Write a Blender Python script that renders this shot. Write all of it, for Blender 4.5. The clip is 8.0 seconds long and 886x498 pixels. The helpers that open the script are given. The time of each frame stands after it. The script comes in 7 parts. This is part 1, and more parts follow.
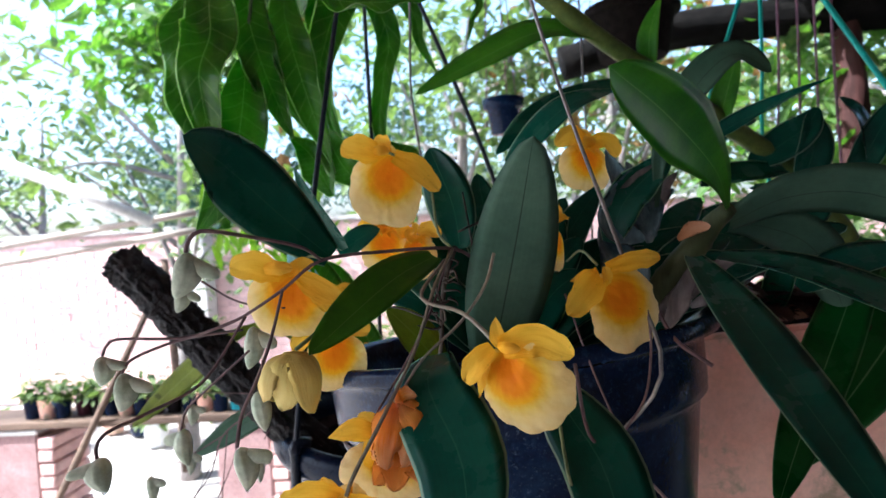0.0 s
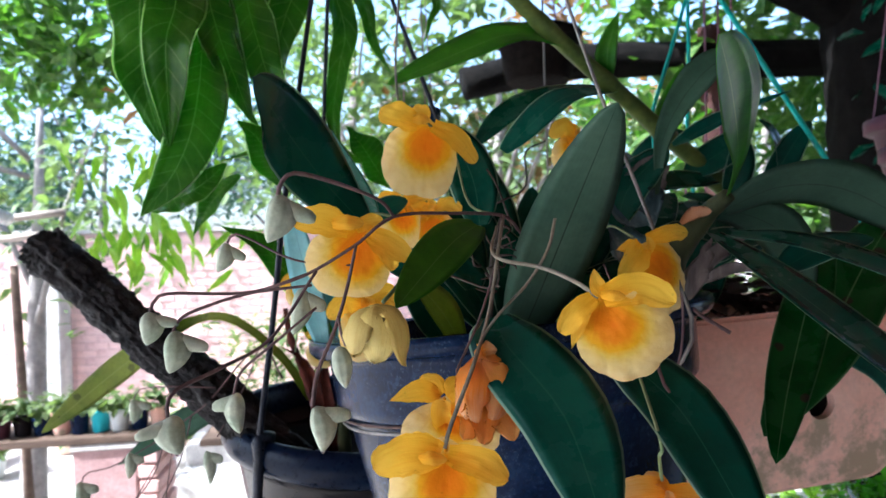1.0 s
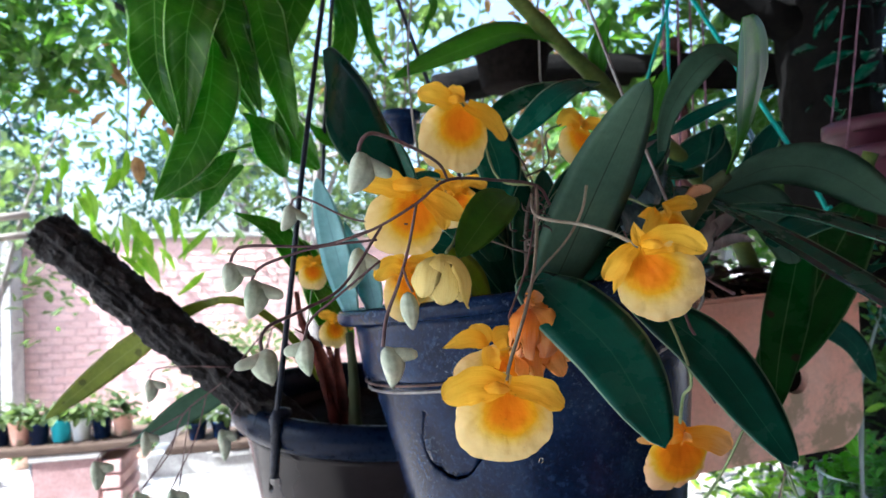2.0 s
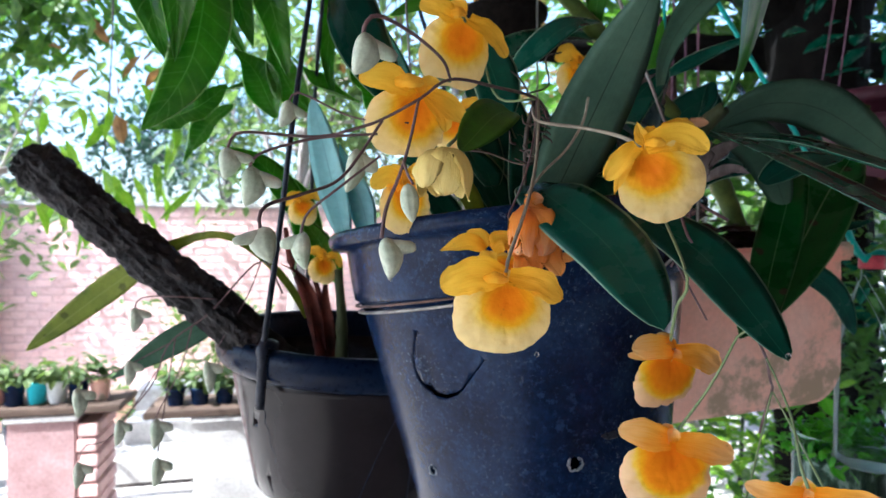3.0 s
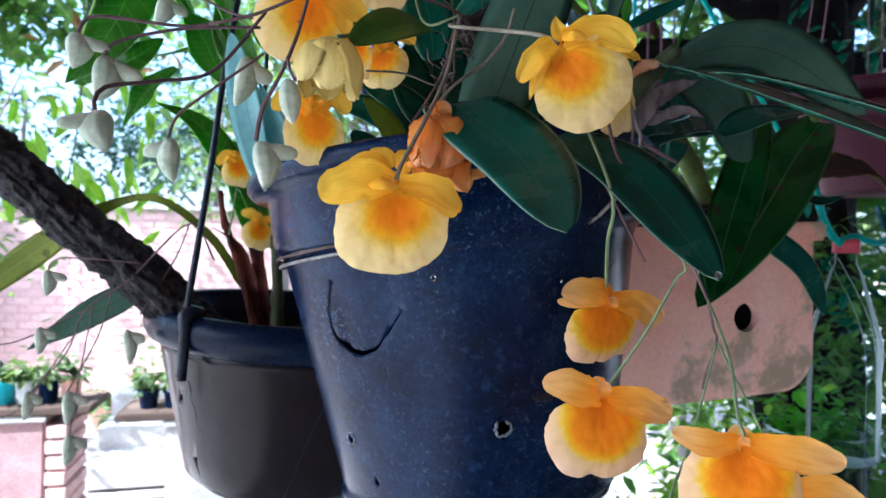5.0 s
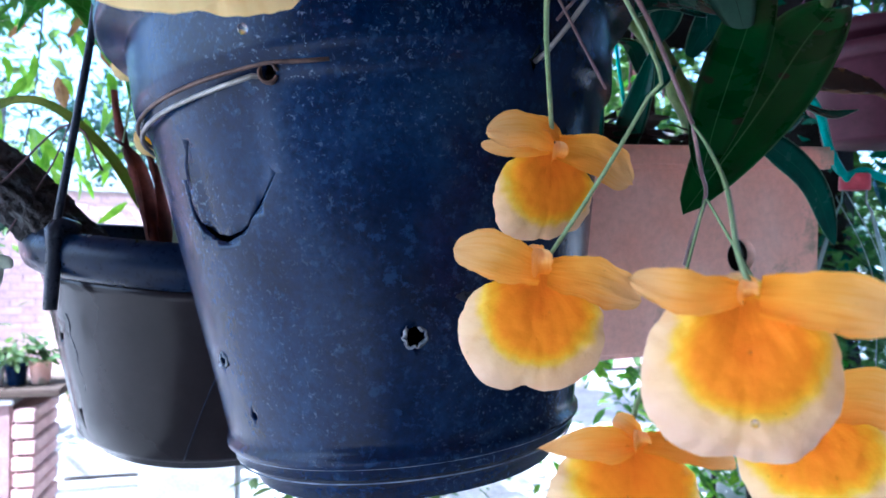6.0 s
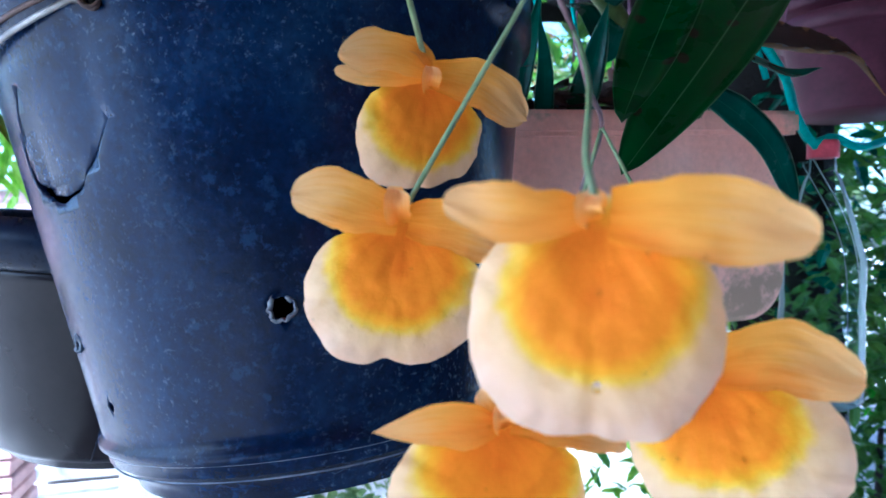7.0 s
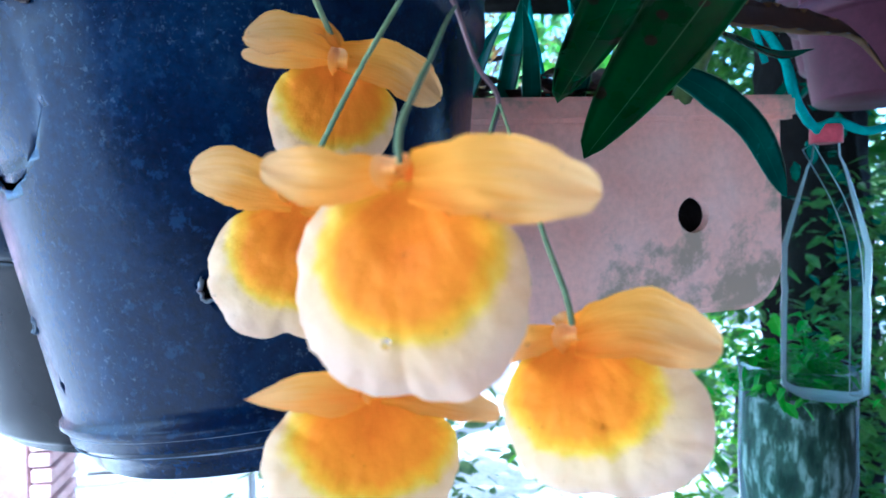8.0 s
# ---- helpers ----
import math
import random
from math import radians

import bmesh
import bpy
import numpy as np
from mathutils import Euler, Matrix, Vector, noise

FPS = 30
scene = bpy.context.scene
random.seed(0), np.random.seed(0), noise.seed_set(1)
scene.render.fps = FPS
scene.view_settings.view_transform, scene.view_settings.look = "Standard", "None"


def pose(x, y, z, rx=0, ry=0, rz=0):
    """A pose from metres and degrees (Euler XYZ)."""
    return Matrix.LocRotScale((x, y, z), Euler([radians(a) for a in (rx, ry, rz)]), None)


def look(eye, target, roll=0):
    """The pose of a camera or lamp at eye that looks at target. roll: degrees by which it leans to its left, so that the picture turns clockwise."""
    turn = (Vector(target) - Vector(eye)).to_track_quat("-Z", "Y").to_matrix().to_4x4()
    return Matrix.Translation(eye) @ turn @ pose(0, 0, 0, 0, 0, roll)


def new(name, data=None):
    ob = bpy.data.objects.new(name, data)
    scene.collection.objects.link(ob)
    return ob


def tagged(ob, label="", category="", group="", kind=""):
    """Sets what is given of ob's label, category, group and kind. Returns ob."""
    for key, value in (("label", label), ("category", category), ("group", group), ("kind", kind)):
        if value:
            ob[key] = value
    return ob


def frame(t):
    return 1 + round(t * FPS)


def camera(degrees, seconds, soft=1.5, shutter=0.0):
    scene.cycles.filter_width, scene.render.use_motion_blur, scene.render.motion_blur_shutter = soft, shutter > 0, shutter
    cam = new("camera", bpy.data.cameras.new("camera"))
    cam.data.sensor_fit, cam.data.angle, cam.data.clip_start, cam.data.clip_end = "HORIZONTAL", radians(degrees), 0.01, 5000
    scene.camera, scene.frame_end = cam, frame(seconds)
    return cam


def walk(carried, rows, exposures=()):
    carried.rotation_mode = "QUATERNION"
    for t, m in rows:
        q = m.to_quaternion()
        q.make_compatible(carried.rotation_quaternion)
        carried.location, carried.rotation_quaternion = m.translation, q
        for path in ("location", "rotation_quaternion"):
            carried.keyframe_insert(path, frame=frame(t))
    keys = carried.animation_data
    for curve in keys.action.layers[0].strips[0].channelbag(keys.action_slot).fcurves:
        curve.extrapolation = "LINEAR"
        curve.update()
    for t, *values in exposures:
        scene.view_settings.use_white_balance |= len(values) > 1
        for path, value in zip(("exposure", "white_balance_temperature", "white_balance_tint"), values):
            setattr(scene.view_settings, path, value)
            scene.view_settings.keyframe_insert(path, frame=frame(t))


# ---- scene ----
cam = camera(70.4, 8.0)
# a phone's small aperture, focused at arm's length
cam.data.dof.use_dof, cam.data.dof.focus_distance, cam.data.dof.aperture_fstop = True, 0.30, 16.0
PATH = [
    (0, (0.0312, -0.0126, 1.4944), (-0.0942, 1.9826, 1.4349), -3.57),
    (0.5, (-0.0328, -0.0077, 1.4926), (0.0743, 1.9885, 1.4321), -3.89),
    (1, (-0.0674, -0.0113, 1.4690), (0.2051, 1.9699, 1.4544), -1.64),
    (1.5, (-0.0888, -0.0258, 1.4587), (0.2904, 1.9379, 1.4669), -0.57),
    (1.7, (-0.1032, -0.0313, 1.4504), (0.2762, 1.9320, 1.4866), -1.47),
    (2.8, (-0.1284, -0.0365, 1.4203), (0.3115, 1.9130, 1.3431), -0.29),
    (3, (-0.1271, -0.0302, 1.4007), (0.3176, 1.9192, 1.3560), 0.19),
    (3.5, (-0.1015, -0.0366, 1.3919), (0.2594, 1.9305, 1.3750), 0.87),
    (4, (-0.1202, -0.0514, 1.4178), (0.3079, 1.9022, 1.4023), -0.58),
    (4.2, (-0.1099, -0.0530, 1.4134), (0.3312, 1.8976, 1.3936), -0.70),
    (5.5, (-0.0465, 0.0507, 1.3167), (0.4356, 1.9917, 1.3151), 1.80),
    (6, (-0.0059, 0.0855, 1.2925), (0.4872, 2.0235, 1.2612), 1.28),
    (6.5, (0.0097, 0.1071, 1.2839), (0.5593, 2.0298, 1.2452), 0.04),
    (7, (0.0472, 0.1127, 1.2776), (0.5685, 2.0429, 1.2276), 0.01),
    (7.5, (0.0745, 0.1180, 1.2747), (0.5805, 2.0519, 1.2109), -0.55),
    (8, (0.0857, 0.1003, 1.2713), (0.5083, 2.0542, 1.2114), -0.56),
]
EXPOSURES = [(0.0, 2.14, 5350, 9), (1.0, 2.26, 5250, 8), (4.0, 2.26, 5250, 7), (6.0, 2.58, 4400, 8), (7.0, 2.65, 4170, 6), (7.5, 2.68, 4000, 3), (8.0, 2.90, 3930, 0)]

walk(cam, [(t, look(eye, target, roll)) for t, eye, target, roll in PATH], EXPOSURES)

# ---- light ----
world = bpy.data.worlds.new("sky")
scene.world = world
world.use_nodes = True
SUN_HEIGHT, SUN_TURN = 50, 250
sky = world.node_tree.nodes.new("ShaderNodeTexSky")
sky.sky_type, sky.sun_disc = "NISHITA", False
sky.dust_density, sky.ozone_density = 4.0, 0.5
sky.sun_elevation, sky.sun_rotation = radians(SUN_HEIGHT), radians(SUN_TURN)
world.node_tree.links.new(sky.outputs[0], world.node_tree.nodes["Background"].inputs[0])
world.node_tree.nodes["Background"].inputs[1].default_value = 0.15
sun = new("sun", bpy.data.lights.new("sun", "SUN"))
sun.data.energy, sun.data.angle, sun.data.color = 5.0, radians(0.5), (1.0, 0.93, 0.82)
sun_way = Vector((math.sin(radians(SUN_TURN)) * math.cos(radians(SUN_HEIGHT)), math.cos(radians(SUN_TURN)) * math.cos(radians(SUN_HEIGHT)), math.sin(radians(SUN_HEIGHT))))
sun.matrix_world = look(sun_way * 20, (0, 0, 0))


# ---- materials ----
def material(name, rough=0.6, metal=0.0):
    m = bpy.data.materials.new(name)
    m.use_nodes = True
    b = m.node_tree.nodes["Principled BSDF"]
    b.inputs["Roughness"].default_value, b.inputs["Metallic"].default_value = rough, metal
    b.inputs["Specular IOR Level"].default_value = 0.4
    return m, m.node_tree.nodes, m.node_tree.links, b


def rgba(c):
    return (c[0], c[1], c[2], 1.0)


def ramp(nodes, links, source, stops):
    r = nodes.new("ShaderNodeValToRGB")
    e = r.color_ramp.elements
    e[0].position, e[0].color = stops[0][0], rgba(stops[0][1])
    e[1].position, e[1].color = stops[-1][0], rgba(stops[-1][1])
    for at, c in stops[1:-1]:
        e.new(at).color = rgba(c)
    links.new(source, r.inputs[0])
    return r.outputs[0]


def noise_node(nodes, links, scale, detail=4.0, rough=0.55, coords="Object", stretch=None):
    n = nodes.new("ShaderNodeTexNoise")
    n.inputs["Scale"].default_value, n.inputs["Detail"].default_value, n.inputs["Roughness"].default_value = scale, detail, rough
    c = nodes.new("ShaderNodeTexCoord").outputs[coords]
    if stretch:
        mp = nodes.new("ShaderNodeMapping")
        mp.inputs["Scale"].default_value = stretch
        links.new(c, mp.inputs[0])
        c = mp.outputs[0]
    links.new(c, n.inputs["Vector"])
    return n.outputs[0]


def mix(nodes, links, kind, factor, a, b):
    n = nodes.new("ShaderNodeMix")
    n.data_type, n.blend_type = "RGBA", kind
    for socket, value in ((n.inputs[0], factor), (n.inputs[6], a), (n.inputs[7], b)):
        if isinstance(value, (int, float)):
            socket.default_value = value
        elif isinstance(value, tuple):
            socket.default_value = rgba(value)
        else:
            links.new(value, socket)
    return n.outputs[2]


def maths(nodes, links, op, a, b=0.0):
    n = nodes.new("ShaderNodeMath")
    n.operation = op
    for socket, value in ((n.inputs[0], a), (n.inputs[1], b)):
        if isinstance(value, (int, float)):
            socket.default_value = value
        else:
            links.new(value, socket)
    return n.outputs[0]


def bump(nodes, links, b, height, strength, distance):
    n = nodes.new("ShaderNodeBump")
    n.inputs["Strength"].default_value, n.inputs["Distance"].default_value = strength, distance
    links.new(height, n.inputs["Height"])
    links.new(n.outputs[0], b.inputs["Normal"])


def surface(name, stops, scale, rough=0.7, grain=None, relief=0.3, depth=0.002, metal=0.0, stretch=None, spots=None, vary=0.0, speckle=0.55, gloss=0.2, scratch=None):
    """A two-scale surface: broad colour changes, fine grain, relief, and optional blotches."""
    m, nodes, links, b = material(name, rough, metal)
    col = ramp(nodes, links, noise_node(nodes, links, scale, 6, 0.6, stretch=stretch), stops)
    fine = noise_node(nodes, links, grain or scale * 9, 5, 0.65, stretch=stretch)
    b.inputs["Specular IOR Level"].default_value = gloss
    col = mix(nodes, links, "MULTIPLY", speckle, col, ramp(nodes, links, fine, [(0.3, (0.55, 0.55, 0.55)), (0.7, (1.25, 1.25, 1.25))]))
    if spots:
        at, colour, size = spots
        mask = ramp(nodes, links, noise_node(nodes, links, size, 7, 0.7), [(at, (0, 0, 0)), (at + 0.08, (1, 1, 1))])
        col = mix(nodes, links, "MIX", mask, col, colour)
    if scratch:
        at, colour, size = scratch
        mask = ramp(nodes, links, noise_node(nodes, links, size, 9, 0.75), [(at, (0, 0, 0)), (at + 0.05, (0.8, 0.8, 0.8))])
        where = ramp(nodes, links, noise_node(nodes, links, 9, 3), [(0.42, (0, 0, 0)), (0.62, (1, 1, 1))])
        col = mix(nodes, links, "MIX", mix(nodes, links, "MULTIPLY", 1.0, mask, where), col, colour)
    if vary:
        info = nodes.new("ShaderNodeObjectInfo").outputs["Random"]
        col = mix(nodes, links, "MULTIPLY", 1.0, col, ramp(nodes, links, info, [(0.0, (1 - vary,) * 3), (1.0, (1 + vary,) * 3)]))
    links.new(col, b.inputs["Base Color"])
    links.new(maths(nodes, links, "MULTIPLY_ADD", fine, 0.3), b.inputs["Roughness"])
    b.inputs["Roughness"].links[0].from_node.inputs[2].default_value = rough - 0.15
    bump(nodes, links, b, fine, relief, depth)
    return m


def leaf_material(name, dark, light, vein, rough=0.38, thin=0.25, vein_width=0.035, spots=0.0, glow=None, pinnate=False, shine=0.22, rim=0.55, margin=None):
    """A living leaf: midrib along the middle of its UVs, faint side veins, blotches, light shining through."""
    m, nodes, links, b = material(name, rough)
    uv = nodes.new("ShaderNodeUVMap").outputs[0]
    sep = nodes.new("ShaderNodeSeparateXYZ")
    links.new(uv, sep.inputs[0])
    across = maths(nodes, links, "ABSOLUTE", maths(nodes, links, "SUBTRACT", sep.outputs[0], 0.5))
    broad = noise_node(nodes, links, 28, 5)
    fine = noise_node(nodes, links, 260, 4)
    col = ramp(nodes, links, broad, [(0.32, dark), (0.68, light)])
    col = mix(nodes, links, "MULTIPLY", 0.32, col, ramp(nodes, links, fine, [(0.3, (0.72, 0.72, 0.72)), (0.7, (1.2, 1.2, 1.2))]))
    # parallel veins running the length of the blade
    wave = nodes.new("ShaderNodeTexWave")
    wave.inputs["Scale"].default_value, wave.inputs["Distortion"].default_value = 5.0, 0.9
    links.new(uv, wave.inputs[0])
    col = mix(nodes, links, "MULTIPLY", 0.25, col, ramp(nodes, links, wave.outputs[1], [(0.0, (0.9, 0.9, 0.9)), (1.0, (1.05, 1.05, 1.05))]))
    info = nodes.new("ShaderNodeObjectInfo").outputs["Random"]
    col = mix(nodes, links, "MULTIPLY", 1.0, col, ramp(nodes, links, info, [(0.0, (0.8, 0.85, 0.8)), (1.0, (1.2, 1.12, 1.15))]))
    if spots:
        cells = nodes.new("ShaderNodeTexVoronoi")
        cells.inputs["Scale"].default_value = 42
        links.new(nodes.new("ShaderNodeTexCoord").outputs["Object"], cells.inputs["Vector"])
        ragged = maths(nodes, links, "ADD", cells.outputs["Distance"], maths(nodes, links, "MULTIPLY", maths(nodes, links, "SUBTRACT", fine, 0.5), 0.12))
        mask = ramp(nodes, links, ragged, [(0.17, (spots, spots, spots)), (0.205, (0, 0, 0))])
        col = mix(nodes, links, "MIX", mask, col, (0.03, 0.025, 0.015))
    if pinnate:
        # side veins that sweep from the midrib towards the tip
        slant = maths(nodes, links, "SUBTRACT", sep.outputs[1], maths(nodes, links, "MULTIPLY", across, 0.16))
        ribs = maths(nodes, links, "ABSOLUTE", maths(nodes, links, "SUBTRACT", maths(nodes, links, "FRACT", maths(nodes, links, "MULTIPLY", slant, 13.0)), 0.5))
        col = mix(nodes, links, "MIX", ramp(nodes, links, ribs, [(0.0, (0.45, 0.45, 0.45)), (0.07, (0, 0, 0))]), col, vein)
    mid = ramp(nodes, links, across, [(0.0, (1, 1, 1)), (vein_width, (0, 0, 0))])
    col = mix(nodes, links, "MIX", mid, col, vein)
    edge = ramp(nodes, links, across, [(0.462, (0, 0, 0)), (0.480, (rim, rim, rim))])
    col = mix(nodes, links, "MIX", edge, col, margin or vein)
    links.new(col, b.inputs["Base Color"])
    b.inputs["Specular IOR Level"].default_value = shine
    links.new(maths(nodes, links, "ADD", maths(nodes, links, "MULTIPLY", broad, 0.10), rough - 0.03), b.inputs["Roughness"])
    bump(nodes, links, b, maths(nodes, links, "ADD", fine, maths(nodes, links, "MULTIPLY", wave.outputs[1], 0.3)), 0.015, 0.0008)
    through_light = nodes.new("ShaderNodeBsdfTranslucent")
    links.new(mix(nodes, links, "MULTIPLY", 1.0, col, glow or (1.6, 2.0, 0.5)), through_light.inputs[0])
    both = nodes.new("ShaderNodeMixShader")
    both.inputs[0].default_value = thin
    links.new(b.outputs[0], both.inputs[1])
    links.new(through_light.outputs[0], both.inputs[2])
    links.new(both.outputs[0], nodes["Material Output"].inputs[0])
    return m


def petal_material(name, stops, thin=0.35, streak=0.5, round_lip=False):
    """A petal: colour runs from its base to its margin, with fibrous streaks; a round lip runs outwards from the throat."""
    m, nodes, links, b = material(name, 0.5)
    uv = nodes.new("ShaderNodeUVMap").outputs[0]
    sep = nodes.new("ShaderNodeSeparateXYZ")
    links.new(uv, sep.inputs[0])
    streaks = nodes.new("ShaderNodeTexNoise")
    streaks.inputs["Scale"].default_value, streaks.inputs["Detail"].default_value = 1.0, 5
    mp = nodes.new("ShaderNodeMapping")
    mp.inputs["Scale"].default_value = (3.0, 34.0, 1.0) if round_lip else (22.0, 2.5, 1.0)
    links.new(uv, mp.inputs[0])
    links.new(mp.outputs[0], streaks.inputs["Vector"])
    where = maths(nodes, links, "ADD", sep.outputs[0 if round_lip else 1], maths(nodes, links, "MULTIPLY", maths(nodes, links, "SUBTRACT", streaks.outputs[0], 0.5), streak))
    where = maths(nodes, links, "ADD", where, maths(nodes, links, "MULTIPLY", maths(nodes, links, "SUBTRACT", noise_node(nodes, links, 120, 4), 0.5), 0.18))
    col = ramp(nodes, links, where, stops)
    col = mix(nodes, links, "MULTIPLY", 0.30, col, ramp(nodes, links, streaks.outputs[0], [(0.36, (0.92, 0.80, 0.62)), (0.56, (1.04, 1.04, 1.04))]))
    info = nodes.new("ShaderNodeObjectInfo").outputs["Random"]
    col = mix(nodes, links, "MULTIPLY", 1.0, col, ramp(nodes, links, info, [(0.0, (0.93, 0.9, 0.9)), (1.0, (1.04, 1.04, 1.04))]))
    links.new(col, b.inputs["Base Color"])
    b.inputs["Specular IOR Level"].default_value = 0.10
    bump(nodes, links, b, maths(nodes, links, "ADD", streaks.outputs[0], maths(nodes, links, "MULTIPLY", noise_node(nodes, links, 150, 5, 0.6), 2.2)), 0.4, 0.0012)
    through_light = nodes.new("ShaderNodeBsdfTranslucent")
    links.new(col, through_light.inputs[0])
    both = nodes.new("ShaderNodeMixShader")
    both.inputs[0].default_value = thin
    links.new(b.outputs[0], both.inputs[1])
    links.new(through_light.outputs[0], both.inputs[2])
    links.new(both.outputs[0], nodes["Material Output"].inputs[0])
    return m


LEAF = leaf_material("orchid_leaf", (0.004, 0.050, 0.034), (0.011, 0.090, 0.058), (0.03, 0.12, 0.075), 0.25, 0.14, 0.014, shine=0.13, rim=0.9, margin=(0.28, 0.42, 0.30))
LEAF_UNDER = leaf_material("orchid_leaf_underside", (0.050, 0.108, 0.074), (0.080, 0.150, 0.102), (0.014, 0.030, 0.020), 0.42, 0.28, 0.012, shine=0.12, rim=0.2, glow=(1.25, 1.5, 1.0))
LEAF_FRESH = leaf_material("fresh_orchid_leaf", (0.030, 0.14, 0.010), (0.075, 0.25, 0.016), (0.13, 0.30, 0.06), 0.33, 0.3, 0.018, shine=0.12)
LEAF_SPOTTED = leaf_material("spotted_leaf", (0.003, 0.045, 0.007), (0.010, 0.085, 0.014), (0.13, 0.24, 0.11), 0.26, 0.15, 0.016, 0.95, shine=0.13)
LEAF_BROAD = leaf_material("broad_tree_leaf", (0.038, 0.140, 0.014), (0.100, 0.250, 0.028), (0.22, 0.40, 0.12), 0.20, 0.5, 0.016, 0.0, pinnate=True, shine=0.30, rim=0.9, margin=(0.45, 0.58, 0.34))
LEAF_LIME = leaf_material("lime_leaf", (0.10, 0.20, 0.02), (0.22, 0.34, 0.04), (0.26, 0.38, 0.10), 0.4, 0.5, 0.03)
LEAF_YELLOW = leaf_material("yellowing_leaf", (0.14, 0.19, 0.03), (0.26, 0.30, 0.05), (0.30, 0.33, 0.10), 0.4, 0.35, 0.03, 0.5)
LEAF_SILVER = leaf_material("silvery_leaf", (0.26, 0.50, 0.54), (0.44, 0.70, 0.74), (0.20, 0.38, 0.40), 0.40, 0.45, 0.03, glow=(1.0, 1.25, 1.3))
LEAF_FAR = leaf_material("garden_leaf", (0.060, 0.100, 0.045), (0.16, 0.21, 0.085), (0.15, 0.22, 0.10), 0.5, 0.42, 0.02, glow=(1.3, 1.45, 0.6))
LEAF_RUSTY = leaf_material("rusty_leaf", (0.12, 0.07, 0.03), (0.26, 0.17, 0.07), (0.30, 0.18, 0.08), 0.6, 0.4, 0.03, glow=(1.3, 1.0, 0.6))
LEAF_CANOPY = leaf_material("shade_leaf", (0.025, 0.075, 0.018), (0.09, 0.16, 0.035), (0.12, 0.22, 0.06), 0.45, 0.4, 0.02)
LEAF_HEDGE = leaf_material("bluish_leaf", (0.020, 0.050, 0.040), (0.055, 0.10, 0.070), (0.06, 0.12, 0.08), 0.45, 0.3, 0.02, glow=(1.1, 1.3, 0.8))
LEAF_DEAD = leaf_material("dead_leaf", (0.018, 0.010, 0.008), (0.05, 0.026, 0.018), (0.08, 0.04, 0.03), 0.5, 0.15, 0.03, glow=(1.2, 0.9, 0.6))
LIP = petal_material("lip", [(0.0, (0.93, 0.25, 0.0)), (0.30, (0.94, 0.32, 0.0)), (0.48, (0.95, 0.52, 0.004)), (0.60, (0.94, 0.68, 0.12)), (0.75, (0.94, 0.73, 0.26)), (1.0, (0.94, 0.76, 0.34))], 0.4, 0.14, True)
LIP_OLD = petal_material("older_lip", [(0.0, (0.98, 0.26, 0.0)), (0.42, (0.99, 0.34, 0.0)), (0.53, (0.99, 0.50, 0.0)), (0.60, (0.97, 0.66, 0.05)), (0.68, (0.92, 0.65, 0.30)), (1.0, (0.89, 0.65, 0.43))], 0.42, 0.12, True)
PETAL = petal_material("petal", [(0.0, (0.96, 0.55, 0.01)), (1.0, (0.97, 0.66, 0.07))], 0.42, 0.3)
PETAL_OLD = petal_material("older_petal", [(0.0, (0.98, 0.40, 0.0)), (0.45, (0.98, 0.49, 0.06)), (1.0, (0.97, 0.64, 0.26))], 0.5, 0.45)
PETAL_WITHERED = petal_material("withered_petal", [(0.0, (0.98, 0.56, 0.20)), (0.5, (0.98, 0.52, 0.08)), (1.0, (0.97, 0.72, 0.42))], 0.6, 0.7)
PETAL_DRY = petal_material("dry_petal", [(0.0, (0.50, 0.22, 0.08)), (1.0, (0.66, 0.40, 0.24))], 0.3, 0.6)
PETAL_PALE = petal_material("pale_petal", [(0.0, (0.80, 0.66, 0.16)), (1.0, (0.86, 0.76, 0.32))], 0.35, 0.3)
BUD = surface("bud_skin", [(0.35, (0.38, 0.46, 0.33)), (0.65, (0.58, 0.63, 0.50))], 60, 0.5, 300, 0.15, 0.0005)
STEM = surface("flower_stem", [(0.35, (0.085, 0.050, 0.055)), (0.65, (0.19, 0.125, 0.12))], 40, 0.5, 400, 0.3, 0.0005)
STEM_PALE = surface("pale_stem", [(0.35, (0.18, 0.16, 0.12)), (0.65, (0.30, 0.28, 0.21))], 40, 0.5, 400, 0.3, 0.0005)
STEM_GREEN = surface("green_stem", [(0.35, (0.13, 0.19, 0.08)), (0.65, (0.24, 0.31, 0.15))], 40, 0.5, 400, 0.2, 0.0005)
CANE = surface("orchid_cane", [(0.35, (0.045, 0.085, 0.018)), (0.65, (0.12, 0.16, 0.035))], 30, 0.45, 200, 0.3, 0.001)
CANE_DULL = surface("old_cane", [(0.35, (0.03, 0.045, 0.016)), (0.65, (0.085, 0.10, 0.04))], 40, 0.6, 220, 0.5, 0.001, stretch=(1, 1, 0.2))
SHEATH_TEAL = surface("dark_papery_sheath", [(0.38, (0.025, 0.065, 0.080)), (0.55, (0.10, 0.17, 0.19)), (0.72, (0.42, 0.50, 0.50))], 60, 0.5, 300, 0.5, 0.001, stretch=(1, 1, 0.08))
SHEATH = surface("dry_sheath", [(0.35, (0.10, 0.085, 0.08)), (0.55, (0.24, 0.21, 0.20)), (0.72, (0.46, 0.43, 0.42))], 45, 0.75, 300, 0.5, 0.001, stretch=(1, 1, 0.15))
SHEATH_RED = surface("red_sheath", [(0.35, (0.035, 0.010, 0.008)), (0.65, (0.14, 0.035, 0.022))], 45, 0.7, 300, 0.5, 0.001)
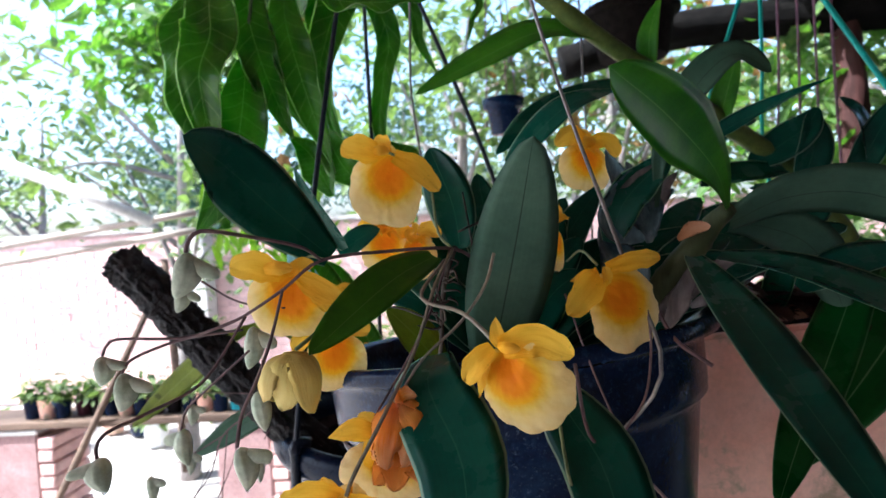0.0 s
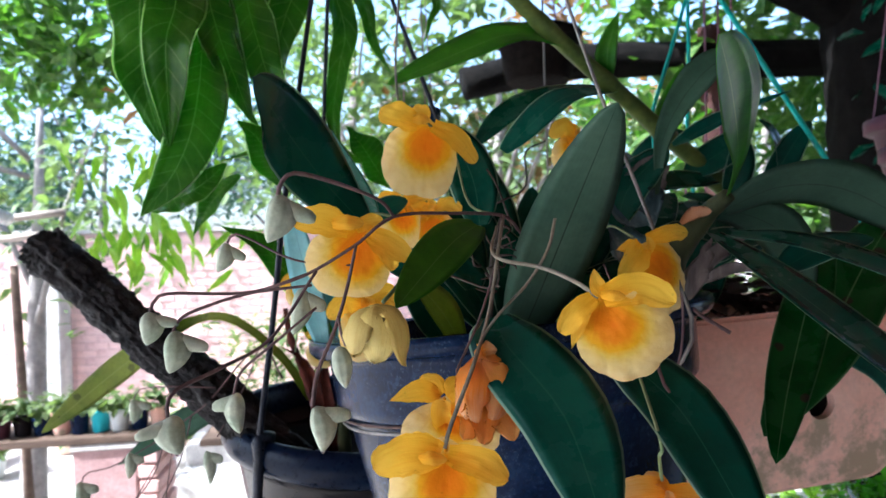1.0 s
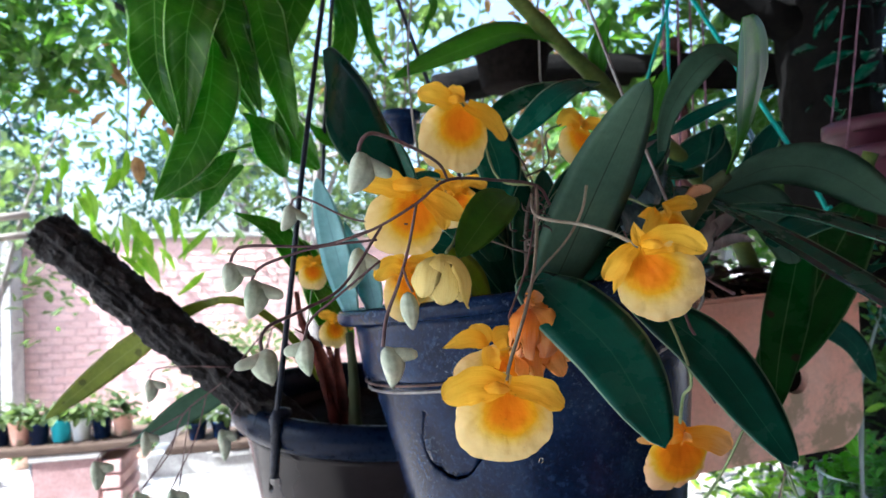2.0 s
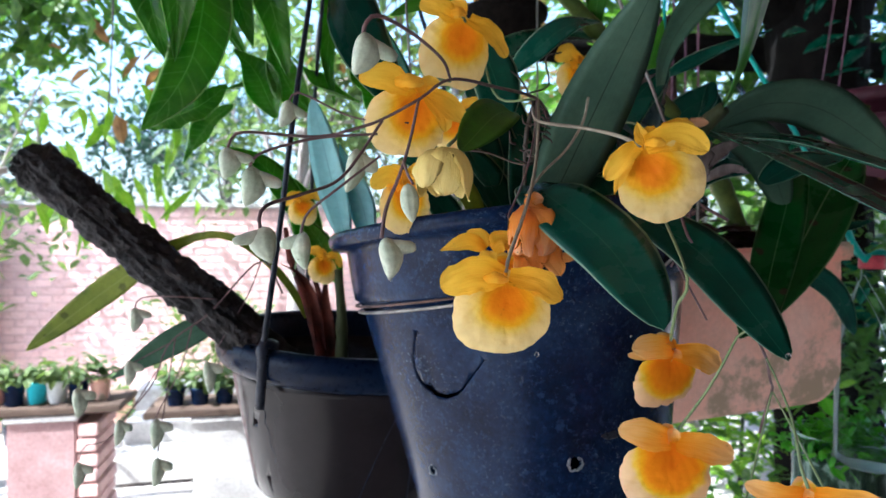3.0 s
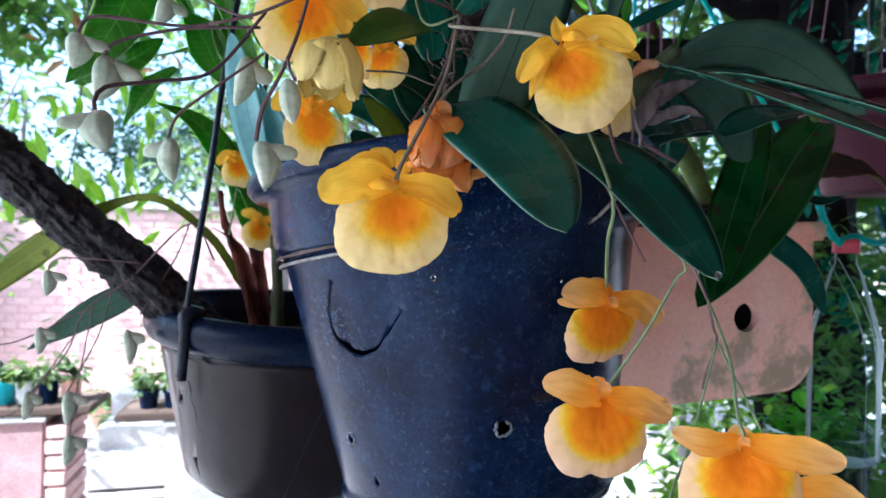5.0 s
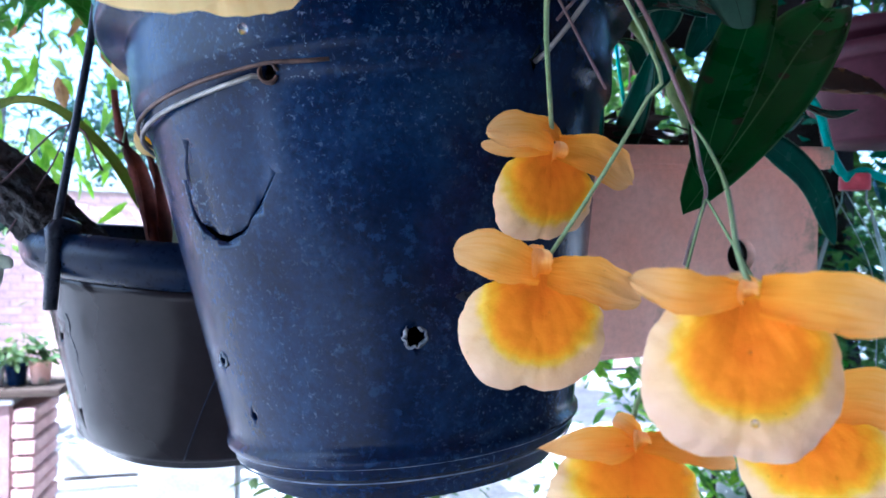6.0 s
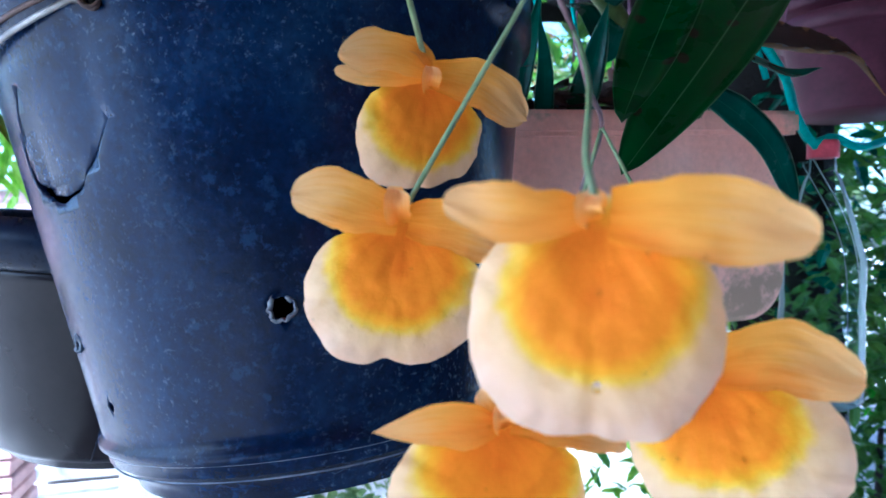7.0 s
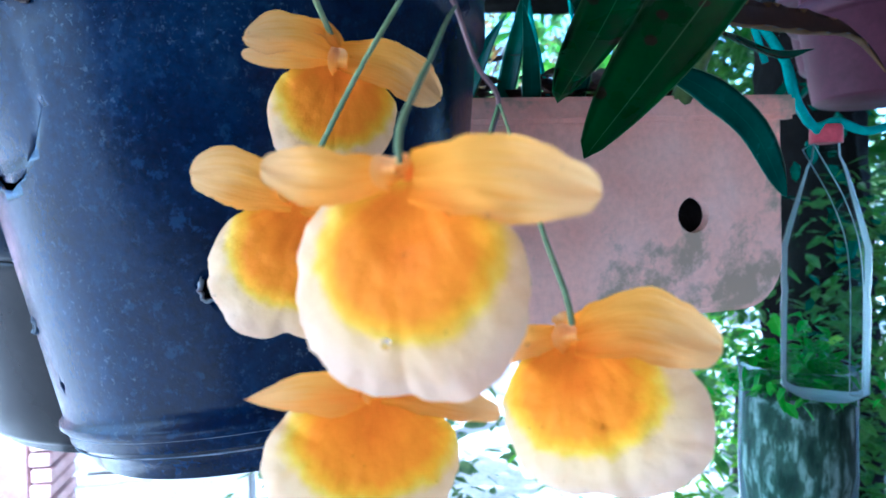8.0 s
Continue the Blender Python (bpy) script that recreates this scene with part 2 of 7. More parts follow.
ROOT = surface("orchid_root", [(0.35, (0.03, 0.025, 0.02)), (0.65, (0.11, 0.10, 0.085))], 60, 0.8, 400, 0.5, 0.001)
BARK = surface("bark", [(0.3, (0.004, 0.0035, 0.0035)), (0.7, (0.026, 0.022, 0.021))], 45, 0.6, 110, 1.0, 0.012, gloss=0.35)
BARK_PALE = surface("pale_bark", [(0.3, (0.16, 0.14, 0.13)), (0.7, (0.34, 0.31, 0.29))], 8, 0.9, 60, 0.8, 0.008)
# beam and trunk bark: deep shade put into a near-black base colour
BARK_DARK = surface("shade_black_bark", [(0.3, (0.002, 0.002, 0.002)), (0.7, (0.009, 0.008, 0.007))], 20, 0.9, 110, 1.0, 0.012, gloss=0.08)
WOOD_RED = surface("reddish_wood", [(0.35, (0.022, 0.009, 0.008)), (0.65, (0.075, 0.028, 0.024))], 8, 0.8, 80, 0.6, 0.004, stretch=(1, 1, 0.15))
SOIL = surface("bark_soil", [(0.35, (0.003, 0.0026, 0.0022)), (0.7, (0.012, 0.0095, 0.008))], 60, 0.9, 200, 1.0, 0.004, gloss=0.05)
# worn black plastic; the blue of reflected sky is mixed into its base colour
POT_BLACK = surface("weathered_sky_tinted_plastic", [(0.32, (0.0014, 0.0052, 0.021)), (0.52, (0.0030, 0.011, 0.039)), (0.74, (0.010, 0.026, 0.070))], 22, 0.22, 260, 0.28, 0.0006, spots=(0.548, (0.010, 0.025, 0.066), 150), gloss=0.13, speckle=0.9, scratch=(0.57, (0.085, 0.12, 0.18), 360))
POT_GREY = surface("dull_black_plastic", [(0.35, (0.006, 0.005, 0.006)), (0.65, (0.015, 0.012, 0.0135))], 10, 0.20, 200, 0.03, 0.0005, gloss=0.15, speckle=0.3)
RIM_BLUE = surface("glossy_black_rim", [(0.35, (0.001, 0.004, 0.014)), (0.65, (0.003, 0.010, 0.030))], 20, 0.30, 200, 0.10, 0.0005, gloss=0.10)
SCUFF = surface("scuffed_plastic", [(0.35, (0.09, 0.11, 0.14)), (0.65, (0.24, 0.26, 0.29))], 90, 0.7, 400, 0.4, 0.0006)
BLACK = surface("black_hanger_plastic", [(0.35, (0.008, 0.010, 0.016)), (0.65, (0.025, 0.03, 0.045))], 40, 0.3, 300, 0.1, 0.0004)
WIRE = surface("galvanised_wire", [(0.35, (0.14, 0.13, 0.12)), (0.65, (0.28, 0.265, 0.245))], 60, 0.5, 400, 0.2, 0.0004, metal=0.5)
WIRE_RUST = surface("rusty_wire", [(0.35, (0.035, 0.022, 0.018)), (0.65, (0.12, 0.075, 0.06))], 60, 0.6, 400, 0.3, 0.0004, metal=0.2)
TEAL = surface("teal_cord", [(0.35, (0.02, 0.30, 0.25)), (0.65, (0.04, 0.48, 0.40))], 60, 0.45, 500, 0.4, 0.0006)
PURPLE_CORD = surface("purple_cord", [(0.35, (0.10, 0.05, 0.08)), (0.65, (0.22, 0.12, 0.17))], 60, 0.6, 500, 0.4, 0.0006)
CLAY = surface("terracotta", [(0.30, (0.80, 0.41, 0.30)), (0.55, (0.86, 0.55, 0.44)), (0.75, (0.86, 0.66, 0.58))], 7, 0.75, 160, 0.3, 0.0012, spots=(0.54, (0.42, 0.34, 0.24), 9), speckle=0.25)
CLAY_RED = surface("dark_red_pot", [(0.35, (0.034, 0.008, 0.016)), (0.65, (0.060, 0.016, 0.028))], 12, 0.5, 140, 0.2, 0.001)
BRICK = surface("brick", [(0.35, (0.55, 0.35, 0.32)), (0.65, (0.66, 0.45, 0.42))], 6, 0.85, 60, 0.6, 0.006, vary=0.10)
MORTAR = surface("mortar", [(0.35, (0.47, 0.32, 0.30)), (0.65, (0.56, 0.40, 0.38))], 5, 0.9, 80, 0.6, 0.005)
CONCRETE = surface("concrete", [(0.35, (0.34, 0.32, 0.30)), (0.65, (0.52, 0.50, 0.47))], 4, 0.9, 60, 0.5, 0.004)
GROUND = surface("pale_ground", [(0.35, (0.30, 0.275, 0.25)), (0.65, (0.46, 0.42, 0.39))], 1.5, 0.9, 30, 0.6, 0.01)
WOOD = surface("weathered_wood", [(0.35, (0.06, 0.04, 0.03)), (0.65, (0.16, 0.11, 0.08))], 4, 0.85, 60, 0.7, 0.004, stretch=(0.15, 1, 1))
# pink of the piers, darkened to carry the shade on their fronts
SHADED_PLASTER = surface("shaded_pink_plaster", [(0.35, (0.26, 0.155, 0.150)), (0.65, (0.38, 0.25, 0.24))], 6, 0.85, 60, 0.5, 0.004)
WOOD_PALE = surface("pale_wood", [(0.35, (0.36, 0.31, 0.27)), (0.65, (0.52, 0.46, 0.41))], 6, 0.85, 80, 0.5, 0.003, stretch=(0.15, 1, 1))
WHITE_PIPE = surface("white_pipe", [(0.35, (0.70, 0.70, 0.68)), (0.65, (0.80, 0.80, 0.78))], 6, 0.5, 90, 0.1, 0.0005)
ROOFING = surface("roof_tile", [(0.35, (0.16, 0.09, 0.07)), (0.65, (0.26, 0.15, 0.11))], 3, 0.9, 40, 0.5, 0.005)
# plaster of the unseen walls, set dark so that they bounce little light
PLASTER = surface("wall_plaster", [(0.35, (0.15, 0.145, 0.145)), (0.65, (0.22, 0.21, 0.21))], 2, 0.9, 40, 0.4, 0.003)
CUP_BLUE = surface("turquoise_plastic", [(0.35, (0.05, 0.42, 0.50)), (0.65, (0.08, 0.52, 0.60))], 20, 0.4, 200, 0.1, 0.0005)
CUP_WHITE = surface("white_plastic", [(0.35, (0.62, 0.66, 0.66)), (0.65, (0.75, 0.78, 0.78))], 20, 0.4, 200, 0.1, 0.0005)
CAP_RED = surface("red_cap", [(0.35, (0.45, 0.06, 0.09)), (0.65, (0.55, 0.09, 0.12))], 20, 0.4, 200, 0.1, 0.0005)
MOSS = surface("moss", [(0.36, (0.012, 0.03, 0.016)), (0.5, (0.06, 0.10, 0.06)), (0.58, (0.30, 0.36, 0.30)), (0.66, (0.52, 0.56, 0.50))], 60, 0.9, 300, 1.0, 0.004, stretch=(1, 1, 0.35))


def clear_plastic():
    """Thin clear plastic: see-through, with a sheen that grows towards its edges."""
    m, nodes, links, b = material("clear_plastic", 0.12)
    b.inputs["Base Color"].default_value = (0.42, 0.50, 0.50, 1)
    bump(nodes, links, b, noise_node(nodes, links, 60, 3), 0.4, 0.003)
    clear = nodes.new("ShaderNodeBsdfTransparent")
    clear.inputs[0].default_value = (0.90, 0.95, 0.95, 1)
    edge = nodes.new("ShaderNodeLayerWeight")
    edge.inputs[0].default_value = 0.15
    both = nodes.new("ShaderNodeMixShader")
    links.new(edge.outputs[0], both.inputs[0])
    links.new(clear.outputs[0], both.inputs[1])
    links.new(b.outputs[0], both.inputs[2])
    links.new(both.outputs[0], nodes["Material Output"].inputs[0])
    return m


def water_drop():
    m, nodes, links, b = material("water", 0.02)
    b.inputs["Transmission Weight"].default_value, b.inputs["IOR"].default_value = 1.0, 1.33
    return m


CLEAR, WATER = clear_plastic(), water_drop()


# ---- builders ----
def thing(name, at, label, category, group="", kind=""):
    ob = new(name)
    ob.empty_display_size = 0.02
    ob.location = at
    return tagged(ob, label, category, group, kind)


def origin(ob):
    p = Vector(ob.location)
    return p + origin(ob.parent) if ob.parent else p


def part(name, bm, mat, parent=None, label="", smooth=True):
    """Links a bmesh, built in world metres, as one mesh under a thing or a part."""
    mesh = bpy.data.meshes.new(name)
    if parent:
        bmesh.ops.translate(bm, verts=bm.verts, vec=-origin(parent))
    for f in bm.faces:
        f.smooth = smooth
    bm.to_mesh(mesh)
    bm.free()
    for one in mat if isinstance(mat, (list, tuple)) else [mat]:
        mesh.materials.append(one)
    ob = new(name, mesh)
    ob.parent = parent
    return tagged(ob, label) if label else ob


def spline(points, count):
    """Points at even steps along a smooth curve through the control points."""
    p = [Vector(q) for q in points]
    if len(p) == 2:
        return [p[0].lerp(p[1], i / (count - 1)) for i in range(count)]
    p = [p[0] * 2 - p[1]] + p + [p[-1] * 2 - p[-2]]
    fine = []
    for i in range(1, len(p) - 2):
        a, b, c, d = p[i - 1:i + 3]
        for k in range(24):
            t = k / 24
            fine.append(0.5 * ((2 * b) + (c - a) * t + (2 * a - 5 * b + 4 * c - d) * t * t + (3 * b - a - 3 * c + d) * t ** 3))
    fine.append(p[-2])
    run = [0.0]
    for a, b in zip(fine, fine[1:]):
        run.append(run[-1] + (b - a).length)
    out, k = [], 0
    for i in range(count):
        want = run[-1] * i / (count - 1)
        while k < len(run) - 2 and run[k + 1] < want:
            k += 1
        f = (want - run[k]) / max(1e-9, run[k + 1] - run[k])
        out.append(fine[k].lerp(fine[k + 1], f))
    return out


def frames_along(path):
    """Tangents, and side and normal vectors that do not twist."""
    tangents = [(path[min(i + 1, len(path) - 1)] - path[max(i - 1, 0)]).normalized() for i in range(len(path))]
    n = tangents[0].orthogonal().normalized()
    out = []
    for t in tangents:
        n = (n - t * n.dot(t)).normalized()
        out.append((t, n, t.cross(n)))
    return out


def tube(points, r0, r1=None, sides=8, count=None, rough=0.0, knots=(), bm=None):
    """A tapered round stem along a curve, closed at both ends; rough: uneven bark; knots: swollen places (at, swell)."""
    bm = bm or bmesh.new()
    count = count or max(4, 5 * (len(points) - 1))
    path = spline(points, count)
    rings = []
    for i, (c, (t, n, s)) in enumerate(zip(path, frames_along(path))):
        f = i / (count - 1)
        r = r0 + ((r0 if r1 is None else r1) - r0) * f
        for at, swell in knots:
            r *= 1 + swell * math.exp(-((f - at) / 0.02) ** 2)
        ring = []
        for k in range(sides):
            a = 2 * math.pi * k / sides
            way = n * math.cos(a) + s * math.sin(a)
            q = c + way * r
            if rough:
                ridge = noise.noise(Vector((math.cos(a) * 2.2, math.sin(a) * 2.2, f * 5))) + 0.8 * noise.noise(Vector((math.cos(a) * 6, math.sin(a) * 6, f * 9)))
                q += way * r * rough * (ridge + 0.5 * noise.noise(Vector((math.cos(a) * 14, math.sin(a) * 14, f * 16))) + 0.45 * noise.noise(q * 110) + 0.25 * noise.noise(q * 260))
            ring.append(bm.verts.new(q))
        rings.append(ring)
    for a, b in zip(rings, rings[1:]):
        for k in range(sides):
            bm.faces.new((a[k], a[(k + 1) % sides], b[(k + 1) % sides], b[k]))
    bm.faces.new(rings[0][::-1])
    bm.faces.new(rings[-1])
    return bm


SHAPES = {
    "oval": lambda s: max(0.0, math.sin(math.pi * (0.05 + 0.95 * s) ** 0.96)) ** 0.58,
    "spoon": lambda s: (0.10 + 0.90 * min(1.0, s / 0.62) ** 1.1) * max(0.0, 1 - max(0.0, (s - 0.5) / 0.5) ** 2.4) ** 0.5,
    "leaflet": lambda s: (0.16 + 0.84 * math.sin(math.pi / 2 * min(1.0, s / 0.45))) * max(0.0, 1 - max(0.0, (s - 0.4) / 0.6) ** 1.7) ** 0.85,
    "strap": lambda s: min(1.0, 0.45 + 2.2 * s) * max(0.0, 1 - s ** 5) ** 0.8,
    "lance": lambda s: max(0.0, math.sin(math.pi * (0.04 + 0.96 * s) ** 0.75)) ** 0.95,
    "petal": lambda s: min(1.0, 0.30 + 1.5 * s) * max(0.0, 1 - s ** 3.2) ** 0.55,
    "tepal": lambda s: (0.62 + 0.38 * math.sin(math.pi / 2 * min(1.0, s / 0.5))) * max(0.0, 1 - max(0.0, (s - 0.42) / 0.58) ** 2.5) ** 0.5,
    "paddle": lambda s: (0.30 + 0.70 * min(1.0, max(0.0, (s - 0.42) / 0.28))) * max(0.0, 1 - max(0.0, (s - 0.5) / 0.5) ** 3) ** 0.7,
    "round": lambda s: max(0.0, math.sin(math.pi * (0.10 + 0.90 * s) ** 1.25)) ** 0.62,
}


def blade(points, width, face, shape="oval", cup=0.15, thick=0.0007, wave=0.0, twist=0.0, count=16, across=6, bm=None, thin=False, crinkle=0.0):
    """A leaf or petal along a curve. face: the way its upper side looks; cup: how far its sides rise; wave: rippled edges; twist: degrees from base to tip; crinkle: uneven outline and shallow creases."""
    bm = bm or bmesh.new()
    uv = bm.loops.layers.uv.verify()
    fine = spline(points, count * 12 + 1)
    face = Vector(face).normalized()
    grids = ([],) if thin else ([], [])
    # rows lie closer together towards both ends, so that the tips are round
    run = [0.45 * i / count + 0.55 * (1 - math.cos(math.pi * i / count)) / 2 for i in range(count + 1)]
    for s in run:
        k = int(round(s * count * 12))
        c = fine[k]
        t = (fine[min(k + 8, count * 12)] - fine[max(k - 8, 0)]).normalized()
        side = t.cross(face).normalized()
        up = side.cross(t).normalized()
        if twist:
            turn = Matrix.Rotation(radians(twist * s), 3, t)
            side, up = turn @ side, turn @ up
        half = max(width / 2 * SHAPES[shape](s), width * 0.006)
        for layer, grid in enumerate(grids):
            row = []
            for j in range(across + 1):
                u = 2 * j / across - 1
                lift = cup * half * (u * u) + wave * half * u * u * math.sin(s * 17 + u * 2.0 + c.x * 90)
                out = 1.0
                if crinkle:
                    seed = fine[0].x * 700 + fine[0].z * 900
                    out += crinkle * abs(u) * (0.9 * noise.noise(Vector((s * 4, 2 * math.copysign(1, u), seed))) + 0.35 * noise.noise(Vector((s * 14, 2 * math.copysign(1, u), seed))))
                    lift += crinkle * width * (0.45 * noise.noise(Vector((s * 2.5, u * 1.6, seed + 5))) + 0.16 * noise.noise(Vector((s * 4, u * 6, seed + 9))))
                q = c + side * half * u * out + up * (lift - layer * thick * (1 - u ** 4))
                row.append(bm.verts.new(q))
            grid.append(row)
    for layer, grid in enumerate(grids):
        for i in range(count):
            for j in range(across):
                vs = [grid[i][j], grid[i][j + 1], grid[i + 1][j + 1], grid[i + 1][j]]
                us = [(j / across, run[i]), ((j + 1) / across, run[i]), ((j + 1) / across, run[i + 1]), (j / across, run[i + 1])]
                if layer:
                    vs, us = vs[::-1], us[::-1]
                f = bm.faces.new(vs)
                f.material_index = layer
                for loop, w in zip(f.loops, us):
                    loop[uv].uv = w
    bmesh.ops.remove_doubles(bm, verts=bm.verts, dist=0.00005)
    return bm


def lathe(profile, segments=48, m=None, bm=None):
    """A turned solid from (radius, height) pairs, placed by the matrix m."""
    bm = bm or bmesh.new()
    rings = []
    for r, h in profile:
        if r <= 1e-6:
            rings.append([bm.verts.new((0, 0, h))])
        else:
            rings.append([bm.verts.new((r * math.cos(2 * math.pi * k / segments), r * math.sin(2 * math.pi * k / segments), h)) for k in range(segments)])
    for a, b in zip(rings, rings[1:]):
        for k in range(segments):
            j = (k + 1) % segments
            if len(a) == 1 and len(b) == 1:
                continue
            if len(a) == 1:
                bm.faces.new((a[0], b[j], b[k]))
            elif len(b) == 1:
                bm.faces.new((a[k], a[j], b[0]))
            else:
                bm.faces.new((a[k], a[j], b[j], b[k]))
    bmesh.ops.recalc_face_normals(bm, faces=bm.faces)
    if m is not None:
        bmesh.ops.transform(bm, matrix=m, verts=[v for ring in rings for v in ring])
    return bm


def block(size, at, bevel=0.004, m=None, bm=None):
    """A box with worn edges, its middle at the given place."""
    one = bmesh.new()
    bmesh.ops.create_cube(one, size=1.0)
    bmesh.ops.scale(one, vec=size, verts=one.verts)
    if bevel:
        bmesh.ops.bevel(one, geom=one.edges[:], offset=bevel, segments=2, affect="EDGES")
    bmesh.ops.transform(one, matrix=Matrix.Translation(at) @ (m or Matrix()), verts=one.verts)
    return one


def cut(ob, cutters):
    """Cuts holes through a part and throws the cutters away."""
    for bm in cutters:
        mesh = bpy.data.meshes.new("cutter")
        bmesh.ops.translate(bm, verts=bm.verts, vec=-origin(ob))
        bmesh.ops.recalc_face_normals(bm, faces=bm.faces)
        bm.to_mesh(mesh)
        bm.free()
        tool = new("cutter", mesh)
        tool.parent = ob
        mod = ob.modifiers.new("hole", "BOOLEAN")
        mod.operation, mod.solver, mod.object = "DIFFERENCE", "EXACT", tool
        bpy.context.view_layer.update()
        done = bpy.data.meshes.new_from_object(ob.evaluated_get(bpy.context.evaluated_depsgraph_get()))
        ob.modifiers.remove(mod)
        if len(done.vertices) > 0.8 * len(ob.data.vertices):
            ob.data = done
        bpy.data.objects.remove(tool)
    for f in ob.data.polygons:
        f.use_smooth = True
    return ob


def scatter_leaves(count, place, size, seed, droop=0.5, width=0.34, name="leaves", mat=None, parent=None, label=""):
    """Many small folded leaves in one mesh. place(rng) gives a leaf's base."""
    rng = np.random.default_rng(seed)
    verts, faces, uvs = [], [], []
    for i in range(count):
        p = np.array(place(rng))
        a = rng.uniform(0, 2 * math.pi)
        d = np.array([math.cos(a), math.sin(a), rng.uniform(-1.4, 0.5) * droop])
        d /= np.linalg.norm(d)
        s = np.cross(d, [0, 0, 1.0]) + rng.normal(0, 0.35, 3)
        s /= np.linalg.norm(s)
        up = np.cross(s, d)
        long = size * rng.uniform(0.55, 1.35)
        w = long * width * rng.uniform(0.7, 1.2)
        k = len(verts)
        verts += [p, p + d * long * 0.35 + s * w * 0.5 + up * w * 0.15, p + d * long * 0.35 - s * w * 0.5 + up * w * 0.15, p + d * long * 0.75 + s * w * 0.38 - up * w * 0.05,
                  p + d * long * 0.75 - s * w * 0.38 - up * w * 0.05, p + d * long - up * w * 0.25, p + d * long * 0.38, p + d * long * 0.75 - up * w * 0.18]
        faces += [(k, k + 1, k + 6), (k, k + 6, k + 2), (k + 1, k + 3, k + 7, k + 6), (k + 6, k + 7, k + 4, k + 2), (k + 3, k + 5, k + 7), (k + 7, k + 5, k + 4)]
        b, c, e, f, g, h = (0.5, 0), (1, 0.35), (0, 0.35), (0.9, 0.75), (0.1, 0.75), (0.5, 1)
        i1, i2 = (0.5, 0.38), (0.5, 0.75)
        uvs += [b, c, i1, b, i1, e, c, f, i2, i1, i1, i2, g, e, f, h, i2, i2, h, g]
    mesh = bpy.data.meshes.new(name)
    mesh.from_pydata([tuple(map(float, v)) for v in verts], [], faces)
    layer = mesh.uv_layers.new()
    layer.data.foreach_set("uv", [float(x) for pair in uvs for x in pair])
    mesh.materials.append(mat)
    ob = new(name, mesh)
    ob.parent = parent
    if parent:
        ob.matrix_parent_inverse = Matrix.Translation(origin(parent)).inverted()
    return tagged(ob, label) if label else ob


# ---- the setting ----
GROUND_Z = -0.25
WALL_Y = 7.0


def build_ground():
    bm = bmesh.new()
    bmesh.ops.create_grid(bm, x_segments=80, y_segments=80, size=60)
    for v in bm.verts:
        near = max(0.0, 1 - v.co.length / 60)
        v.co.z = GROUND_Z + 0.03 * near * noise.noise(v.co * 0.6) - 0.02
    tagged(part("ground", bm, GROUND), "pale sunlit earth and paving of the garden", "ground", kind="structure")


def build_roof():
    """Unseen light blockers: a roof over the pots, which hang from it, open to the garden; plain walls beside and
    across the yard.
    """
    # the second slab is added above the view to keep the tree trunk dark
    for name, size, at in (("ceiling", (6.9, 6.4, 0.06), (0.20, -1.05, 2.66)), ("ceiling_2", (3.5, 1.8, 0.06), (2.60, 2.95, 3.36))):
        tagged(part(name, block(size, at, 0.01), ROOFING, smooth=False), "unseen dark brown roof slab added to keep light off", "ceiling", kind="structure")
    # added walls out of view; the east one darkens the pot's right side
    tagged(part("wall_east", block((0.16, 6.2, 3.1), (3.7, -1.9, 1.3), 0.01), PLASTER, smooth=False), "unseen plain plastered wall added to darken the right side", "wall", kind="structure")
    tagged(part("wall_south", block((16.0, 0.18, 3.4), (0.0, -5.0, 1.45), 0.01), PLASTER, smooth=False), "unseen plain plastered wall added to close the yard", "wall", kind="structure")


build_ground()
build_roof()


# ---- the hanging pot with the orchid ----
POT_AT = Vector((0.0618, 0.4611, 1.25))
POT_AXIS = Vector((-0.0905, 0.0764, 1.0)).normalized()
POT_M = Matrix.Translation(POT_AT) @ Vector((0, 0, 1)).rotation_difference(POT_AXIS).to_matrix().to_4x4()


def on_pot(p, out=0.0):
    """The place on the pot's outside nearest to p, and the way out of the wall there."""
    q = POT_M.inverted() @ Vector(p)
    way = Vector((q.x, q.y, 0)).normalized()
    r = 0.111 + 0.1835 * q.z
    return POT_M @ (way * (r + out) + Vector((0, 0, q.z))), POT_M.to_3x3() @ way


def slit():
    """A cutter that follows the torn edge right through the wall, widest along the bottom of the flap."""
    bm = bmesh.new()
    path = spline([on_pot(q)[0] for q in CRACK], 70)
    rings = []
    for i, p in enumerate(path):
        f = i / 69
        half = 0.00035 + 0.0013 * math.exp(-((f - 0.50) / 0.20) ** 2) + 0.0004 * noise.noise(Vector((f * 22, 0, 3)))
        way = on_pot(p)[1]
        up = (path[min(i + 1, 69)] - path[max(i - 1, 0)]).normalized().cross(way)
        p = p + up * 0.0007 * noise.noise(Vector((f * 16, 5, 0)))
        rings.append([bm.verts.new(p + way * d + up * max(half, 0.0003) * k) for d, k in ((0.004, -1), (0.004, 1), (-0.014, 1), (-0.014, -1))])
    for a, b in zip(rings, rings[1:]):
        for k in range(4):
            bm.faces.new((a[k], a[(k + 1) % 4], b[(k + 1) % 4], b[k]))
    bm.faces.new(rings[0][::-1])
    bm.faces.new(rings[-1])
    return bm


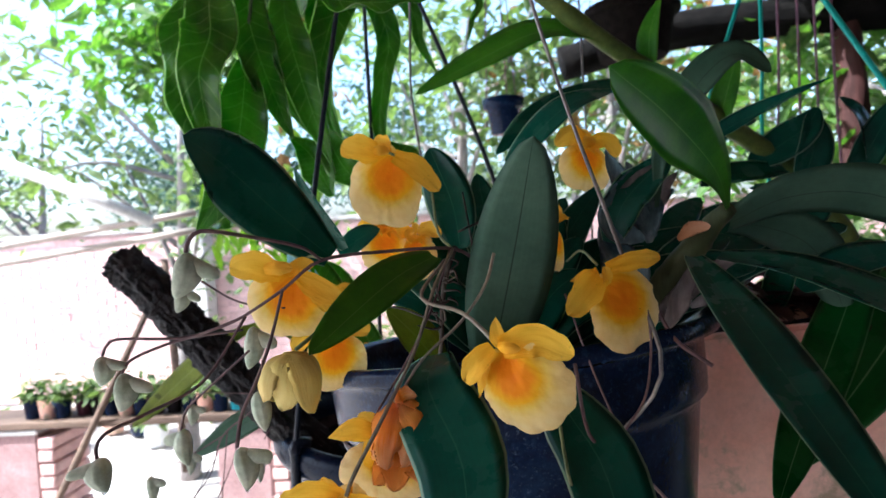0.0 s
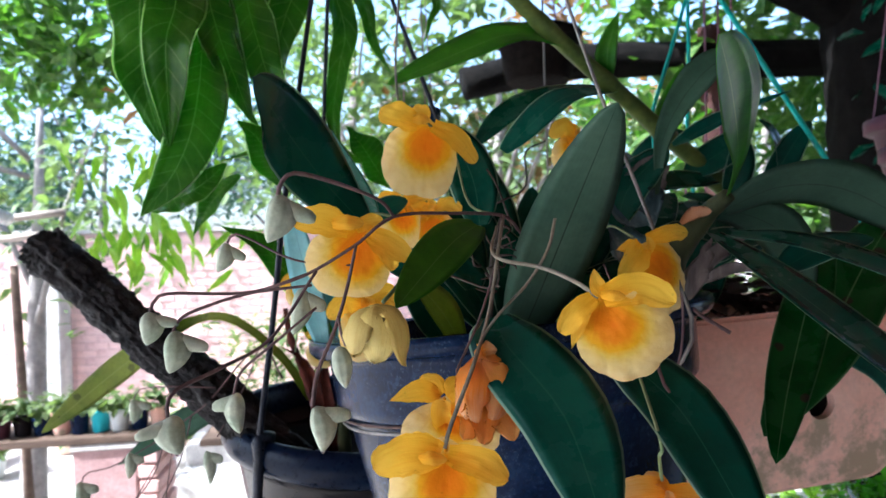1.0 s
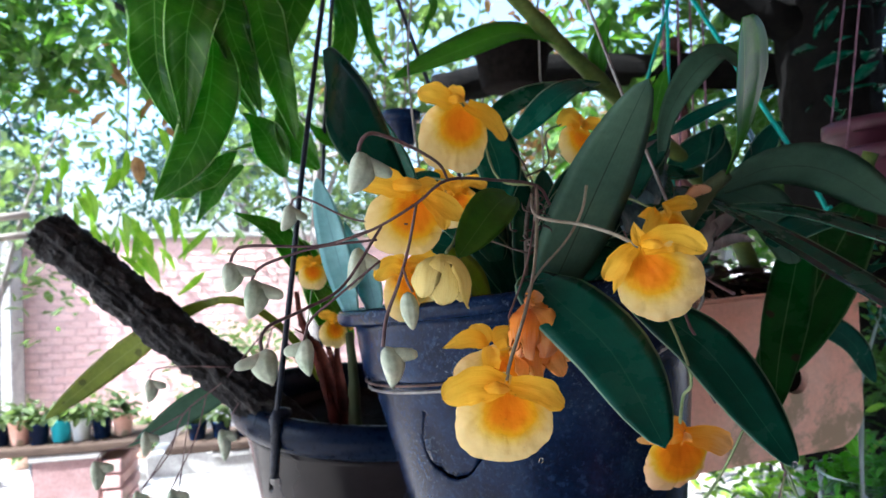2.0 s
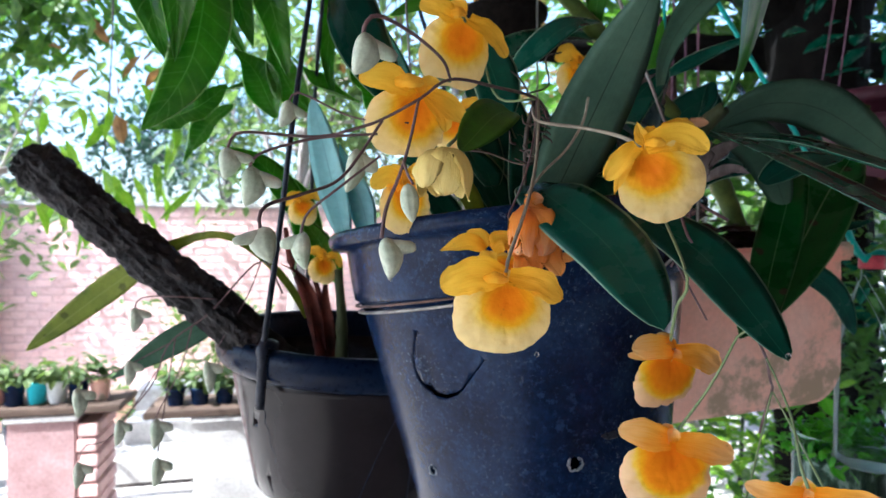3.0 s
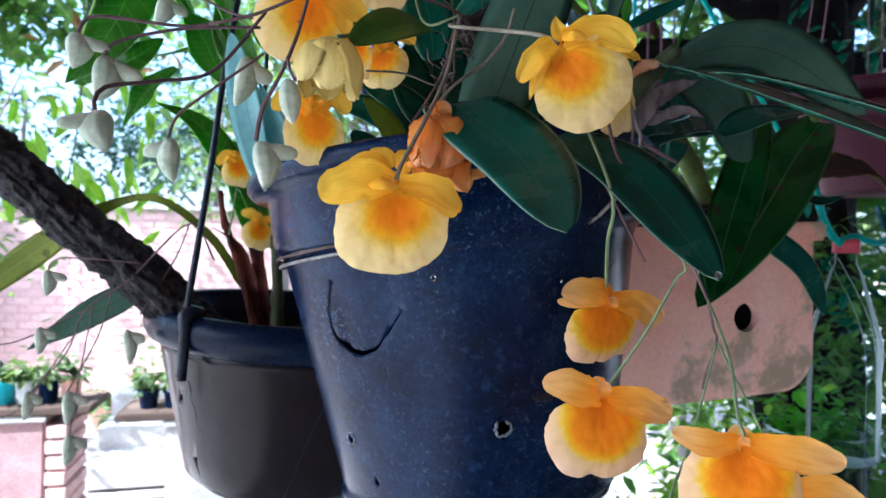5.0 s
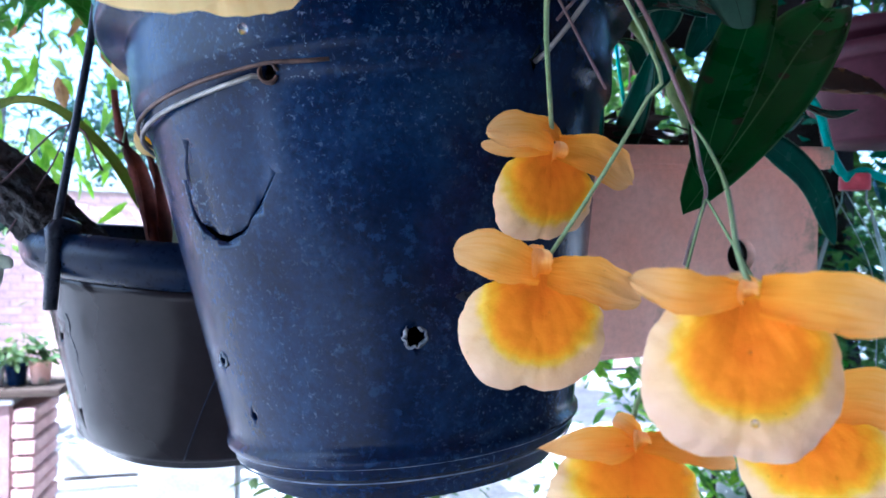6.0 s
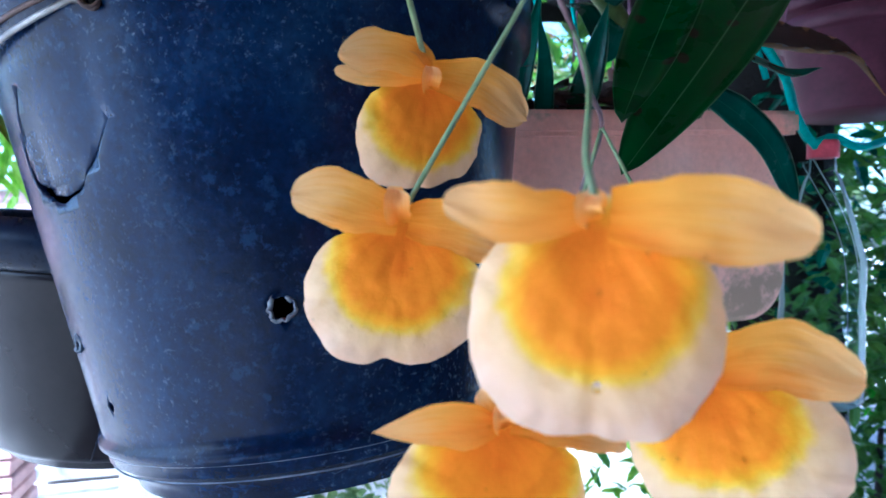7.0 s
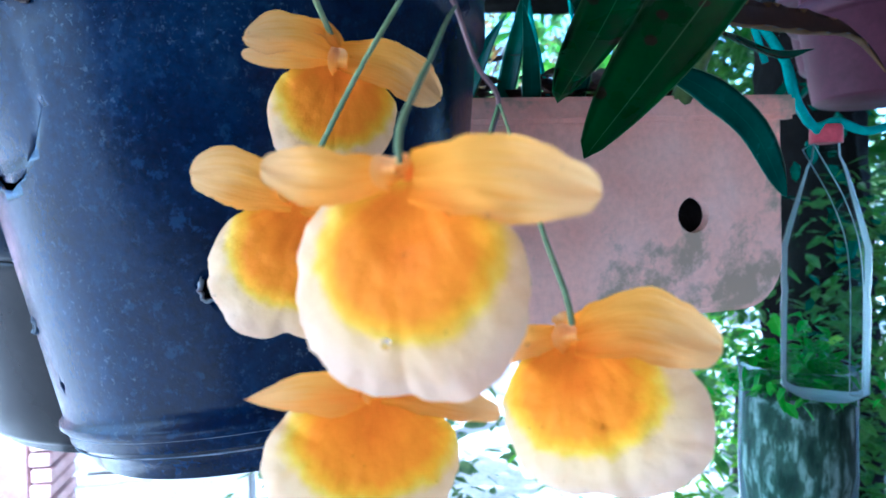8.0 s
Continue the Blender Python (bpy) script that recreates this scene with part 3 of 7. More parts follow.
def build_main_pot():
    pot = thing("hanging_pot", POT_M @ Vector((0, 0, -0.085)), "large weathered black plastic pot with melted holes, hanging on wires", "pot")
    wall = lambda h: 0.111 + 0.1835 * h
    out = [(0.0, -0.086), (0.080, -0.086), (0.0865, -0.0845), (0.089, -0.078), (wall(-0.072) - 0.002, -0.0715), (wall(-0.070), -0.0705), (wall(-0.065), -0.066), (wall(-0.062) + 0.0024, -0.0635), (wall(-0.060) + 0.0022, -0.0605)]
    out += [(wall(h), h) for h in [-0.059 + 0.006 * k for k in range(28)]]
    out += [(wall(0.110) + 0.0015, 0.1095), (0.1362, 0.1115), (0.1372, 0.118), (0.1380, 0.13), (0.139, 0.146), (0.1395, 0.151), (0.1500, 0.1525), (0.1528, 0.156), (0.1530, 0.161), (0.1512, 0.1640), (0.148, 0.1645)]
    out += [(0.1395, 0.160), (0.1345, 0.145), (0.128, 0.11), (0.1185, 0.06), (0.107, -0.0), (0.095, -0.07), (0.08, -0.082), (0.0, -0.082)]
    bm = lathe(out, 180)
    inv = POT_M.inverted()
    edge = [inv @ on_pot(q)[0] for q in CRACK]
    edge = [(math.atan2(q.y, q.x) % (2 * math.pi), q.z) for q in edge]
    for v in bm.verts:
        a, h = math.atan2(v.co.y, v.co.x) % (2 * math.pi), v.co.z
        if edge[0][0] < a < edge[-1][0] and h < 0.105 and v.co.xy.length > 0.111 + 0.1835 * h - 0.003:
            k = max(i for i in range(len(edge)) if edge[i][0] <= a)
            k = min(k, len(edge) - 2)
            f = (a - edge[k][0]) / max(1e-6, edge[k + 1][0] - edge[k][0])
            low = edge[k][1] + (edge[k + 1][1] - edge[k][1]) * f
            if h > low:
                # the torn flap is pushed in, most along its lower edge
                v.co.xy *= 1 - 0.0022 * max(0.0, 1 - (h - low) / 0.05) / v.co.xy.length
    bmesh.ops.transform(bm, matrix=POT_M, verts=bm.verts)
    body = part("body", bm, POT_BLACK, pot)
    cutters = []
    for at, r in ((HOLE_BIG, 0.0042), (HOLE_SMALL, 0.0032), (HOLE_DOT, 0.002), (HOLE_SIDE, 0.0035), (WIRE_LEFT, 0.003), (WIRE_RIGHT, 0.003)):
        p, way = on_pot(at)
        cutters.append(tube([p - way * 0.016, p + way * 0.012], r, r, 12, 2, 0.0))
    cutters.append(slit())
    cut(body, cutters)
    for at, r in ((HOLE_BIG, 0.0048), (HOLE_SMALL, 0.0036)):
        p, way = on_pot(at, 0.0002)
        side = way.orthogonal().normalized()
        up = way.cross(side)
        ring = [p + (side * math.cos(a) + up * math.sin(a)) * r * (1 + 0.07 * math.sin(3 * a + 1) + 0.08 * math.sin(7 * a) + 0.06 * math.sin(11 * a + 2)) for a in [2 * math.pi * k / 30 for k in range(31)]]
        part("melted_lip", tube(ring, 0.0008, 0.0009, 7, 80, 1.2), SCUFF, pot, "whitened melted plastic round a hole")
    for h in (-0.0655, -0.0728):
        r = wall(h) + (0.0004 if h > -0.07 else -0.0012)
        ring = [POT_M @ Vector((r * math.cos(a), r * math.sin(a), h)) for a in [2 * math.pi * k / 72 for k in range(73)]]
        part("moulding_line", tube(ring, 0.0004, 0.0004, 5, 220, 0.6), SCUFF, pot, "thin worn moulding line")
    # a thin black oval plate lying just proud of the wall
    p, way = on_pot(DARK_OVAL, 0.0003)
    flat = Vector((way.y, -way.x, 0)).normalized()
    part("patch", blade([p - flat * 0.0072, p - flat * 0.002 + Vector((0, 0, 0.0004)) + way * 0.0003, p + flat * 0.0068], 0.0062, way, "oval", -0.1, 0.0004, 0.1), BLACK, pot, "small dark oval patch")
    soil = [(0.0, 0.138)] + [(0.136 * k / 7, 0.138 - 0.004 * k / 7) for k in range(1, 8)] + [(0.120, 0.10), (0.0, 0.10)]
    bm = lathe(soil, 40, POT_M)
    for v in bm.verts:
        v.co.z += 0.010 * noise.noise(v.co * 60)
    tagged(part("potting_bark", bm, SOIL), "dark damp bark mix filling the black pot", "soil", kind="stuff")
    # the wire through the wall, round the outside, and up to the hook
    ridge = lambda a, h=0.106, g=0.0022: POT_M @ Vector(((wall(h) + g) * math.cos(a), (wall(h) + g) * math.sin(a), h))
    inv = POT_M.inverted()
    ql, qr = inv @ Vector(WIRE_LEFT), inv @ Vector(WIRE_RIGHT)
    al, ar = math.atan2(ql.y, ql.x) % (2 * math.pi), math.atan2(qr.y, qr.x) % (2 * math.pi)
    round_left = [ridge(al, 0.107, -0.006), ridge(al - 0.012, 0.107, 0.0030)] + [ridge(al - (al - math.pi * 0.62) * k / 9, 0.106 - 0.004 * math.sin(k / 9 * math.pi), 0.0022 + 0.002 * math.sin(k / 9 * math.pi)) for k in range(1, 10)]
    hook = Vector((0.004, 0.47, 1.98))
    part("wire", tube(round_left + [round_left[-1] + Vector((0, 0.006, 0.05)), Vector((-0.024, 0.577, 1.59)), Vector((-0.022, 0.566, 1.70)), hook], 0.0012, 0.0012, 7, 60), WIRE, pot, "bent galvanised hanging wire")
    upper = [ridge(al - 0.01 - (al - math.pi * 0.62) * k / 9, 0.1105 - 0.0035 * math.sin(k / 9 * math.pi), 0.0030 + 0.002 * math.sin(k / 9 * math.pi)) for k in range(10)]
    part("wire", tube([ridge(al + 0.20, 0.1092, 0.0014), ridge(al + 0.10, 0.1094, 0.0022)] + upper, 0.0010, 0.0010, 7, 60), WIRE_RUST, pot, "rusty brown second strand of wire")
    for way in (1, -1):
        loop = [ridge(al + 0.030 * math.cos(f), 0.1072 + 0.0042 * math.sin(f), 0.0018 + 0.0012 * way * math.sin(f + 0.6)) for f in [2 * math.pi * k / 14 for k in range(14)]]
        part("knot", tube(loop, 0.0008, 0.0008, 6, 40), WIRE_RUST, pot, "small twisted wire knot")
    part("wire", tube([ridge(ar, 0.108, -0.004), ridge(ar + 0.02, 0.112, 0.004), Vector((0.123, 0.327, 1.415)), Vector((0.107, 0.345, 1.481)), Vector((0.070, 0.383, 1.633)), hook], 0.0012, 0.0012, 7, 50), WIRE, pot, "straight galvanised hanging wire")
    part("hook", tube([hook, hook + Vector((0, 0, 0.64))], 0.0016, 0.0016, 7, 4), WIRE, pot)


HOLE_BIG, HOLE_SMALL, HOLE_DOT, HOLE_SIDE = (0.0498, 0.3493, 1.2502), (-0.0347, 0.4101, 1.2306), (-0.017, 0.397, 1.206), (-0.0610, 0.4475, 1.2894)
WIRE_LEFT, WIRE_RIGHT, DARK_OVAL = (-0.012, 0.356, 1.359), (0.101, 0.349, 1.374), (0.0742, 0.3505, 1.2675)
CRACK = [(-0.0491, 0.3931, 1.3347), (-0.0495, 0.4010, 1.3147), (-0.0455, 0.4005, 1.3000), (-0.0394, 0.3945, 1.2936), (-0.0325, 0.3872, 1.2907), (-0.0246, 0.3784, 1.2934), (-0.0196, 0.3725, 1.3002), (-0.0172, 0.3693, 1.3063), (-0.0137, 0.3658, 1.3115), (-0.0098, 0.3618, 1.3193)]
build_main_pot()


# ---- the second hanging pot ----
POT2_AT = Vector((-0.060, 0.700, 1.272))
POT2_M = Matrix.Translation(POT2_AT) @ pose(0, 0, 0, 2, 3.5, 0) @ Matrix.Scale(1.24, 4)


def build_second_pot():
    pot = thing("hanging_pot", POT2_M @ Vector((0, 0, -0.13)), "dark grey plastic pot with rolled black rim on a black hanger", "pot")
    prof = [(0.0, -0.133), (0.070, -0.133), (0.076, -0.131), (0.079, -0.126), (0.0845, -0.124)]
    prof += [(0.118 + 0.25 * h, h) for h in (-0.12, -0.10, -0.08, -0.06, -0.04, -0.02)] + [(0.117, -0.012), (0.112, -0.012), (0.082, -0.12), (0.0, -0.122)]
    bm = lathe(prof, 72, POT2_M)
    body = part("body", bm, POT_GREY, pot)
    rim = [(0.112, -0.014), (0.119, -0.013), (0.1235, -0.010), (0.1265, -0.004), (0.1272, 0.003), (0.1255, 0.010), (0.1215, 0.0145), (0.1165, 0.014), (0.113, 0.008), (0.112, -0.014)]
    part("rim", lathe(rim, 72, POT2_M), RIM_BLUE, pot, "glossy blue-black rolled rim")
    # moulded creases that lean together down the side
    for top, foot, r in ((284, 266, 0.0005), (290, 296, 0.0005), (312, 306, 0.0005)):
        line = []
        for h in (-0.018, -0.05, -0.085, -0.122):
            turn = radians(top + (foot - top) * (-h - 0.018) / 0.104)
            line.append(POT2_M @ Vector(((0.1181 + 0.25 * h) * math.cos(turn), (0.1181 + 0.25 * h) * math.sin(turn), h)))
        part("crease", tube(line, r, r, 6, 16), RIM_BLUE, pot)
    line = []
    for k in range(9):
        turn, h = radians(222 + 3.5 * k / 8 + 0.8 * math.sin(k * 2.1)), -0.036 - 0.050 * k / 8
        line.append(POT2_M @ Vector(((0.1178 + 0.25 * h) * math.cos(turn), (0.1178 + 0.25 * h) * math.sin(turn), h)))
    part("scratch", tube(line, 0.0006, 0.0003, 6, 30, 0.9), RIM_BLUE, pot, "jagged dark scratch in the plastic")
    cut(body, [tube([POT2_M @ Vector((0.08 * math.cos(a), 0.08 * math.sin(a), h)), POT2_M @ Vector((0.13 * math.cos(a), 0.13 * math.sin(a), h))], r, r, 10, 2, 0.0) for a, h, r in ((radians(215), -0.052, 0.003), (radians(219), -0.1, 0.002))])
    bm = lathe([(0.0, -0.015), (0.04, -0.016), (0.08, -0.018), (0.109, -0.022), (0.095, -0.06), (0.0, -0.06)], 40, POT2_M)
    for v in bm.verts:
        v.co.z += 0.012 * noise.noise(v.co * 50)
    tagged(part("potting_bark", bm, SOIL), "dark damp bark mix filling the grey pot", "soil", kind="stuff")
    top = Vector((-0.08, 0.675, 1.90))
    for a, via in ((HANG_A, Vector((-0.128, 0.597, 1.551))), (HANG_B, Vector((-0.105, 0.806, 1.617))), (HANG_C, Vector((0.043, 0.703, 1.567)))):
        foot = POT2_M @ Vector((0.1275 * math.cos(a), 0.1275 * math.sin(a), 0.004))
        low = POT2_M @ Vector((0.1275 * math.cos(a), 0.1275 * math.sin(a), -0.03))
        inner = POT2_M @ Vector((0.115 * math.cos(a), 0.115 * math.sin(a), 0.016))
        arm = part("hanger_arm", tube([foot + Vector((0, 0, 0.01)), foot.lerp(via, 0.5), via, top], 0.0030, 0.0022, 8, 24), BLACK, pot, "straight black plastic hanger arm")
        part("clip", tube([inner, foot + Vector((0, 0, 0.018)), foot, low], 0.0058, 0.0046, 8, 12), BLACK, arm)
        part("boss", lathe([(0.0, -0.004), (0.0058, -0.003), (0.0062, 0.003), (0.0, 0.004)], 12, Matrix.Translation(foot + Vector((0, 0, 0.012))) @ pose(0, 0, 0, 80, 0, math.degrees(a) + 90)), BLACK, arm)
    part("hook", tube([top - Vector((0, 0, 0.012)), top + Vector((0, 0, 0.75))], 0.0026, 0.002, 8, 4), BLACK, pot)


HANG_A, HANG_B, HANG_C = radians(230), radians(112), radians(355)
build_second_pot()


def build_branch():
    line = [(-0.128, 0.620, 1.252), (-0.1685, 0.628, 1.286), (-0.2159, 0.645, 1.3279), (-0.2858, 0.680, 1.3800), (-0.350, 0.705, 1.432), (-0.4074, 0.727, 1.477)]
    bm = tube(line, 0.0205, 0.0235, 64, 190, 0.16)
    ob = thing("branch", line[0], "thick dark rough-barked branch leaning out of the grey pot", "branch")
    axis = (Vector(line[-1]) - Vector(line[1])).normalized()
    for v in bm.verts:
        # long fissures that follow the branch, broken into plates
        q = v.co - Vector(line[1])
        along = q.dot(axis)
        way = (q - axis * along)
        way = way.normalized() if way.length > 1e-6 else Vector((0, 0, 1))
        turn = math.atan2(way.z, way.y)
        crack = abs(noise.noise(Vector((turn * 2.6, along * 16, 2.0))) + 0.35 * noise.noise(Vector((turn * 6, along * 45, 7.0))))
        v.co += way * (0.0050 * min(1.0, crack * 3.2) - 0.0030 + 0.0016 * noise.noise(v.co * 170) + 0.0020 * noise.noise(v.co * 60))
    part("bark", bm, BARK, ob)
    end = Vector(line[-1])
    part("broken_end", tube([end - axis * 0.014, end + axis * 0.003, end + axis * 0.008], 0.0225, 0.0165, 28, 10, 0.35), BARK, ob, "splintered dark broken end")
    part("knot", tube([end - axis * 0.040 + Vector((0.006, -0.004, 0.014)), end - axis * 0.044 + Vector((0.012, -0.006, 0.027))], 0.011, 0.006, 14, 8, 0.4), BARK, ob, "stub of a side twig")


build_branch()


# ---- the terracotta trough ----
def build_trough():
    corner = Vector((0.5235, 0.6095, 1.391))
    m = Matrix.Translation(corner) @ pose(0, 0, 0, 0, -3.0, 2.0)
    long, deep, high, thick = 0.40, 0.17, 0.195, 0.013

    def rounded(x0, x1, z0, z1, r, steps=7):
        pts = [(x0, z1), (x1, z1)]
        for cx, start in ((x1 - r, 0), (x0 + r, -90)):
            for k in range(steps + 1):
                a = radians(start - 90 * k / steps)
                pts.append((cx + r * math.cos(a), z0 + r + r * math.sin(a)))
        return pts

    trough = thing("planter_trough", m @ Vector((-long / 2, deep / 2, -high)), "long terracotta-pink clay trough with a round drain hole and mossy stains", "planter")
    bm = bmesh.new()
    outer = rounded(-long, 0, -high, -0.002, 0.045)
    front = [bm.verts.new((x * (1 - 0.02 * (-z / high)), 0.006 * (-z / high), z)) for x, z in outer]
    back = [bm.verts.new((x * (1 - 0.02 * (-z / high)), deep - 0.006 * (-z / high), z)) for x, z in outer]
    n = len(front)
    bm.faces.new(front)
    bm.faces.new(back[::-1])
    for k in range(1, n):
        bm.faces.new((front[k], front[(k + 1) % n], back[(k + 1) % n], back[k]))
    bm.faces.new((front[0], front[1], back[1], back[0]))
    bmesh.ops.recalc_face_normals(bm, faces=bm.faces)
    sharp = [e for e in bm.edges if len(e.link_faces) == 2 and e.calc_face_angle(0) > 1.2]
    bmesh.ops.bevel(bm, geom=sharp, offset=0.006, segments=3, affect="EDGES")
    bmesh.ops.transform(bm, matrix=m, verts=bm.verts)
    body = part("body", bm, CLAY, trough)
    hollow = block((long - 2 * thick, deep - 2 * thick, high), (-long / 2, deep / 2, thick + 0.01), 0.01)
    bmesh.ops.transform(hollow, matrix=m, verts=hollow.verts)
    hole = Vector(HOLE_TROUGH)
    cut(body, [hollow, tube([hole - Vector((0, 0.05, 0)), hole + Vector((0, 0.05, 0))], 0.0165, 0.0165, 24, 2)])
    for f in body.data.polygons:
        f.use_smooth = False
    rim = bmesh.new()
    for a, b in (((0, 0), (-long, 0)), ((-long, 0), (-long, deep)), ((-long, deep), (0, deep)), ((0, deep), (0, 0))):
        pa, pb = Vector((a[0], a[1], -0.011)), Vector((b[0], b[1], -0.011))
        mid = (pa + pb) / 2
        size = (abs(pb.x - pa.x) + 0.016 if pa.y == pb.y else 0.016, abs(pb.y - pa.y) - 0.016 if pa.x == pb.x else 0.016, 0.022)
        one = block(size, mid, 0.004)
        mesh = bpy.data.meshes.new("tmp")
        one.to_mesh(mesh)
        one.free()
        rim.from_mesh(mesh)
        bpy.data.meshes.remove(mesh)
    bmesh.ops.transform(rim, matrix=m @ pose(0, 0, 0.003), verts=rim.verts)
    part("rim", rim, CLAY, trough, smooth=False)
    soil = block((long - 2 * thick - 0.002, deep - 2 * thick - 0.002, 0.135), (-long / 2, deep / 2, -0.088), 0.0)
    bmesh.ops.subdivide_edges(soil, edges=soil.edges[:], cuts=6, use_grid_fill=True)
    for v in soil.verts:
        v.co.z += 0.012 * noise.noise(v.co * 55)
    bmesh.ops.transform(soil, matrix=m, verts=soil.verts)
    tagged(part("potting_soil", soil, SOIL), "dark soil and bark in the clay trough", "soil", kind="stuff")
    # the wire that carries the trough beside its cords
    for x in (-long + 0.03,):
        a = m @ Vector((x, deep / 2, -0.01))
        part("wire", tube([a, a + Vector((0.0, 0.02, 1.22))], 0.0012, 0.0012, 6, 4), WIRE, trough, "thin hanging wire")


HOLE_TROUGH = (0.4290, 0.6100, 1.283)
build_trough()


# ---- the orchid in the black pot ----
def leaf(parent, points, width, face, mats=None, name="leaf", **more):
    label = more.pop("label", "")
    return part(name, blade(points, width, face, **more), mats or [LEAF, LEAF_UNDER], parent, label)


def flower(parent, knot, turn, lip, lobes, patch, petals, column, seed=0, old=False, label=""):
    """An orchid flower, in millimetres from its knot (x across, y away, z up), then turned (yaw, tilt, roll).
    lip: middle x and z, half width, half height; lobes: (degrees, swell, spread) of its outline; patch: the orange throat's ellipse;
    petals: (name, curve, width, shape, cup); column: the folded cap over the throat (x, z, width, height)."""
    rng = random.Random(seed)
    m = Matrix.Translation(knot) @ pose(0, 0, 0, 0, 0, turn[0]) @ pose(0, 0, 0, turn[1], 0, 0) @ pose(0, 0, 0, 0, turn[2], 0) @ Matrix.Scale(0.001, 4)
    lip_mat, petal_mat = (LIP_OLD, PETAL_OLD) if old else (LIP, PETAL)
    neck = lathe([(0.0, 4.0), (0.7, 3.6), (0.9, 1.5), (0.9, -0.5), (0.6, -1.6), (0.0, -1.9)], 12, m @ pose(0, 4.5, 0.0, -35))
    head = part("flower", neck, petal_mat, parent, label or ("apricot orchid flower with an orange throat" if old else "yellow orchid flower with an orange throat"))
    # the lip: a broad, shallow dish with pleats that run out from the throat to a ruffled margin
    cx, cz, hw, hh = lip
    bm = bmesh.new()
    uv = bm.loops.layers.uv.verify()
    rings, spokes = 22, 96
    ph = rng.uniform(0, 20)
    grid, where = [], []
    for i in range(rings + 1):
        r = i / rings
        row, spots = [], []
        for k in range(spokes):
            a = 2 * math.pi * k / spokes
            c, s = math.cos(a), math.sin(a)
            out = 1 + 0.05 * noise.noise(Vector((1.5 * c, 1.5 * s, ph))) + 0.022 * noise.noise(Vector((5 * c, 5 * s, ph))) + 0.010 * noise.noise(Vector((16 * c, 16 * s, ph)))
            for at, swell, spread in lobes + [(90, 0.20, 15)]:
                gap = (math.degrees(a) - at + 180) % 360 - 180
                out += swell * math.exp(-(gap / spread) ** 2)
            # the sides are a little squarer than an ellipse
            out *= 1 + 0.05 * math.sin(2 * a) ** 2
            x, z = cx + hw * r * (1 + (out - 1) * r) * c, cz + hh * r * (1 + (out - 1) * r) * s
            reach = math.hypot(x / hw, z / (1.9 * hh))
            bowl = 0.17 * hw * (r * r - 0.55) + 0.10 * hw * r ** 6
            throat = 0.34 * hw * math.exp(-(reach / 0.30) ** 2)
            side = math.atan2(x, -z + 0.001)
            pleat = 0.006 * hw * math.sin(side * 17 + 2.5 * noise.noise(Vector((side * 3, ph, 0)))) * min(1.0, reach * 1.6) * (0.35 + 0.65 * r)
            fold = 0.028 * hw * math.exp(-((x - 0.3 * cx) / (0.055 * hw)) ** 2) * max(0.0, -s) * r
            ruffle = hw * r ** 5 * (0.085 * noise.noise(Vector((2.4 * c, 2.4 * s, ph + 3))) + 0.075 * noise.noise(Vector((6 * c, 6 * s, ph + 7))))
            dimple = 0.018 * hw * noise.noise(Vector((x * 0.28, z * 0.28, ph)))
            row.append(bm.verts.new(m @ Vector((x, -0.4 + bowl + throat + pleat + fold + ruffle + dimple, z))))
            spots.append((min(1.0, 0.56 * math.hypot((x - patch[0]) / patch[2], (z - patch[1]) / patch[3])), (side / math.pi + 1) / 2))
        grid.append(row)
        where.append(spots)
    for i in range(rings):
        for k in range(spokes):
            j = (k + 1) % spokes
            f = bm.faces.new((grid[i][k], grid[i][j], grid[i + 1][j], grid[i + 1][k]))
            for loop, w in zip(f.loops, (where[i][k], where[i][j], where[i + 1][j], where[i + 1][k])):
                loop[uv].uv = w
    bmesh.ops.remove_doubles(bm, verts=grid[0], dist=0.0001)
    part("lip", bm, lip_mat, head)
    for kind, curve, width, shape, cup in petals:
        way = Vector((rng.uniform(-0.25, 0.25), -1, rng.uniform(0.1, 0.6)))
        bm = blade([m @ Vector(p) for p in curve], width * 0.00108, m.to_3x3() @ way, shape, cup, 0.0003, rng.uniform(0.06, 0.12), rng.uniform(-22, 22), 24, 16, thin=True, crinkle=0.22)
        part(kind, bm, petal_mat, head)
    if column:
        x, z, wide, tall = column
        if tall > 0.75 * wide:
            curve, across, cup = [(x, 0.5, z - tall * 0.35), (x - 0.1 * wide, -3.4, z + tall * 0.1), (x, -1.5, z + tall * 0.6)], wide, 0.55
        else:
            curve, across, cup = [(x - wide / 2, -2.0, z), (x, -5.2, z + tall * 0.12), (x + wide / 2, -2.2, z - tall * 0.1)], tall, -0.45
        bm = blade([m @ Vector(p) for p in curve], across * 0.00095, m.to_3x3() @ Vector((0, -1, 0.3)), "tepal", cup, 0.0003, 0.10, 0, 14, 8, thin=True, crinkle=0.2)
        part("column_cap", bm, petal_mat, head, "small folded cap over the throat")
    return head


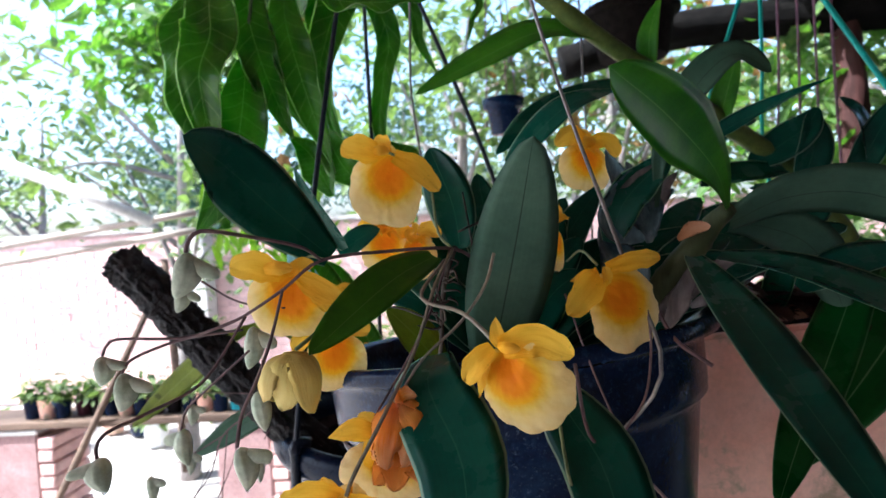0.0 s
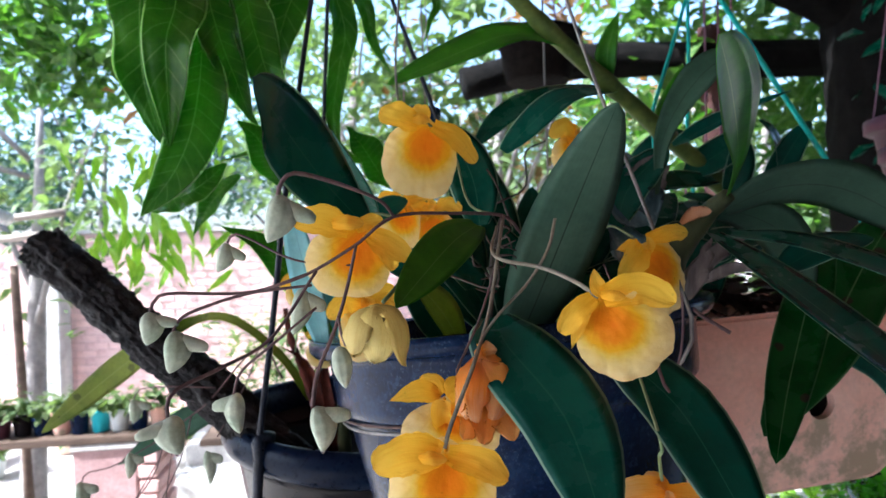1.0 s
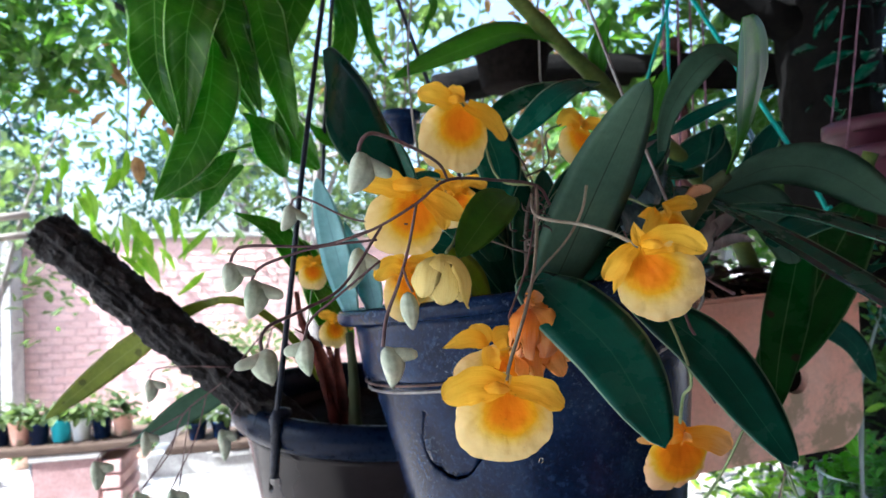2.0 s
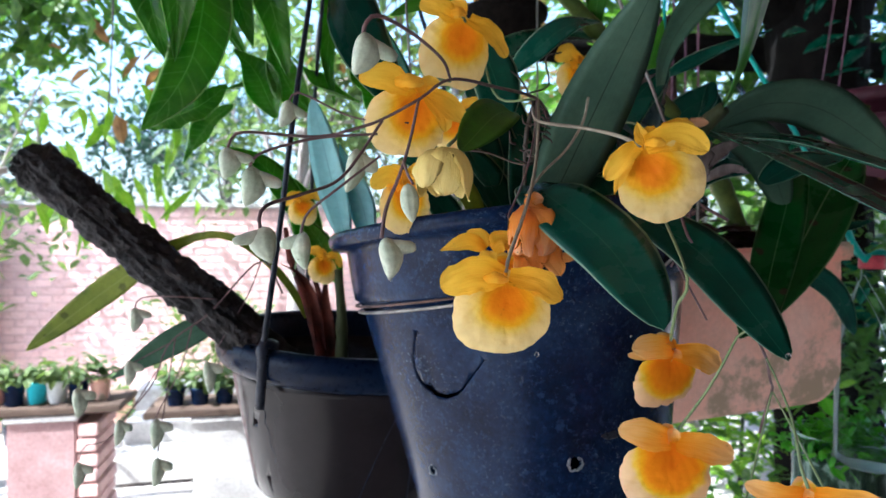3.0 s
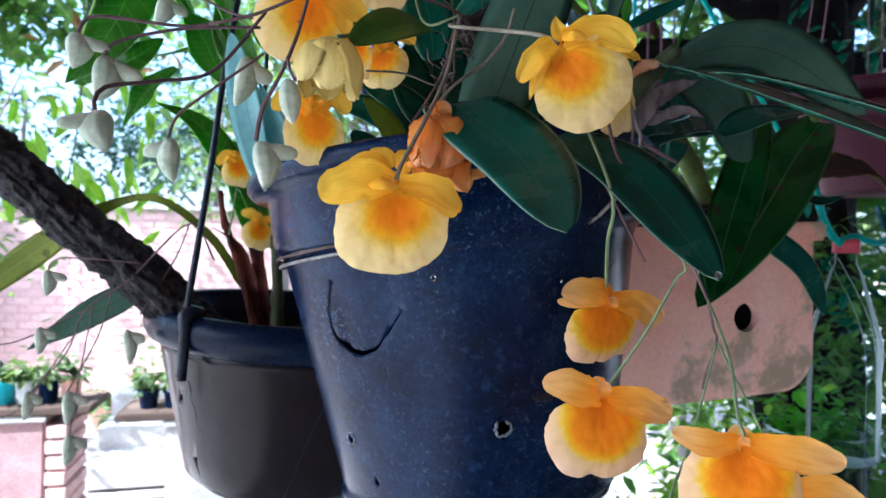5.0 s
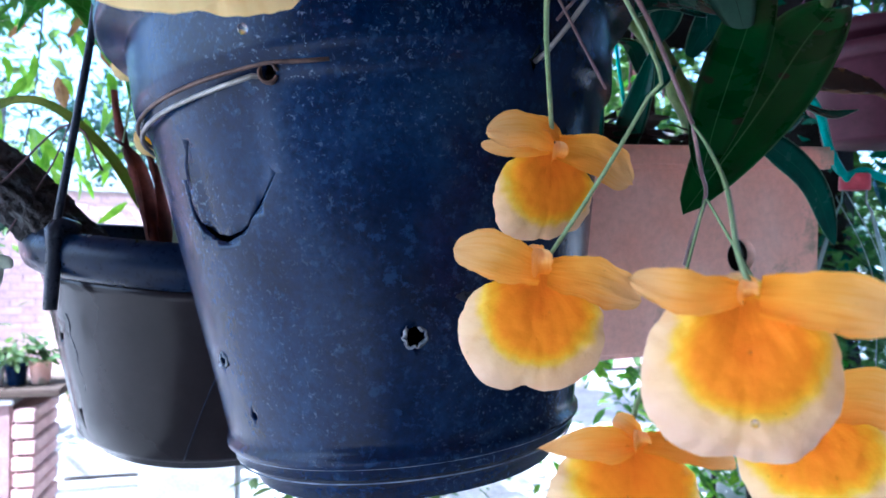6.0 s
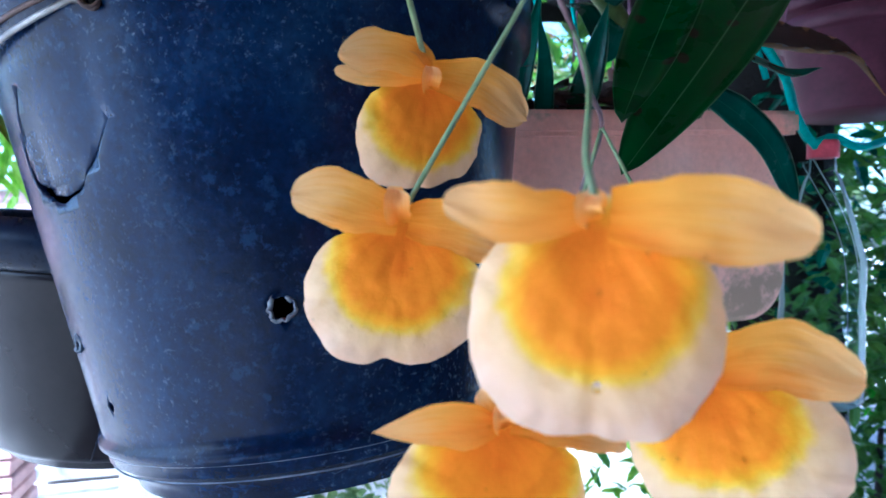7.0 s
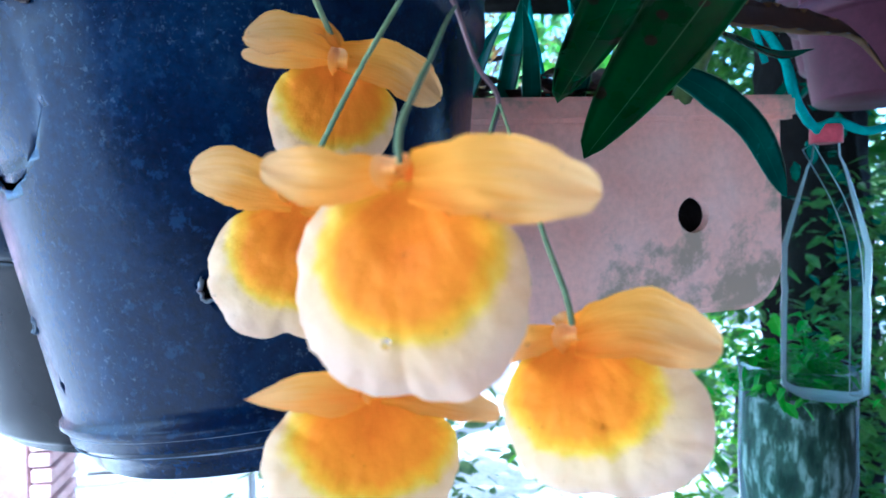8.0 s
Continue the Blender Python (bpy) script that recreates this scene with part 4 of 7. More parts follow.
def plain_flower(parent, knot, size, yaw=0, tilt=0, roll=0, seed=0):
    """A flower seen only in part or far off, with the usual proportions."""
    rng = random.Random(seed)
    u = size * 1000
    petals = []
    for side in (-1, 1):
        drop = rng.uniform(-0.7, 0.2)
        petals.append(("petal", [(0.1 * side * u, 0.5, 0.05 * u), (0.65 * side * u, -2.0, (0.25 + 0.2 * drop) * u), (1.2 * side * u, 0.5, (0.1 + drop) * u)], 0.6 * u, "tepal", 0.25))
        petals.append(("sepal", [(0.1 * side * u, 1.0, 0), (0.4 * side * u, 3.0, -0.2 * u), (0.7 * side * u, 4.0, -0.5 * u)], 0.4 * u, "lance", 0.2))
    petals.append(("sepal", [(0, 1.0, 0), (-0.1 * u, 3.0, 0.3 * u), (-0.25 * u, 4.0, 0.55 * u)], 0.45 * u, "petal", 0.25))
    return flower(parent, knot, (yaw, tilt, roll), (0, -0.85 * u, 0.95 * u, 0.85 * u), [(265, -0.07, 12), (295, 0.05, 18)], (0, -0.6 * u, 0.62 * u, 0.60 * u), petals, (0, 0.0, 0.5 * u, 0.4 * u), seed)


def bud(parent, neck, toe, size, turn=0, name="bud", label="pale green closed bud"):
    """A closed bud hanging from its neck to its toe, with the blunt spur of this orchid."""
    neck, toe = Vector(neck), Vector(toe)
    long = (toe - neck).length
    m = Matrix.Translation(neck) @ Vector((0, 0, -1)).rotation_difference(toe - neck).to_matrix().to_4x4() @ pose(0, 0, 0, 0, 0, turn)
    bm = lathe([(0.0, 0.0)] + [(0.31 * math.sin(math.pi * (k / 18) ** 0.78) ** 0.70, -k / 18) for k in range(1, 18)] + [(0.0, -1.0)], 30, bm=bmesh.new())
    # the blunt chin on one side, below the neck
    lathe([(0.0, 0.06), (0.16, 0.03), (0.235, -0.10), (0.225, -0.24), (0.20, -0.38), (0.17, -0.48), (0.09, -0.55), (0.0, -0.56)], 18, Matrix.Translation((0.06, 0, -0.24)) @ pose(0, 0, 0, 0, -84, 0) @ Matrix.Diagonal((0.78, 0.78, 1.05, 1)), bm=bm)
    for v in bm.verts:
        a = math.atan2(v.co.y, v.co.x)
        r = 1 + 0.07 * math.cos(3 * a) + 0.035 * math.cos(9 * a) + 0.05 * noise.noise(v.co * 4.0)
        v.co.x, v.co.y = v.co.x * r, v.co.y * r
        v.co.x += 0.10 * math.sin(math.pi * max(0.0, min(1.0, -v.co.z)))
    bmesh.ops.transform(bm, matrix=m @ Matrix.Diagonal((size * 1.2, size * 1.2, long, 1)), verts=bm.verts)
    return part(name, bm, BUD, parent, label)


def stem(parent, points, r0=0.0011, r1=0.0009, mat=None, label="", name="flower_stem"):
    return part(name, tube(points, r0 * 0.68, r1 * 0.72, 7), mat or STEM, parent, label)


def droplet(at, r):
    bm = bmesh.new()
    bmesh.ops.create_icosphere(bm, subdivisions=2, radius=r, matrix=Matrix.Translation(at))
    for v in bm.verts:
        if v.co.z > at[2]:
            v.co.z += (v.co.z - at[2]) * 0.25
    return bm


orchid = thing("orchid_plant", POT_M @ Vector((0, 0, 0.135)), "yellow-flowered orchid with broad dark leaves growing in the black pot", "orchid")
BOTH = [LEAF, LEAF_UNDER]
FRESH = [LEAF_FRESH, LEAF_FRESH]
# broad leaves
leaf(orchid, [(-0.0626, 0.3700, 1.4823), (-0.0853, 0.3520, 1.5079), (-0.1046, 0.3250, 1.5350), (-0.1128, 0.2912, 1.5493)], 0.043, (0.25, -1, 0.25), [LEAF, LEAF], shape="round", cup=0.10)
leaf(orchid, [(0.030, 0.372, 1.405), (0.037, 0.354, 1.431), (0.049, 0.312, 1.488), (0.057, 0.272, 1.534)], 0.046, (0.1, 0.9, 0.45), shape="oval", cup=0.06)
leaf(orchid, [(0.004, 0.312, 1.430), (0.0018, 0.2800, 1.4206), (0.0178, 0.2450, 1.3945), (0.0173, 0.1982, 1.3625)], 0.041, (-0.25, -0.8, 0.7), [LEAF, LEAF], shape="oval", cup=0.08)
leaf(orchid, [(0.0589, 0.3000, 1.4149), (0.0683, 0.2750, 1.4032), (0.0776, 0.2514, 1.3864), (0.0822, 0.2037, 1.3461)], 0.034, (-0.2, -0.8, 0.7), [LEAF, LEAF], shape="oval", cup=0.10)
leaf(orchid, [(0.0028, 0.3511, 1.4798), (-0.0185, 0.3150, 1.4688), (-0.0507, 0.2681, 1.4415)], 0.026, (0.25, -0.6, 0.75), [LEAF_FRESH, LEAF], shape="oval", cup=0.25)
leaf(orchid, [(0.148, 0.345, 1.471), (0.1495, 0.29, 1.447), (0.151, 0.23, 1.418), (0.152, 0.165, 1.386)], 0.029, (0.05, -0.43, 0.9), [LEAF, LEAF], shape="oval", cup=0.18, label="long dark wet leaf reaching forward")
leaf(orchid, [(0.165, 0.354, 1.470), (0.195, 0.328, 1.463), (0.230, 0.292, 1.443), (0.272, 0.252, 1.418)], 0.034, (0.1, -0.45, 0.85), [LEAF, LEAF], shape="oval", cup=0.18)
leaf(orchid, [(0.188, 0.396, 1.488), (0.2224, 0.3850, 1.5024), (0.2750, 0.3850, 1.4987), (0.345, 0.385, 1.462)], 0.040, (0.1, 0.75, 0.7), shape="oval", cup=0.12)
leaf(orchid, [(0.1930, 0.4100, 1.4856), (0.2146, 0.4100, 1.4843), (0.2511, 0.4200, 1.4669), (0.2710, 0.4200, 1.4204)], 0.036, (0.1, 0.75, 0.7), shape="oval", cup=0.12)
leaf(orchid, [(0.1833, 0.3850, 1.4968), (0.1588, 0.3350, 1.5174), (0.1176, 0.2750, 1.5387), (0.083, 0.2293, 1.5519)], 0.034, (0.64, -0.57, -0.53), FRESH, shape="spoon", cup=0.28, count=22)
leaf(orchid, [(0.1500, 0.4200, 1.5009), (0.1562, 0.4200, 1.5424), (0.1781, 0.4200, 1.5781), (0.2051, 0.4200, 1.5992), (0.2300, 0.4214, 1.5860)], 0.027, (-0.25, -0.75, 0.6), [LEAF_UNDER, LEAF_UNDER], shape="spoon", cup=0.30, count=26, label="arched bluish-green leaf on a narrow base")
leaf(orchid, [(0.2065, 0.5000, 1.5489), (0.2447, 0.4900, 1.5680), (0.288, 0.459, 1.587)], 0.018, (0.1, -0.7, 0.7), [LEAF, LEAF], shape="lance", cup=0.4)
leaf(orchid, [(-0.0549, 0.3800, 1.4868), (-0.0694, 0.3700, 1.5124), (-0.0803, 0.3650, 1.5384)], 0.020, (-0.6, -0.7, 0.4), [LEAF, LEAF], shape="lance", cup=0.4)
leaf(orchid, [(-0.0618, 0.3900, 1.4832), (-0.0463, 0.3900, 1.4932), (-0.0342, 0.3900, 1.4980)], 0.018, (0, -0.8, 0.5), [LEAF, LEAF], shape="oval")
leaf(orchid, [(0.0165, 0.4100, 1.4815), (0.0126, 0.4100, 1.5122), (-0.0010, 0.4200, 1.5515)], 0.034, (-0.3, -0.9, 0.2), [LEAF, LEAF], shape="oval", cup=0.2)
leaf(orchid, [(-0.0051, 0.4500, 1.3972), (-0.0168, 0.4500, 1.4192), (-0.0321, 0.4550, 1.4392)], 0.030, (0.2, -0.8, 0.5), [LEAF, LEAF], shape="oval", cup=0.2)
leaf(orchid, [(0.0005, 0.4000, 1.4010), (-0.0143, 0.3900, 1.4260), (-0.0321, 0.3850, 1.4469)], 0.029, (0.2, -0.7, 0.7), [LEAF_YELLOW, LEAF_YELLOW], shape="oval", cup=0.2)
leaf(orchid, [(-0.0927, 0.4550, 1.3966), (-0.1040, 0.4600, 1.4464), (-0.1177, 0.4700, 1.5061)], 0.026, (-0.5, -0.85, 0.2), [LEAF_SILVER, LEAF_SILVER], shape="oval", cup=0.2, label="pale silvery young leaf")
leaf(orchid, [(-0.0747, 0.4500, 1.3967), (-0.0807, 0.4550, 1.4249), (-0.0975, 0.4600, 1.4704)], 0.022, (-0.5, -0.85, 0.2), [LEAF_SILVER, LEAF_SILVER], shape="lance", cup=0.2, label="pale silvery young leaf")
leaf(orchid, [(0.0127, 0.4200, 1.4372), (0.0067, 0.4300, 1.4678), (0.0049, 0.4400, 1.4995)], 0.035, (0.2, -0.9, 0.3), BOTH, shape="oval")
leaf(orchid, [(0.0563, 0.5000, 1.5449), (0.1040, 0.5000, 1.5869), (0.1448, 0.5100, 1.5995)], 0.03, (0.1, -0.6, 0.8), [LEAF, LEAF], shape="oval")
leaf(orchid, [(0.1181, 0.4200, 1.4788), (0.1296, 0.4200, 1.5071), (0.1638, 0.4300, 1.5362)], 0.03, (-0.3, -0.8, 0.5), [LEAF, LEAF], shape="oval", wave=0.1)
leaf(orchid, [(0.2313, 0.4000, 1.4431), (0.2628, 0.4000, 1.4583), (0.3061, 0.4000, 1.4653)], 0.03, (0.1, -0.5, 0.8), [LEAF, LEAF], shape="oval")
# dark leaves deep in the tuft
for tip, w in (((0.0022, 0.4600, 1.5246), 0.030), ((0.0305, 0.4700, 1.5364), 0.032), ((0.0898, 0.4500, 1.4995), 0.036), ((0.0973, 0.4200, 1.4608), 0.030), ((0.1160, 0.4200, 1.4398), 0.026), ((-0.0294, 0.4300, 1.4693), 0.030), ((-0.0522, 0.4400, 1.4583), 0.026), ((0.0386, 0.4400, 1.4802), 0.034), ((0.0717, 0.4700, 1.5122), 0.030), ((0.1891, 0.4700, 1.4840), 0.032), ((0.2051, 0.4600, 1.4643), 0.030), ((0.2141, 0.4500, 1.4397), 0.028), ((0.1598, 0.4400, 1.4477), 0.030), ((0.096, 0.47, 1.5134), 0.030), ((0.1237, 0.48, 1.5208), 0.028), ((0.1322, 0.45, 1.4814), 0.034), ((0.1023, 0.44, 1.4834), 0.030), ((0.1667, 0.46, 1.4708), 0.034)):
    foot = Vector((0.045, 0.430, 1.395)) + (Vector(tip) - Vector((0.045, 0.430, 1.395))) * 0.12
    leaf(orchid, [foot, foot.lerp(Vector(tip), 0.5) + Vector((0, -0.008, 0.012)), tip], w, (0.1, -0.9, 0.3), BOTH, shape="oval", cup=0.2)
# dark leaves that spread from the far side of the tuft
for tip, w in (((0.2156, 0.47, 1.476), 0.034), ((0.2267, 0.45, 1.4553), 0.032), ((0.2754, 0.50, 1.483), 0.036), ((0.2067, 0.50, 1.5076), 0.030), ((0.3006, 0.50, 1.4658), 0.034), ((0.2709, 0.56, 1.5013), 0.036), ((0.3295, 0.52, 1.4775), 0.034)):
    foot = Vector((0.135, 0.455, 1.405))
    leaf(orchid, [foot, foot.lerp(Vector(tip), 0.5) + Vector((0, -0.01, 0.022)), tip], w, (0.0, -0.85, 0.5), BOTH, shape="oval", cup=0.2)
# swollen canes and their papery sheaths
part("cane", tube([(0.1426, 0.4200, 1.4290), (0.1626, 0.4150, 1.4612), (0.1762, 0.4000, 1.4847), (0.1842, 0.3850, 1.4972)], 0.014, 0.005, 14, 24, 0.06, knots=((0.3, 0.12), (0.65, 0.12))), CANE_DULL, orchid, "swollen green cane")
for i, (a, b, w) in enumerate((((0.1284, 0.3600, 1.4339), (0.1900, 0.3700, 1.4717), 0.012), ((0.1350, 0.3550, 1.4305), (0.1590, 0.3650, 1.4687), 0.012), ((0.1533, 0.3700, 1.4396), (0.1919, 0.3650, 1.4458), 0.008), ((0.1226, 0.4300, 1.4874), (0.1570, 0.4300, 1.5329), 0.020), ((0.1356, 0.4300, 1.4787), (0.1710, 0.4400, 1.5256), 0.016))):
    mid = (Vector(a) + Vector(b)) / 2 + Vector((0, -0.004, 0.006))
    part("sheath", blade([a, mid, b], w, (-0.2, -0.9, 0.4), "lance", 0.5, 0.0003, 0.45, 35, 16, 8), SHEATH, orchid, "dry papery grey sheath")

# dark papery sheaths and the withered petals caught between the leaves
for a, mid, b, w in (((0.1381, 0.4100, 1.4797), (0.1223, 0.4200, 1.4901), (0.1372, 0.4300, 1.5283), 0.026), ((0.1429, 0.4150, 1.4774), (0.1429, 0.4250, 1.5004), (0.1360, 0.4400, 1.5353), 0.024), ((0.1482, 0.4200, 1.4808), (0.1331, 0.4300, 1.5090), (0.1215, 0.4400, 1.5443), 0.018), ((0.1258, 0.4000, 1.4311), (0.1241, 0.4100, 1.4599), (0.1128, 0.4300, 1.4907), 0.03)):
    part("sheath", blade([a, mid, b], w, (-0.2, -0.9, 0.3), "leaflet", 0.4, 0.0003, 0.35, 20, 16, 8), SHEATH_TEAL, orchid, "dark teal papery sheath with pale veins")
for a, mid, b, w in (((0.1569, 0.4000, 1.4788), (0.1645, 0.3950, 1.4856), (0.1744, 0.3900, 1.4867), 0.010),):
    part("withered_petal", blade([a, mid, b], w, (-0.1, -0.8, 0.5), "petal", 0.3, 0.0003, 0.3, 40, 12, 6), PETAL_DRY, orchid, "dry peach-coloured fallen petal")

# flower stems
PED = [(0.030, 0.352, 1.474), (0.0146, 0.3331, 1.4839), (-0.0172, 0.3150, 1.4852), (-0.049, 0.2955, 1.4832), (-0.0675, 0.2883, 1.4701), (-0.0902, 0.2870, 1.4571), (-0.1095, 0.2870, 1.4507)]
stem(orchid, PED, 0.0015, 0.0010)
stem(orchid, [(-0.0902, 0.2870, 1.4571), (-0.1173, 0.2880, 1.4494), (-0.1522, 0.2885, 1.4502), (-0.1590, 0.2880, 1.4466), (-0.1607, 0.2875, 1.4424)], 0.0010, 0.0011)
stem(orchid, [(-0.0886, 0.2880, 1.4517), (-0.1175, 0.2890, 1.4488), (-0.1400, 0.2880, 1.4425), (-0.1485, 0.2870, 1.4378), (-0.1507, 0.2865, 1.4329)], 0.0010, 0.0011)
stem(orchid, [(-0.0863, 0.2870, 1.4583), (-0.1067, 0.2800, 1.4291), (-0.1260, 0.2650, 1.4193), (-0.1407, 0.2550, 1.4137), (-0.1441, 0.2520, 1.4085), (-0.1436, 0.2510, 1.4031)], 0.0011, 0.0012)
stem(orchid, [(-0.0870, 0.2900, 1.4409), (-0.1111, 0.2920, 1.4218), (-0.1233, 0.2940, 1.4114), (-0.1267, 0.2940, 1.4010)], 0.0009, 0.0010)
stem(orchid, [(-0.0675, 0.2883, 1.4701), (-0.0730, 0.2830, 1.4475), (-0.0790, 0.2780, 1.4301), (-0.0862, 0.2730, 1.4135), (-0.0887, 0.2710, 1.3991)], 0.0011, 0.0014)
stem(orchid, [(-0.0768, 0.2800, 1.4375), (-0.0753, 0.2750, 1.4303), (-0.0734, 0.2710, 1.4253)], 0.0010, 0.0010)
stem(orchid, [(-0.049, 0.2955, 1.4832), (-0.0560, 0.2850, 1.4905), (-0.0742, 0.2680, 1.4968), (-0.0914, 0.2580, 1.5006), (-0.0975, 0.2565, 1.4969), (-0.0990, 0.2560, 1.4915)], 0.0011, 0.0014, STEM)
stem(orchid, [(-0.0707, 0.3000, 1.4600), (-0.0986, 0.3100, 1.4635), (-0.1215, 0.3180, 1.4749), (-0.1296, 0.3200, 1.4772), (-0.1325, 0.3200, 1.4724)], 0.0008, 0.0009)
stem(orchid, [(0.010, 0.330, 1.478), (-0.0001, 0.2926, 1.4627), (0.0189, 0.2750, 1.4567), (0.0292, 0.2580, 1.4504), (0.0351, 0.248, 1.4445)], 0.0012, 0.0015, STEM_PALE)
stem(orchid, [(0.0369, 0.3095, 1.481), (0.0313, 0.3050, 1.4653), (0.0183, 0.2980, 1.4486), (-0.0003, 0.2890, 1.4332), (-0.0103, 0.2856, 1.4200), (-0.0121, 0.2751, 1.4147)], 0.0013, 0.0010, STEM_PALE)
stem(orchid, [(0.0146, 0.3331, 1.4839), (0.0056, 0.3080, 1.4661), (-0.0037, 0.2880, 1.4389), (-0.0160, 0.2680, 1.4157), (-0.0300, 0.2530, 1.3915), (-0.0333, 0.249, 1.3835)], 0.0014, 0.0013, STEM_PALE)
stem(orchid, [(0.0130, 0.3300, 1.4831), (0.0044, 0.3120, 1.4572), (-0.0081, 0.2920, 1.4332), (-0.0191, 0.2800, 1.4163), (-0.0234, 0.2750, 1.4096), (-0.0214, 0.2720, 1.4023)], 0.0009, 0.0008)
stem(orchid, [(0.0161, 0.3400, 1.4851), (0.0084, 0.3350, 1.4628), (0.0050, 0.3300, 1.4284), (-0.0014, 0.3300, 1.4037)], 0.0022, 0.0016, ROOT, "old dark leafless stem")
stem(orchid, [(0.0175, 0.3600, 1.4929), (0.0409, 0.3800, 1.5047), (0.0471, 0.4000, 1.5293), (0.0673, 0.4200, 1.5401)], 0.0010, 0.0008, ROOT)
stem(orchid, [(0.0259, 0.3600, 1.4791), (0.0224, 0.3800, 1.5050), (0.0204, 0.4000, 1.5182)], 0.0010, 0.0008, ROOT)
stem(orchid, [(0.0053, 0.3100, 1.4676), (0.0079, 0.3300, 1.4440), (-0.0159, 0.3400, 1.4513), (-0.0348, 0.3500, 1.4537)], 0.0010, 0.0008, ROOT)
stem(orchid, [(0.1304, 0.3600, 1.4410), (0.1376, 0.3500, 1.4239), (0.1532, 0.3380, 1.4109)], 0.0018, 0.0016, STEM, "broken reddish stem end")
stem(orchid, [(0.1118, 0.3450, 1.4731), (0.1170, 0.3350, 1.4531), (0.1186, 0.3300, 1.4291), (0.1132, 0.3250, 1.4000), (0.0989, 0.3200, 1.3815)], 0.0011, 0.0010, STEM)
stem(orchid, [(0.0755, 0.3400, 1.4549), (0.0850, 0.3250, 1.4180), (0.0975, 0.3100, 1.3814), (0.1102, 0.3000, 1.3503)], 0.0009, 0.0008, STEM)
# dry dark bracts where the flower stems meet
rng = random.Random(17)
for k in range(16):
    foot = Vector((0.012, 0.334, 1.482)).lerp(Vector((0.006, 0.318, 1.440)), rng.random()) + Vector((rng.gauss(0, 0.003), rng.gauss(0, 0.004), rng.gauss(0, 0.003)))
    way = Vector((rng.gauss(0, 1), rng.gauss(-0.3, 0.6), rng.gauss(0, 1))).normalized() * rng.uniform(0.006, 0.014)
    bend = Vector((rng.gauss(0, 0.002), rng.gauss(0, 0.002), rng.gauss(0, 0.002)))
    part("bract", tube([foot, foot + way * 0.5 + bend, foot + way], 0.0009, 0.0003, 6, 8, 0.2), ROOT, orchid, "short dry dark bract")
# stems of the low hanging flowers
stem(orchid, [(0.060, 0.275, 1.420), (0.0631, 0.2505, 1.38), (0.0786, 0.2830, 1.3602), (0.0967, 0.3170, 1.333)], 0.0011, 0.0014, STEM_GREEN)
stem(orchid, [(0.070, 0.275, 1.43), (0.0734, 0.2650, 1.3998), (0.0871, 0.2670, 1.3878), (0.1067, 0.2690, 1.3679), (0.1268, 0.2704, 1.3329)], 0.0013, 0.0011)
stem(orchid, [(0.1268, 0.2704, 1.3329), (0.1208, 0.2550, 1.3239), (0.1126, 0.2350, 1.3089), (0.1035, 0.2190, 1.2918), (0.1022, 0.2130, 1.2838)], 0.0007, 0.0011, STEM_GREEN)
stem(orchid, [(0.1268, 0.2704, 1.3329), (0.1338, 0.2750, 1.3187), (0.1434, 0.2847, 1.310), (0.1378, 0.2850, 1.2932), (0.1357, 0.2850, 1.2849)], 0.0011, 0.0011)
stem(orchid, [(0.1434, 0.2847, 1.310), (0.1445, 0.2620, 1.2830), (0.1440, 0.2480, 1.2680), (0.1456, 0.2400, 1.2560), (0.1460, 0.2370, 1.2488)], 0.0007, 0.0011, STEM_GREEN)
stem(orchid, [(0.0852, 0.2660, 1.3889), (0.1144, 0.2720, 1.3513), (0.1163, 0.2800, 1.3442), (0.1000, 0.2820, 1.3154), (0.0841, 0.2930, 1.2845)], 0.0010, 0.0012, STEM_GREEN)
stem(orchid, [(0.1434, 0.2847, 1.310), (0.1257, 0.2800, 1.2591), (0.1080, 0.2680, 1.2428), (0.1032, 0.2640, 1.2340)], 0.0008, 0.0012, STEM_GREEN)

# flowers
flower(orchid, (-0.0227, 0.3694, 1.5431), (-6.7, 10.9, 1.4), (-4.5, -22.0, 22.7, 23.4), [(262, -0.07, 14), (300, 0.08, 22), (200, 0.05, 25)], (0.0, -14.5, 15.8, 15.8), [("petal", [(-5.9, 0.5, -0.7), (-17.6, -2.5, 4.1), (-28.9, -0.5, 6.9)], 15.8, "tepal", 0.2), ("petal", [(3.8, 0.5, -1.4), (17.6, -2.5, -9.0), (30.0, -0.5, -24.1)], 12.4, "tepal", 0.25), ("sepal", [(-1.7, 0.5, 0.7), (-2.4, 1, 5.5), (-9.3, 3, 8.3)], 9.0, "tepal", 0.3)], (-3.4, 2.1, 11.0, 6.9), 1)
stem(orchid, [(-0.0227, 0.3720, 1.5440), (-0.0028, 0.4000, 1.5335), (0.0038, 0.3800, 1.4946), (0.0146, 0.3331, 1.4839)], 0.0013, 0.0011, STEM_GREEN)
